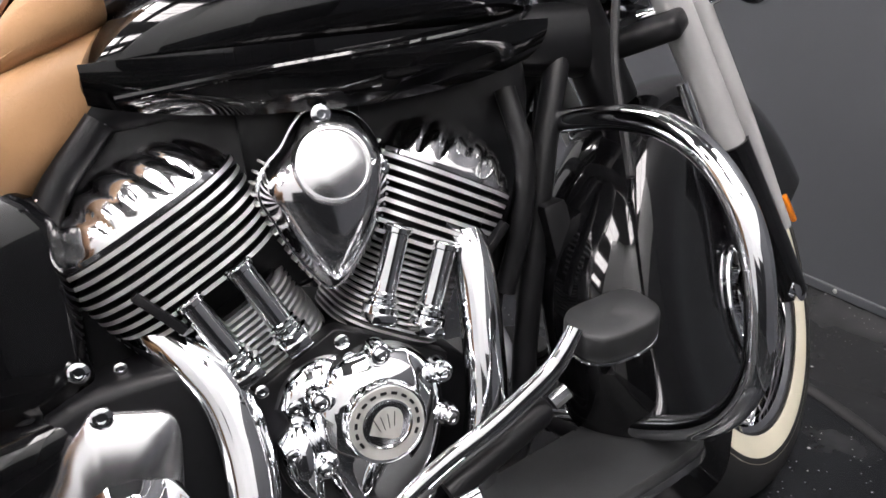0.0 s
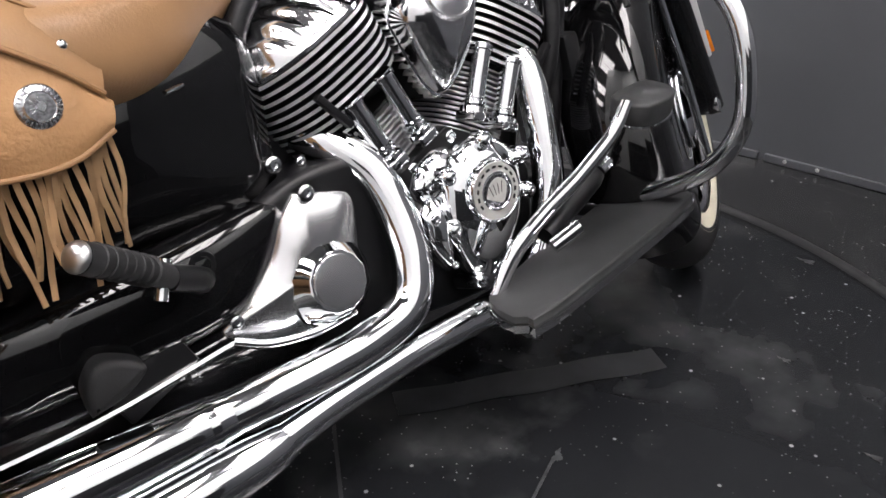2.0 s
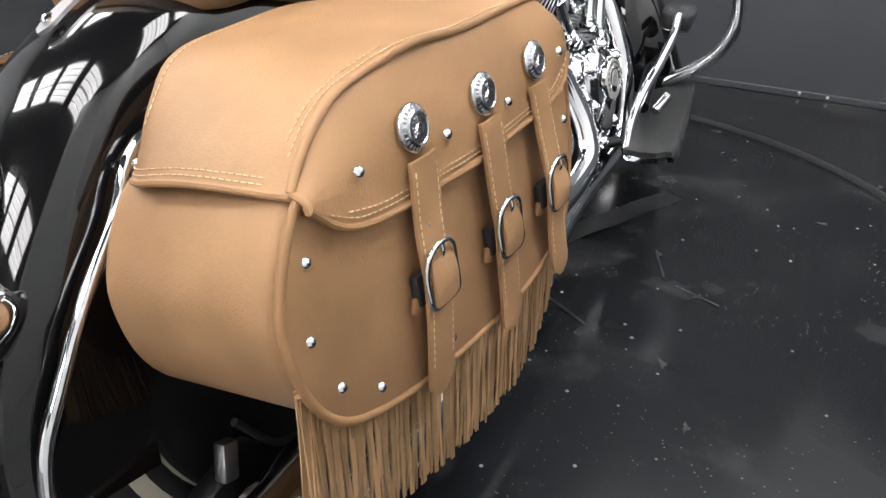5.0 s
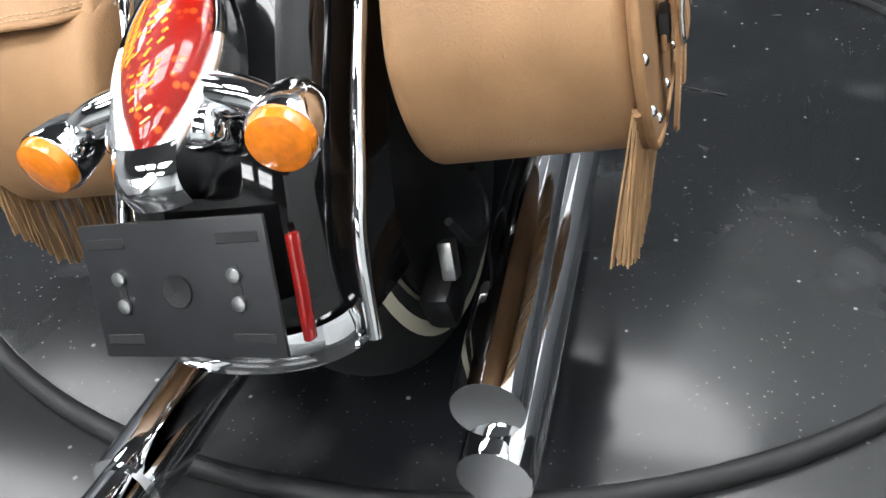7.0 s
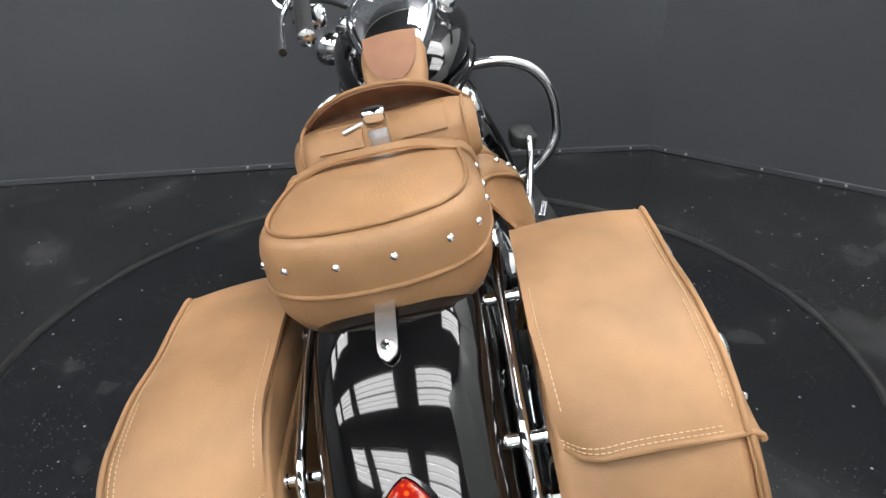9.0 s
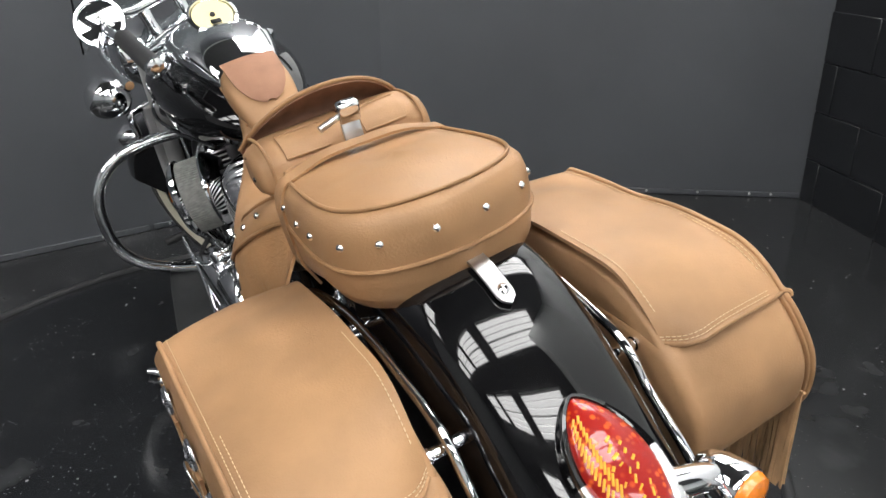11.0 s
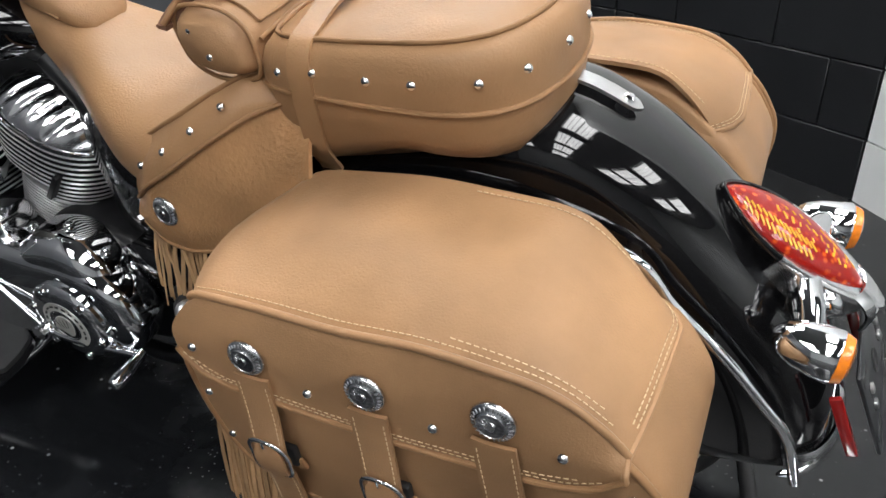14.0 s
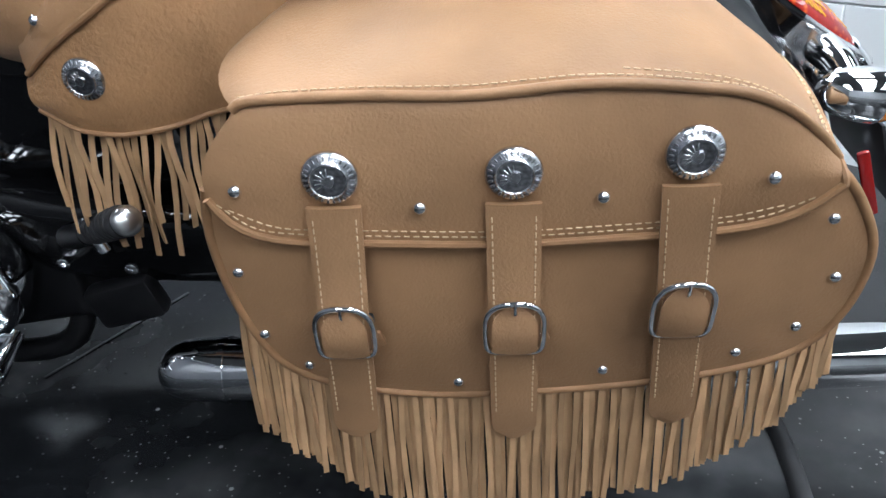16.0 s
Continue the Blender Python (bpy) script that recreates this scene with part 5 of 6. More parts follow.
FRONT_PIPE = [(1.192, -0.070, 0.530), (1.197, -0.098, 0.500), (1.198, -0.116, 0.462), (1.191, -0.136, 0.39), (1.180, -0.150, 0.31), (1.152, -0.150, 0.222), (1.10, -0.150, 0.172), (1.02, -0.150, 0.160), (0.89, -0.155, 0.156), (0.76, -0.165, 0.146), (0.66, -0.180, 0.136)]
fp = part("front_header", mesh_of(*tube(FRONT_PIPE, 0.0245, 22, 80), CHROME), bike, "chrome header pipe")
part("lower_silencer", mesh_of(*tube([(0.67, -0.180, 0.137), (0.62, -0.185, 0.132), (0.40, -0.195, 0.122), (0.10, -0.198, 0.116), (-0.22, -0.200, 0.112), (-0.27, -0.200, 0.112)], [0.0265, 0.034, 0.038, 0.040, 0.040, 0.038], 26, 40), CHROME), fp, "chrome silencer")
cover_o = spline([(0.36, 0.195), (0.74, 0.195), (0.745, 0.285), (0.60, 0.300), (0.36, 0.270), (0.36, 0.195)], 50)[:-1]
part("swing_arm_cover", mesh_of(*slab(cover_o, -0.095, -0.126, 0.010), PAINT), bike, "gloss black swing arm cover")
# left silencer
lp = part("left_silencer", mesh_of(*tube([(0.578, 0.165, 0.150), (0.572, 0.165, 0.150), (0.555, 0.165, 0.150), (0.51, 0.165, 0.150), (0.30, 0.165, 0.150), (0.0, 0.165, 0.153), (-0.30, 0.165, 0.158), (-0.345, 0.165, 0.160)], [0.006, 0.022, 0.035, 0.041, 0.042, 0.042, 0.041, 0.039], 28, 60), CHROME), bike, "chrome silencer with rounded front end")
part("band", mesh_of(*tube([(0.492, 0.165, 0.150), (0.484, 0.165, 0.150)], 0.0435, 28), CHROME), lp)
part("outlet", mesh_of(*tube([(-0.340, 0.165, 0.160), (-0.42, 0.165, 0.163)], [0.030, 0.031], 24), CHROME), lp)
# exhaust hanger and lower frame bits, right
part("pipe_bracket", mesh_of(*moved(block((0.10, 0.012, 0.05), 0.004), pose(0.56, -0.130, 0.255, 0, -25, 0)), SATIN), bike)
part("rear_peg_mount", mesh_of(*slab(spline([(0.485, 0.255), (0.525, 0.265), (0.55, 0.288), (0.51, 0.310), (0.487, 0.288), (0.485, 0.255)], 30)[:-1], -0.125, -0.175, 0.008), RUBBER), bike, "black ribbed rubber block")
part("brake_rod", mesh_of(*tube([(0.66, -0.135, 0.26), (0.50, -0.135, 0.235), (0.35, -0.132, 0.225)], 0.006, 8, 10), CHROME), bike)

# left side: primary cover, intake, horn, levers
prim = [(0.70, 0.30), (0.72, 0.36), (0.79, 0.40), (0.90, 0.405), (1.02, 0.41), (1.12, 0.39), (1.155, 0.32), (1.13, 0.24), (1.05, 0.20), (0.92, 0.205), (0.80, 0.21), (0.73, 0.24)]
primary = part("primary_cover", mesh_of(*slab(spline(prim + prim[:1], 64)[:-1], 0.12, 0.205, 0.026, 6), CHROME), bike, "chrome primary cover")
LB = axis_to((0.838, 0.207, 0.292), (0, 1, 0))
part("clutch_cover", mesh_of(*moved(lathe([(0.078, -0.02), (0.077, 0.004), (0.070, 0.012), (0.060, 0.014), (0.001, 0.014)], 40), LB), CHROME), primary, "round chrome clutch cover")
badge_face(primary, LB @ pose(0, 0, 0.014), 1.15)
for k in range(6):
    a = 2 * math.pi * k / 6 + 0.3
    bolt(0.838 + 0.070 * math.cos(a), 0.220, 0.292 + 0.070 * math.sin(a), parent=primary, size=0.8)
hump = spline([(0.735, 0.345), (0.752, 0.395), (0.79, 0.430), (0.84, 0.442), (0.90, 0.428), (0.945, 0.390), (0.955, 0.345), (0.85, 0.335), (0.735, 0.345)], 48)[:-1]
part("primary_top", mesh_of(*slab(hump, 0.09, 0.200, 0.040, 10), CHROME), primary, "chrome domed top of the primary cover")
for x, z in ((0.760, 0.408), (0.820, 0.445), (0.915, 0.424)):
    bolt(x, 0.150, z, way=(0, 0.3, 1), parent=primary, size=1.1)
part("top_step", mesh_of(*moved(block((0.075, 0.08, 0.045), 0.014, 4), pose(1.00, 0.140, 0.415, 0, 10, 0)), POLISHED), primary)
for k in range(3):
    bolt(0.975 + 0.026 * k, 0.150, 0.442 - 0.004 * k, way=(0, 0.2, 1), parent=primary, size=1.1)
part("cable_guide", mesh_of(*tube([(1.06, 0.16, 0.44), (1.07, 0.19, 0.40), (1.08, 0.20, 0.34)], 0.006, 8, 12), RUBBER), primary)
IN = axis_to((1.020, 0.080, 0.562), (0.30, 0.90, -0.12)) @ Matrix.Scale(1.16, 4)
intake = part("air_filter", mesh_of(*moved(lathe([(0.066, 0.030), (0.070, 0.034), (0.070, 0.080), (0.066, 0.084)], 48), IN), MESHGREY), bike, "round grey mesh air filter with chrome end plates")
for k in range(84):
    a = 2 * math.pi * k / 84
    part("pleat", mesh_of(*moved(block((0.0030, 0.0030, 0.046), 0.0006, 1), IN @ Matrix.Rotation(a, 4, "Z") @ pose(0.0705, 0, 0.057)), MESHGREY), intake)
part("outer_plate", mesh_of(*moved(lathe([(0.074, 0.080), (0.078, 0.084), (0.077, 0.092), (0.064, 0.100), (0.030, 0.104), (0.001, 0.105)], 44), IN), CHROME), intake, "chrome end plate")
part("inner_plate", mesh_of(*moved(lathe([(0.055, 0.0), (0.076, 0.024), (0.078, 0.030), (0.074, 0.035)], 44), IN), CHROME), intake, "chrome back plate")
part("throttle_body", mesh_of(*tube([(1.04, 0.02, 0.56), (1.045, 0.085, 0.55)], 0.035, 20), STEEL), intake)
lever = part("shift_lever", mesh_of(*tube([(0.905, 0.215, 0.262), (0.86, 0.218, 0.256), (0.79, 0.212, 0.250), (0.74, 0.206, 0.247), (0.716, 0.204, 0.246)], [0.010, 0.008, 0.0075, 0.007, 0.009], 12, 26), CHROME), bike, "chrome heel shift lever")
part("shaft", mesh_of(*tube([(0.905, 0.17, 0.262), (0.905, 0.235, 0.262)], 0.014, 14), CHROME), lever)
part("heel_peg", mesh_of(*tube([(0.716, 0.196, 0.247), (0.717, 0.215, 0.244), (0.718, 0.240, 0.240), (0.719, 0.262, 0.237), (0.719, 0.268, 0.236)], [0.008, 0.009, 0.012, 0.0125, 0.007], 16, 16), CHROME), lever, "chrome heel peg")
part("toe_arm", mesh_of(*tube([(0.905, 0.222, 0.275), (1.033, 0.206, 0.350), (1.10, 0.205, 0.385), (1.173, 0.205, 0.423)], [0.006, 0.0045, 0.0042, 0.005], 12, 20), CHROME), lever)
part("toe_peg", mesh_of(*tube([(1.173, 0.195, 0.423), (1.176, 0.245, 0.420)], 0.010, 14), RUBBER), lever, "black rubber toe peg")
# side stand, down
stand = part("side_stand", mesh_of(*tube([(0.95, 0.12, 0.230), (0.99, 0.20, 0.182), (1.06, 0.270, 0.122), (1.115, 0.318, 0.083), (1.16, 0.358, 0.084), (1.20, 0.400, 0.092)], [0.013, 0.011, 0.010, 0.010, 0.0095, 0.009], 14, 30), CHROME), bike, "chrome side stand, down on the deck")
part("foot", mesh_of(*moved(block((0.055, 0.03, 0.010), 0.003), pose(1.125, 0.330, 0.0715, 11, 0, 45)), CHROME), stand)
# low linkage behind the left silencer
part("left_bracket", mesh_of(*moved(block((0.09, 0.03, 0.06), 0.008), pose(0.60, 0.14, 0.25, 0, 15, 0)), SATIN), bike)
for x, z in ((0.66, 0.31), (0.72, 0.385), (0.58, 0.30)):
    bolt(x, 0.14, z, size=0.9)

# black frame covers and hoses between tank and engine
fill = [(0.66, 0.38), (0.66, 0.60), (0.74, 0.655), (0.84, 0.69), (1.00, 0.70), (1.28, 0.715), (1.325, 0.68), (1.31, 0.56), (1.26, 0.47), (1.16, 0.44), (1.03, 0.47), (0.90, 0.42)]
part("frame_cover", mesh_of(*slab(spline(fill + fill[:1], 60)[:-1], -0.045, 0.045, 0.012), SATIN), bike, "black cover between tank and engine")
for s in (1, -1):
    part("tank_skirt", mesh_of(*thick([[(x, s * (0.075 + 0.075 * math.sin((x - 0.80) / 0.56 * math.pi) ** 0.7 - 0.035 * v ** 2), 0.735 - (0.010 + 0.056 * math.sin((x - 0.80) / 0.56 * math.pi) ** 0.5) * v) for v in np.linspace(0, 1, 9)] for x in np.linspace(0.835, 1.325, 30)], 0.004), PAINT), bike)
    part("coolant_pipe", mesh_of(*tube([(1.285, s * 0.06, 0.66), (1.29, s * 0.085, 0.58), (1.275, s * 0.09, 0.50), (1.25, s * 0.08, 0.42)], 0.013, 12, 24), SATIN), bike)
part("oil_cooler", mesh_of(*moved(block((0.035, 0.17, 0.20), 0.008), pose(1.345, 0, 0.42, 0, -10, 0)), SATIN), bike, "black oil cooler on the frame tubes")
part("horn", mesh_of(*moved(lathe([(0.04, 0), (0.045, 0.01), (0.04, 0.03), (0.01, 0.035), (0.001, 0.035)], 22), axis_to((1.30, 0.05, 0.50), (0.2, 0.97, 0))), SATIN), bike)


# ---- seat ----
def body_rows(spec, n, e=2.6, pts=40):
    rows = [[c for p in ring_of(w, low, high, e, pts, x, y) for c in p] for x, w, low, high, y in spec]
    return spline(rows, n).reshape(n, pts, 3)


stud_me = mesh_of(*dome(0.0056, 0.0048, 14, 4), CHROME)


def stud(at, way, parent):
    return part("stud", stud_me, parent, "domed chrome stud", axis_to(at, way))


concho_prof = [(0.0214, 0), (0.0214, 0.0020), (0.0206, 0.0036), (0.0180, 0.0052), (0.0148, 0.0066), (0.0138, 0.0078), (0.0130, 0.0070), (0.001, 0.0066)]
field_me = mesh_of(*lathe([(0.0126, 0.0060), (0.0126, 0.0074), (0.001, 0.0078)], 28), DARKSILVER)
concho_me = mesh_of(*lathe(concho_prof, 32), PEWTER)
mark_me = mesh_of(*block((0.0034, 0.0013, 0.0008), 0.0002, 1), DARKSILVER)
plume_me = mesh_of(*block((0.0090, 0.0011, 0.0010), 0.0003, 1), PEWTER)
crest_o = spline([(-0.009, -0.003), (-0.005, 0.005), (0.001, 0.008), (0.006, 0.005), (0.007, -0.001), (0.004, -0.007), (-0.002, -0.006), (-0.009, -0.003)], 20)[:-1]
crest_me = mesh_of(*loft([[(x * 0.75, y * 0.75, 0.0072) for x, y in crest_o], [(x * 0.6, y * 0.6, 0.0094) for x, y in crest_o]]), PEWTER)


def concho(at, way, parent, size=1.0, spin=0.0):
    m = axis_to(at, way) @ Matrix.Rotation(radians(spin), 4, "Z") @ Matrix.Scale(size, 4)
    c = part("concho", concho_me, parent, "round antique silver concho", m)
    for k in range(26):
        a = 2 * math.pi * k / 26
        part("concho_mark", mark_me, c, m=Matrix.Rotation(a, 4, "Z") @ pose(0.0178, 0, 0.0056, 0, 26, 0))
    part("concho_field", field_me, c, "dark engraved centre")
    for k in range(6):
        part("concho_plume", plume_me, c, m=Matrix.Rotation(radians(110 + 24 * k), 4, "Z") @ pose(0.0060, 0, 0.0080))
    part("concho_crest", crest_me, c)
    return c


# rider's seat
RIDER = [(0.905, 0.022, 0.742, 0.766, 0), (0.895, 0.042, 0.725, 0.776, 0), (0.86, 0.052, 0.698, 0.776, 0), (0.81, 0.064, 0.645, 0.762, 0), (0.75, 0.090, 0.596, 0.738, 0), (0.69, 0.126, 0.556, 0.710, 0), (0.63, 0.159, 0.542, 0.690, 0), (0.57, 0.180, 0.545, 0.682, 0),
         (0.50, 0.184, 0.560, 0.690, 0), (0.43, 0.160, 0.575, 0.715, 0), (0.37, 0.130, 0.610, 0.735, 0), (0.33, 0.10, 0.65, 0.735, 0)]
rr = body_rows(RIDER, 44, 2.7, 56)
for r in rr:
    for q in r:
        dip = max(0, 1 - abs(q[1]) / 0.16) * max(0, 1 - abs(q[0] - 0.60) / 0.22)
        if q[2] > 0.66:
            q[2] -= 0.012 * dip
seat = part("rider_seat", mesh_of(*loft(rr), SEAT_TAN, angle=60), bike, "tan leather rider's saddle with studded band")
bulge = lambda x: float(np.interp(x, [0.30, 0.35, 0.38, 0.41, 0.43, 0.46, 0.50, 0.55, 0.60, 0.64, 0.68], [0.115, 0.126, 0.142, 0.162, 0.172, 0.184, 0.194, 0.192, 0.175, 0.152, 0.128]))
for s in (1, -1):
    # band with studs that sweeps down and forward over the seat's side
    rows = []
    top_l = spline([(0.345, 0.728), (0.395, 0.735), (0.436, 0.720), (0.486, 0.692), (0.535, 0.665), (0.572, 0.642), (0.598, 0.616)], 30)
    low_l = spline([(0.330, 0.712), (0.379, 0.701), (0.415, 0.684), (0.455, 0.660), (0.495, 0.634), (0.545, 0.602), (0.584, 0.571)], 30)
    for a, b in zip(top_l, low_l):
        rows.append([(a[0] + (b[0] - a[0]) * v, s * (bulge(a[0] + (b[0] - a[0]) * v) - 0.036 * (1 - v) ** 1.8 + 0.004), a[1] + (b[1] - a[1]) * v) for v in np.linspace(0, 1, 9)])
    if s < 0:
        rows = [list(reversed(r)) for r in rows]
    band = part("seat_band", mesh_of(*thick(rows, 0.004), SEAT_TAN, angle=60), seat, "tan leather band with chrome studs")
    for line, dy in ((top_l, 0.0), (low_l, 1.0)):
        part("piping", mesh_of(*tube([(x, s * (bulge(x) - 0.036 * (1 - dy) ** 1.8 + 0.005), z) for x, z in line], 0.0032, 8), EDGE), band)
    for x, z in ((0.420, 0.709), (0.461, 0.681), (0.508, 0.651), (0.560, 0.621)):
        stud((x, s * (bulge(x) - 0.006), z), (0, s, 0.45), band)
    # skirt flap below, with concho and fringe
    rows = []
    top_s = spline([(0.325, 0.708), (0.379, 0.699), (0.415, 0.682), (0.455, 0.658), (0.495, 0.632), (0.545, 0.600), (0.591, 0.563)], 30)
    low_s = spline([(0.300, 0.600), (0.330, 0.560), (0.375, 0.535), (0.43, 0.521), (0.48, 0.515), (0.535, 0.518), (0.582, 0.538)], 30)
    for a, b in zip(top_s, low_s):
        rows.append([(a[0] + (b[0] - a[0]) * v, s * (bulge(a[0] + (b[0] - a[0]) * v) + 0.002 + 0.012 * math.sin(v * 2.4) + 0.62 * max(0.0, 0.42 - a[0] - (b[0] - a[0]) * v) * v), a[1] + (b[1] - a[1]) * v) for v in np.linspace(0, 1, 17)])
    if s < 0:
        rows = [list(reversed(r)) for r in rows]
    skirt = part("seat_skirt", mesh_of(*thick(rows, 0.005), SKIRT, angle=60), seat, "tan leather skirt flap with fringe")
    part("skirt_edge", mesh_of(*tube([(x, s * (bulge(x) + 0.010 + 0.62 * max(0.0, 0.42 - x)), z - 0.001) for x, z in low_s], 0.0030, 8), EDGE), skirt)
    concho((0.522, s * (bulge(0.522) + 0.0095), 0.572), (0.1, s, 0.05), skirt, 0.98, -20)
    for k in range(44):
        u = k / 43
        x, z = spline(low_s, 120)[int(u * 118)]
        ln = 0.118 + 0.014 * math.sin(k * 2.3) + random.uniform(-0.012, 0.012)
        sway = random.uniform(-0.006, 0.006)
        base = np.array((x, s * (bulge(x) + 0.62 * max(0.0, 0.42 - x) + 0.004 - 0.003 * (k % 2)), z + 0.004))
        mid = [base + DOWN * ln * v + np.array((sway * v * v + 0.004 * math.sin(v * 5 + k), s * 0.004 * math.sin(v * 4 + 1.7 * k), 0)) for v in np.linspace(0, 1, 6)]
        tw = random.uniform(-0.9, 0.9)
        wd = 0.0030
        strip = [[tuple(p + wd * q * np.array((math.cos(tw * i / 5), math.sin(tw * i / 5), 0))) for q in (-1, 1)] for i, p in enumerate(mid)]
        part("fringe_strand", mesh_of(*thick(strip, 0.0016), FRINGE), skirt)
part("seat_pan_trim", mesh_of(*tube([(0.90, 0.0, 0.735), (0.86, 0.045, 0.694), (0.81, 0.056, 0.640), (0.75, 0.078, 0.600), (0.70, 0.106, 0.566), (0.66, 0.122, 0.556)], 0.0030, 8, 40), CHROME), seat, "chrome seat edge trim")
part("seat_pan_trim", mesh_of(*tube([(0.90, 0.0, 0.735), (0.86, -0.045, 0.694), (0.81, -0.056, 0.640), (0.75, -0.078, 0.600), (0.70, -0.106, 0.566), (0.66, -0.122, 0.556)], 0.0030, 8, 40), CHROME), seat, "chrome seat edge trim")

# passenger seat
PC = 0.008
side_o = [(0.045, 0.0), (0.050, 0.050), (0.068, 0.100), (0.100, 0.132), (0.15, 0.146), (0.22, 0.146), (0.29, 0.140), (0.345, 0.132), (0.380, 0.112), (0.395, 0.05)]
half = spline(side_o, 30)
outline = np.vstack([half, [(0.396, 0.0)], [(x, -y) for x, y in half[::-1][:-1]]])
ctr = np.array((0.21, 0.0))


def pill_ring(f, z, droop=0.0, sag=0.0):
    return [(ctr[0] + (x - ctr[0]) * f, PC + y * f, z + droop * (x - 0.2) - sag * max(0.0, x - 0.20)) for x, y in outline]


pill = [pill_ring(0.80, 0.672, 0.06, 0.34), pill_ring(0.90, 0.678, 0.06, 0.34), pill_ring(0.965, 0.695, 0.03, 0.28), pill_ring(0.992, 0.720, 0.0, 0.10), pill_ring(1.0, 0.745, -0.05), pill_ring(0.994, 0.764, -0.07), pill_ring(0.965, 0.780, -0.08), pill_ring(0.90, 0.791, -0.07),
        pill_ring(0.82, 0.794, -0.06), pill_ring(0.80, 0.796, -0.06), pill_ring(0.6, 0.802, -0.05), pill_ring(0.3, 0.806, -0.04), pill_ring(0.02, 0.808, -0.03)]
pillion = part("passenger_seat", mesh_of(*loft(pill), SEAT_TAN, angle=60), bike, "tan leather passenger pad with a row of chrome studs")
part("piping", mesh_of(*tube(pill_ring(1.001, 0.730, -0.01), 0.0032, 8, closed=True), EDGE), pillion)
part("piping", mesh_of(*tube(pill_ring(0.872, 0.7945, -0.068), 0.0030, 8, closed=True), EDGE), pillion)
for x, y, z in ((0.061, 0.041, 0.769), (0.077, 0.097, 0.767), (0.115, 0.139, 0.763), (0.171, 0.149, 0.760), (0.230, 0.146, 0.758), (0.287, 0.138, 0.757), (0.340, 0.131, 0.749)):
    for s in (1, -1):
        yy = PC + s * (y - PC) if s < 0 else y
        i = int(np.argmin((outline[:, 0] - x) ** 2 + (outline[:, 1] - (yy - PC)) ** 2))
        o = outline[i] - ctr
        stud((ctr[0] + o[0] * 0.992, PC + o[1] * 0.992, z), (o[0] * 0.6, o[1], 0.04), pillion)
strap_at = []
for ring in pill[1:]:
    side = min((p for p in ring if p[1] > PC), key=lambda p: abs(p[0] - 0.309))
    strap_at.append((side[1] - PC, side[2]))
top_z = max(z for q, z in strap_at)
path = spline([(0.115, 0.625)] + strap_at[:8] + [(0.06, top_z - 0.002), (0.0, top_z)] + [(-0.06, top_z - 0.002)] + [(-q, z) for q, z in strap_at[:8][::-1]] + [(-0.115, 0.625)], 70)
strap_rows = [[(0.309 + q + 0.02 * (abs(y) > 0.12) * (0.75 - z), PC + y * 1.012, z + 0.0015) for q in (-0.014, -0.005, 0.005, 0.014)] for y, z in path]
part("seat_strap", mesh_of(*thick(strap_rows, -0.004), SEAT_TAN, angle=70), pillion, "tan leather strap across the pad")

# tool roll behind the rider, with flap and clasp
ROLL = []
for y in np.linspace(-0.145, 0.145, 29):
    k = (1 - (abs(y) / 0.145) ** 9 * 0.34)
    ROLL.append([(0.430 + 0.050 * k * math.copysign(abs(math.cos(a)) ** 0.75, math.cos(a)) + 0.012 * math.sin(a), y, 0.770 + 0.043 * k * math.copysign(abs(math.sin(a)) ** 0.75, math.sin(a)) + 0.004 * math.cos(9 * y + a))
                 for a in np.linspace(0, 2 * math.pi, 32, endpoint=False)])
roll = part("tool_roll", mesh_of(*loft(ROLL), LEATHER, angle=60), bike, "tan leather tool roll behind the rider")
for lift, back in ((-0.030, -0.047), (0.0, -0.051)):
    part("piping", mesh_of(*tube([(0.430 + back, y, 0.770 + lift + 0.012 * math.cos(y * 12)) for y in np.linspace(-0.112, 0.112, 21)], 0.0028, 8), EDGE), roll)
for s in (1, -1):
    part("roll_band", mesh_of(*tube([(0.430 + 0.0525 * math.copysign(abs(math.cos(a)) ** 0.75, math.cos(a)) + 0.012 * math.sin(a), s * 0.127, 0.770 + 0.0435 * math.copysign(abs(math.sin(a)) ** 0.75, math.sin(a))) for a in np.linspace(0, 2 * math.pi, 28, endpoint=False)], 0.0028, 8, closed=True), EDGE), roll)
for s in (1, -1):
    patch = []
    for ca in np.linspace(1.75, 2.75, 8):
        q = (math.copysign(abs(math.cos(ca)) ** 0.75, math.cos(ca)), math.copysign(abs(math.sin(ca)) ** 0.75, math.sin(ca)))
        patch.append([(0.430 + 0.0525 * q[0] + 0.012 * math.sin(ca), s * y, 0.770 + 0.0465 * q[1] + 0.004 * math.cos(9 * s * y + ca)) for y in (0.030, 0.060, 0.100)])
    patch = patch if s < 0 else [list(reversed(r)) for r in patch]
    sewn = part("roll_patch", mesh_of(*thick(patch, 0.003), LEATHER, angle=60), roll, "sewn leather patch")
    part("patch_edge", mesh_of(*tube(patch[0], 0.0018, 6), EDGE), sewn)
    part("patch_edge", mesh_of(*tube(patch[-1], 0.0018, 6), EDGE), sewn)
flap_rows = []
for y in np.linspace(-0.140, 0.140, 31):
    h = (1 - (abs(y) / 0.140) ** 2.2) ** 0.8
    flap_rows.append([(0.486 + 0.014 * math.sin(q * 3) - 0.055 * q * q * h, y, 0.785 + 0.080 * q * (0.10 + 0.90 * h)) for q in np.linspace(0, 1, 9)])
flap = part("roll_flap", mesh_of(*thick(flap_rows, 0.006), SUEDE, angle=60), roll, "brown suede-backed flap, standing open")
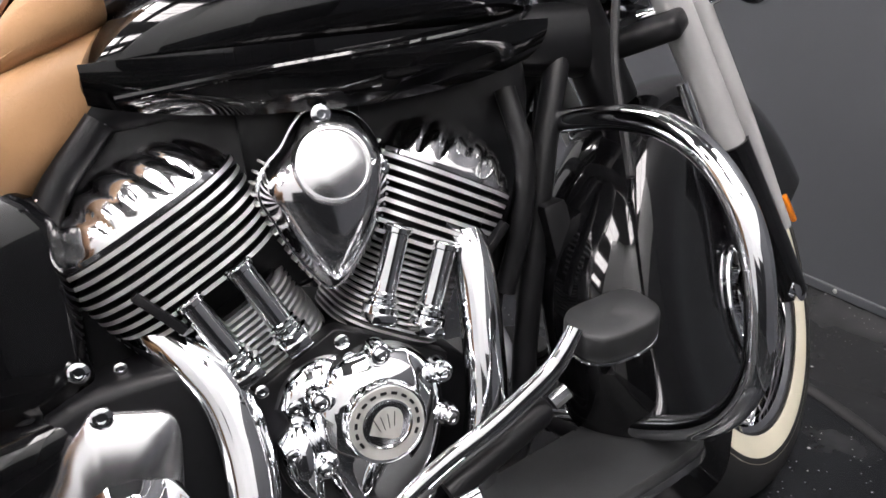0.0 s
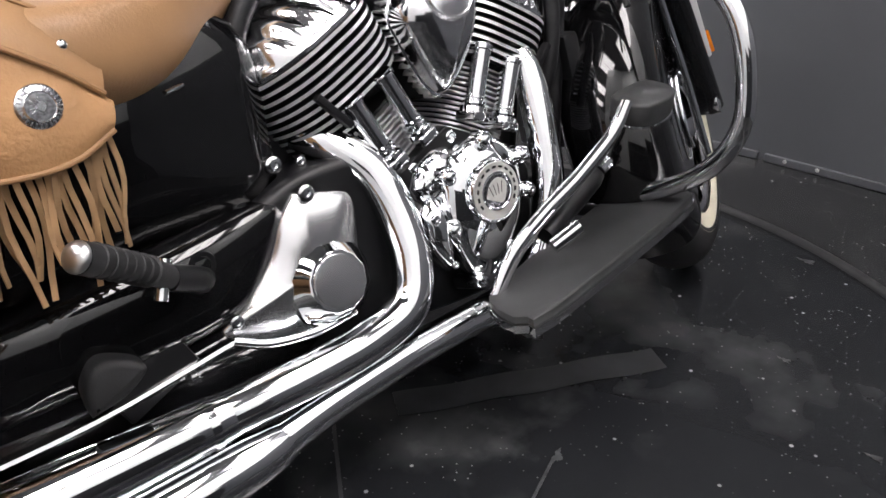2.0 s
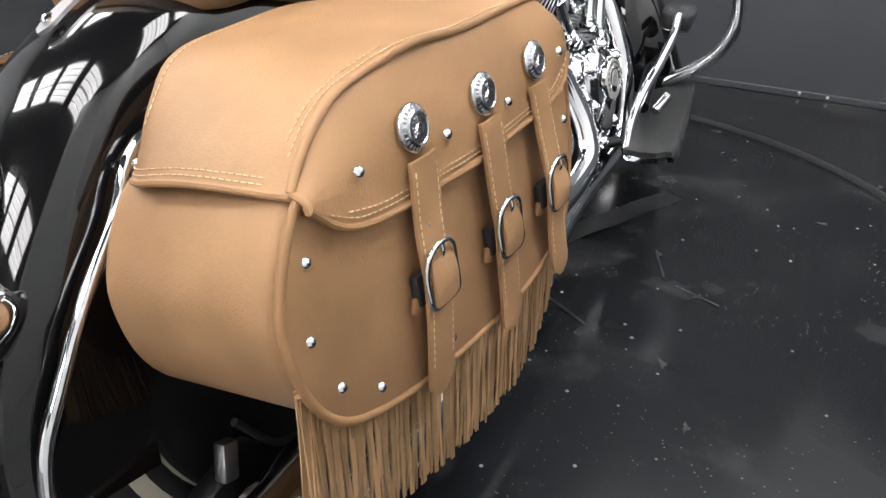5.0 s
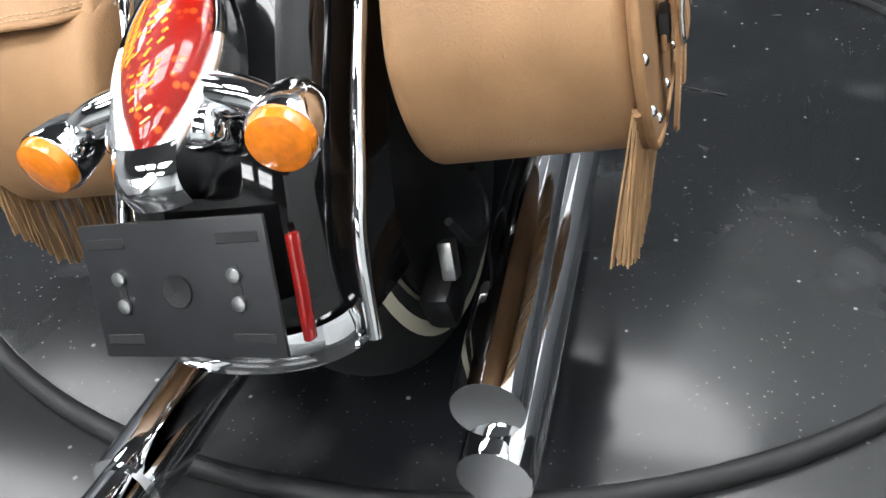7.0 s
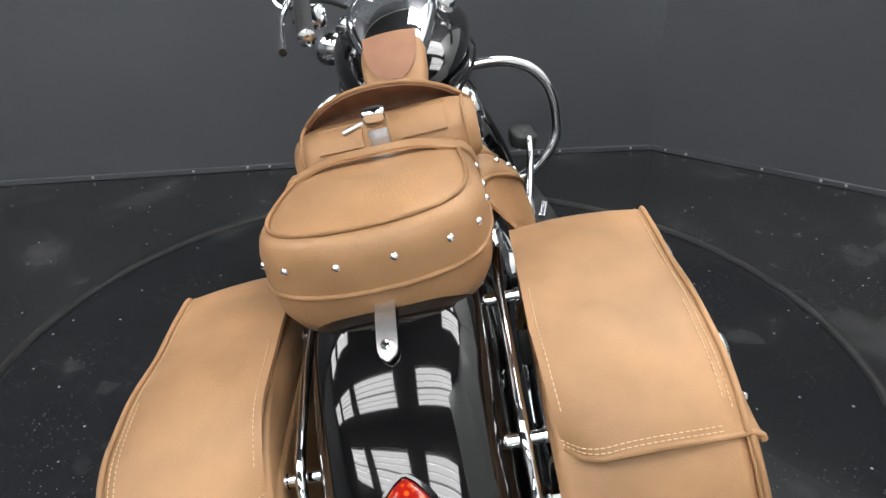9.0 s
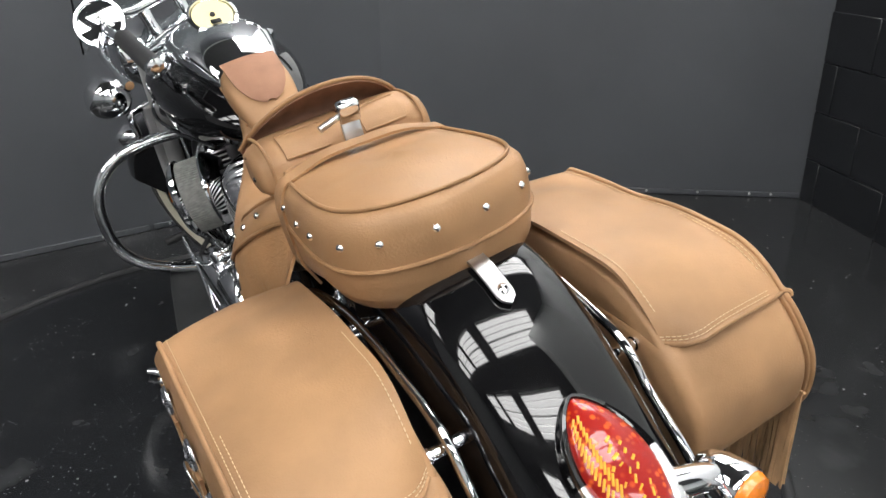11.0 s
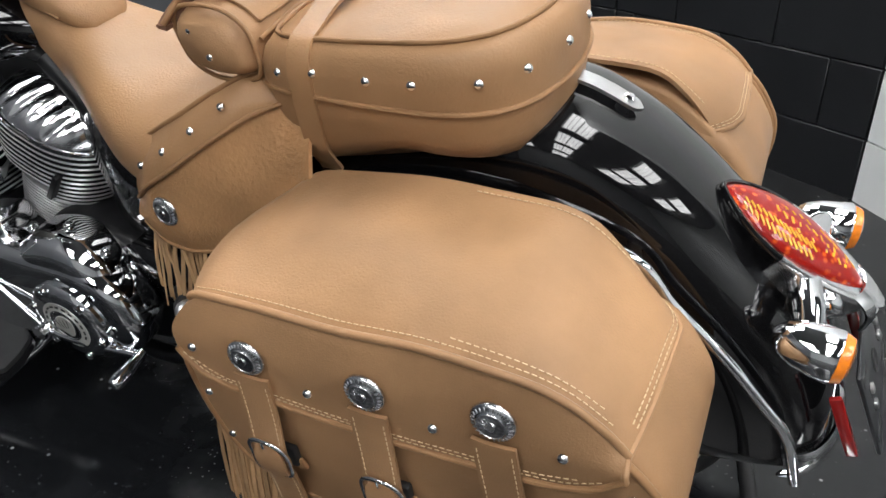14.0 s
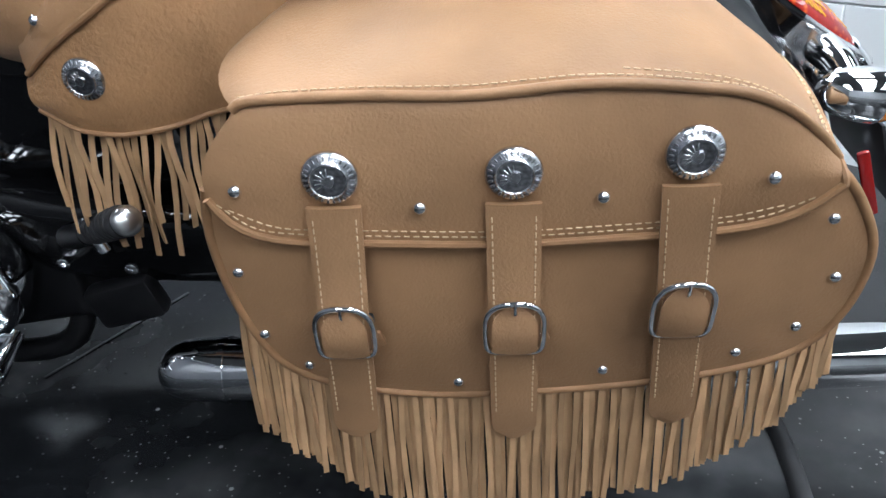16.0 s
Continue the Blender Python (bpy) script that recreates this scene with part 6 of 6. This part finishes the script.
part("flap_edge", mesh_of(*tube([r[-1] for r in flap_rows], 0.0036, 8), EDGE), flap)
part("clasp", mesh_of(*moved(block((0.022, 0.036, 0.034), 0.007, 3), pose(0.362, 0.0, 0.836, 0, -12, 0)), CHROME), roll, "chrome clasp")
part("clasp_strap", mesh_of(*moved(block((0.006, 0.030, 0.055), 0.002), pose(0.360, 0.0, 0.798, 0, 8, 0)), STEEL), roll)
part("clasp_pin", mesh_of(*tube([(0.362, 0.016, 0.832), (0.357, 0.050, 0.824)], 0.005, 10), STEEL), roll)
for y in (-0.141, 0.141):
    stud((0.450, y, 0.790), (0.0, math.copysign(0.9, y), 0.3), roll)
    stud((0.430, y * 1.01, 0.760), (-0.2, math.copysign(0.9, y), 0), roll)

# pouch on the tank
pouch_rows = []
for x, w, low, high in ((0.735, 0.030, 0.715, 0.735), (0.752, 0.050, 0.722, 0.762), (0.780, 0.061, 0.735, 0.796), (0.815, 0.066, 0.750, 0.826), (0.855, 0.065, 0.768, 0.845), (0.870, 0.052, 0.780, 0.842)):
    pouch_rows.append([c for p in ring_of(w, low, high, 3.0, 28, x) for c in p])
pouch = part("tank_pouch", mesh_of(*loft(spline(pouch_rows, 18).reshape(18, 28, 3)), LEATHER, angle=60), bike, "tan leather tank pouch with brown flap")
pf = []
for u in np.linspace(0, 1, 14):
    w = 0.056 * math.sqrt(max(0.02, 1 - max(0, (u - 0.42) / 0.59) ** 2.2))
    pf.append([(0.858 - 0.098 * u, y * w * (1 - 0.08 * u), 0.855 - 0.024 * u - 0.046 * u * u - 0.005 * y * y) for y in np.linspace(-1, 1, 11)])
part("pouch_flap", mesh_of(*thick(pf, -0.004), FLAP, angle=60), pouch, "brown flap")
part("tank_strap", mesh_of(*thick([[(0.875 - 0.105 * u, y * (0.064 - 0.006 * u), 0.822 - 0.058 * u - 0.02 * abs(y) ** 2) for y in np.linspace(-1, 1, 9)] for u in np.linspace(0, 1, 12)], 0.005), LEATHER, angle=60), pouch)


# ---- saddlebags ----
BODY = [(0.370, 0.552), (0.376, 0.503), (0.368, 0.430), (0.343, 0.368), (0.295, 0.337), (0.212, 0.321), (0.112, 0.323), (0.010, 0.334), (-0.066, 0.351), (-0.114, 0.374), (-0.141, 0.416), (-0.147, 0.474), (-0.130, 0.518), (-0.100, 0.556),
        (-0.06, 0.572), (0.00, 0.578), (0.10, 0.580), (0.22, 0.578), (0.32, 0.574)]
LID_IN = [(0.354, 0.610), (0.336, 0.627), (0.30, 0.642), (0.22, 0.656), (0.10, 0.660), (0.00, 0.645), (-0.05, 0.617), (-0.085, 0.583), (-0.104, 0.556)]
LID_OUT = [(0.356, 0.612), (0.338, 0.620), (0.30, 0.623), (0.22, 0.622), (0.10, 0.622), (0.00, 0.620), (-0.045, 0.608), (-0.080, 0.585), (-0.100, 0.564)]
LID_LOW = [(0.366, 0.550), (0.352, 0.527), (0.32, 0.511), (0.237, 0.505), (0.14, 0.502), (0.054, 0.506), (-0.03, 0.512), (-0.075, 0.526), (-0.102, 0.550)]
Y_IN, Y_OUT, Y_TOP = 0.156, 0.364, 0.358


def saddlebag(s, label):
    g = (lambda q: q) if s > 0 else flip_y
    bag = thing("saddlebag", label, "saddlebag", STAND, "saddlebags")
    o = spline(BODY + BODY[:1], 96)[:-1]
    part("body", mesh_of(*g(slab(o, Y_IN, Y_OUT - 0.004, 0.016, 5)), LEATHER, angle=60), bag, "tan leather bag body")
    # front panel with piping round its rim
    lower = spline(BODY[:15], 80)
    part("front_panel", mesh_of(*g(slab(o, Y_OUT - 0.006, Y_OUT + 0.002, 0.003, 2)), LEATHER, angle=60), bag)
    pipe = [(x, Y_OUT + 0.0005, z) for x, z in lower]
    part("piping", mesh_of(*g(tube(pipe, 0.0042, 10)), EDGE), bag, "rolled leather piping")
    # lid: top and front in one sheet
    n = 40
    a, b, c = spline(LID_IN, n), spline(LID_OUT, n), spline(LID_LOW, n)
    rows = []
    for i in range(n):
        row = []
        sag = 0.006 * math.sin(i / (n - 1) * math.pi)
        for v in np.linspace(0, 1, 10):
            x, z = a[i] + (b[i] - a[i]) * v
            back = max(0.0, (i - 30) / 9) ** 2
            turn = 0.034 * max(0.0, 1 - v / 0.24) ** 2 * max(0.0, (i - 26) / 13) ** 2 - 0.008 * back * (1 - v ** 4)
            fold = 0.0016 * math.sin(i * 0.5 + 3 * v) + 0.0022 * math.sin(i * 0.23 - 5 * v + 1)
            row.append((x + turn, Y_IN + 0.002 + (Y_TOP - 0.002 - Y_IN) * v + 0.010 * (1 - v) ** 2 * max(0.0, (i - 26) / 13), z + sag * math.sin(v * math.pi) + fold + 0.009 * back * (1 - v ** 3)))
        for v in np.linspace(0.05, 1, 11):
            x, z = b[i] + (c[i] - b[i]) * v
            y = Y_TOP + 0.002 + 0.0155 * math.sin(math.pi / 2 * min(1.0, v / 0.65))
            row.append((x + 0.010 * math.sin(math.pi * v) * max(0.0, 1 - i / 8), y, z))
        rows.append(row)
    for i in range(8):
        k = ((8 - i) / 8) ** 2
        for j, q in enumerate(rows[i]):
            v = j / 9 if j < 10 else 1
            f = 1 if j < 10 else 1 - (j - 9) / 11
            shift = 0.016 * math.sin(math.pi * v) - 0.019 * v ** 4 - 0.020 * max(0.0, 1 - v / 0.35) ** 2
            rows[i][j] = (q[0] + shift * k * f, q[1], q[2] - 0.010 * k * max(0.0, 1 - v / 0.4))
    gus = [(x, z - 0.020) for x, z in spline(LID_IN, 24)] + [(-0.085, 0.535), (0.0, 0.560), (0.16, 0.562), (0.33, 0.556)]
    part("gusset", mesh_of(*g(slab(np.array(gus), Y_IN + 0.004, Y_IN + 0.060, 0.006, 2)), LEATHER, angle=60), bag, "tan leather gusset under the lid")
    lid = part("lid", mesh_of(*g(thick(rows, -0.0055)), LEATHER, angle=50), bag, "tan leather lid with stitched edge")
    lip = [(r[9][0], r[9][1] + 0.0025, r[9][2] + 0.0012) for r in rows]
    part("lid_piping", mesh_of(*g(tube(lip, 0.0040, 10)), LEATHER), lid)
    part("lid_hem", mesh_of(*g(tube([(q[0], q[1], q[2] - 0.002) for q in rows[-1]], 0.0034, 8)), LEATHER), lid)
    hem = [(r[-1][0], r[-1][1] + 0.001, r[-1][2]) for r in rows]
    part("lid_hem", mesh_of(*g(tube(hem, 0.0034, 8)), EDGE), lid)
    # stitching
    stitch_me = mesh_of(*block((0.0048, 0.0012, 0.0010), 0.0003, 1), THREAD)

    def stitches(line, step=0.0072, parent=None):
        line = spline(line, max(8, int(np.linalg.norm(np.diff(np.array(line), axis=0), axis=1).sum() / step)))
        for p, q in zip(line[:-1], line[1:]):
            d = Vector(q - p)
            m = Matrix.Translation((p + q) / 2) @ d.to_track_quat("X", "Z").to_matrix().to_4x4()
            if s < 0:
                pm, qm = Vector((p[0], -p[1], p[2])), Vector((q[0], -q[1], q[2]))
                m = Matrix.Translation((pm + qm) / 2) @ (qm - pm).to_track_quat("X", "Z").to_matrix().to_4x4()
            part("stitch", stitch_me, parent or lid, m=m)

    stitches([(r[-1][0], r[-2][1] + 0.0012, r[-1][2] + 0.0075) for r in rows[1:-1]][::3])
    stitches([(r[-1][0], r[-2][1] + 0.0012, r[-1][2] + 0.0125) for r in rows[2:-2]][::3])
    def between(p, q, f, up=0.0016):
        return (p[0] + (q[0] - p[0]) * f, p[1] + (q[1] - p[1]) * f, p[2] + (q[2] - p[2]) * f + up)

    stitches([between(r[8], r[9], 0.66) for r in rows[1:-1]][::3], 0.0066)
    stitches([between(r[8], r[9], 0.34) for r in rows[24:-1]][::3], 0.0066)
    stitches([between(r[0], r[1], 0.45) for r in rows[20:-2]][::3], 0.0066)
    for f in (0.35, 0.8):
        stitches([between(rows[-1][j], rows[-2][j], f, 0.0008) for j in range(0, 9)], 0.0066)
    # straps, buckles and conchos
    SETS = ((0.271, 0.282, 0.567, 0.424, 0.276), (0.137, 0.133, 0.567, 0.426, 0.272), (0.010, -0.012, 0.580, 0.443, 0.290))
    if s < 0:
        SETS = ((0.274, 0.284, 0.563, 0.424, 0.306), (0.158, 0.152, 0.560, 0.426, 0.306), (0.036, 0.010, 0.566, 0.440, 0.322))
    for x0, x1, zc, zb, zl in SETS:
        top = zc - 0.024
        rows_s = []
        for v in np.linspace(0, 1, 30):
            z = top + (zl - top) * v
            x = x0 + (x1 - x0) * v
            w = 0.0205 if v < 0.93 else 0.0205 * math.sqrt(max(0.03, 1 - ((v - 0.93) / 0.07) ** 2))
            y = Y_OUT + 0.0165 + 0.004 * math.exp(-((z - zb) / 0.035) ** 2) - 0.007 * max(0.0, min(1.0, (zb - 0.04 - z) / 0.10))
            rows_s.append([(x + w * q, y - 0.0015 * q * q + 0.0012 * math.sin(9 * v + 40 * x0), z) for q in (1, 0.5, 0, -0.5, -1)])
        strap = part("strap", mesh_of(*g(thick(rows_s, -0.004)), LEATHER, angle=50), bag, "tan leather strap with chrome buckle")
        for q in (-0.80, 0.80):
            stitches([(r[2][0] + 0.0205 * q, r[2][1] + 0.0032, r[2][2]) for r in rows_s[1:-3]][::3], 0.0070, parent=strap)
        xb = x0 + (x1 - x0) * (zb - top) / (zl - top)
        yb = Y_OUT + 0.0265
        loop = []
        for t in np.linspace(0, 2 * math.pi, 48, endpoint=False):
            ca, sa = math.cos(t), math.sin(t)
            e = 7.0 if sa < 0 else 2.5
            px = 0.0240 * math.copysign(abs(ca) ** (2 / e), ca) * (1 - 0.04 * max(0.0, -sa))
            pz = 0.0285 * math.copysign(abs(sa) ** (2 / e), sa)
            loop.append((xb + px, yb + 0.004 * (sa > 0) * sa - 0.002, zb + pz))
        part("buckle", mesh_of(*g(tube(loop, 0.0029, 10, closed=True)), CHROME), strap, "chrome buckle")
        part("buckle_tongue", mesh_of(*g(tube([(xb, yb - 0.001, zb + 0.012), (xb, yb + 0.004, zb + 0.020), (xb, yb + 0.0035, zb + 0.030)], 0.0016, 8, 10)), CHROME), strap)
        tab_rows = []
        for v in np.linspace(0, 1, 14):
            z = zb - 0.0275 + 0.046 * v
            w = 0.0185 * (1.0 if v < 0.62 else math.sqrt(max(0.02, 1 - ((v - 0.62) / 0.385) ** 2)))
            tab_rows.append([(xb - w * q, Y_OUT + 0.0235 + 0.0045 * math.sin(math.pi * min(1.0, v * 0.9 + 0.1)) - 0.0016 * q * q, z) for q in (-1, -0.6, 0, 0.6, 1)])
        tab = part("strap_tab", mesh_of(*g(thick(tab_rows, 0.0035)), LEATHER, angle=60), strap, "rounded leather tab inside the buckle")
        part("tab_hole", mesh_of(*g(moved(dome(0.0022, 0.0010, 10, 2), axis_to((xb, Y_OUT + 0.0285, zb - 0.010), (0, 1, 0)))), THREAD), tab)
        for q in (-0.78, 0.78):
            stitches([(r[2][0] + 0.0185 * q, r[2][1] - 0.0002, r[2][2]) for r in tab_rows[1:9]], 0.0066, parent=tab)
        part("rivet", mesh_of(*g(moved(dome(0.0048, 0.003, 12, 3), axis_to((xb, Y_OUT + 0.0178, zb + 0.044), (0, 1, 0)))), STEEL), strap)
        part("clip_tail", mesh_of(*g(moved(block((0.020, 0.005, 0.016), 0.002), pose(xb - 0.020, Y_OUT + 0.008, zb - 0.026, 0, 20, 0))), EDGE), strap)
        part("hidden_clip", mesh_of(*g(moved(block((0.034, 0.010, 0.030), 0.003), pose(xb - 0.006, Y_OUT + 0.0085, zb - 0.012))), RUBBER), strap, "black clip behind the strap")
        concho((x0, s * (Y_OUT + 0.0125), zc), (0, s, 0.06), bag, 1.0, -15)
    # studs on lid and body
    for x, z in ((0.344, 0.556), (0.207, 0.538), (0.071 if s > 0 else 0.087, 0.544), (-0.050 if s > 0 else -0.042, 0.557)):
        stud((x, s * (Y_OUT + 0.0125 - (0.001 if x > 0.3 else 0)), z), (0, s, 0), lid)
    for x, z in ((0.361, 0.471), (0.352, 0.401), (0.318, 0.362), (0.184, 0.337), (0.054, 0.350), (-0.060, 0.370), (-0.105, 0.400), (-0.124, 0.454), (-0.108, 0.512)):
        stud((x, s * (Y_OUT + 0.001), z), (0, s, 0), bag)
    # fringe along the lower rim
    edge = spline(BODY[2:11], 156)
    low = np.array([(0.368, 0.300), (0.338, 0.248), (0.279, 0.190), (0.22, 0.170), (0.107, 0.174), (-0.008, 0.195), (-0.106, 0.275), (-0.140, 0.345)])[::-1]
    if s < 0:
        low[:2, 1] -= (0.085, 0.035)
    for k, (x, z) in enumerate(edge):
        end = float(np.interp(x, low[:, 0], low[:, 1])) + random.uniform(-0.006, 0.006)
        ln = max(0.05, z - end)
        base = np.array((x, s * (Y_OUT - 0.005 - 0.0026 * (k % 3)), z + 0.004))
        way = DOWN + np.array((random.uniform(-0.015, 0.015), random.uniform(-0.01, 0.01), 0))
        pts = [base + way * ln * v + np.array((0.0015 * math.sin(4 * v + 1.3 * k), 0.002 * math.sin(3 * v + 2.1 * k), 0)) for v in np.linspace(0, 1, 5)]
        tw = random.uniform(-0.5, 0.5)
        strip = [[tuple(p + 0.0027 * q * np.array((math.cos(tw * i / 4), math.sin(tw * i / 4), 0))) for q in (-1, 1)] for i, p in enumerate(pts)]
        part("fringe_strand", mesh_of(*thick(strip, 0.0016), FRINGE), bag)
    part("fringe_band", mesh_of(*g(tube([(x, Y_OUT - 0.006, z + 0.002) for x, z in edge], 0.0045, 8)), EDGE), bag)
    return bag


saddlebag(1, "tan leather saddlebag with three buckled straps, silver conchos and fringe")
saddlebag(-1, "tan leather saddlebag with three buckled straps, silver conchos and fringe")
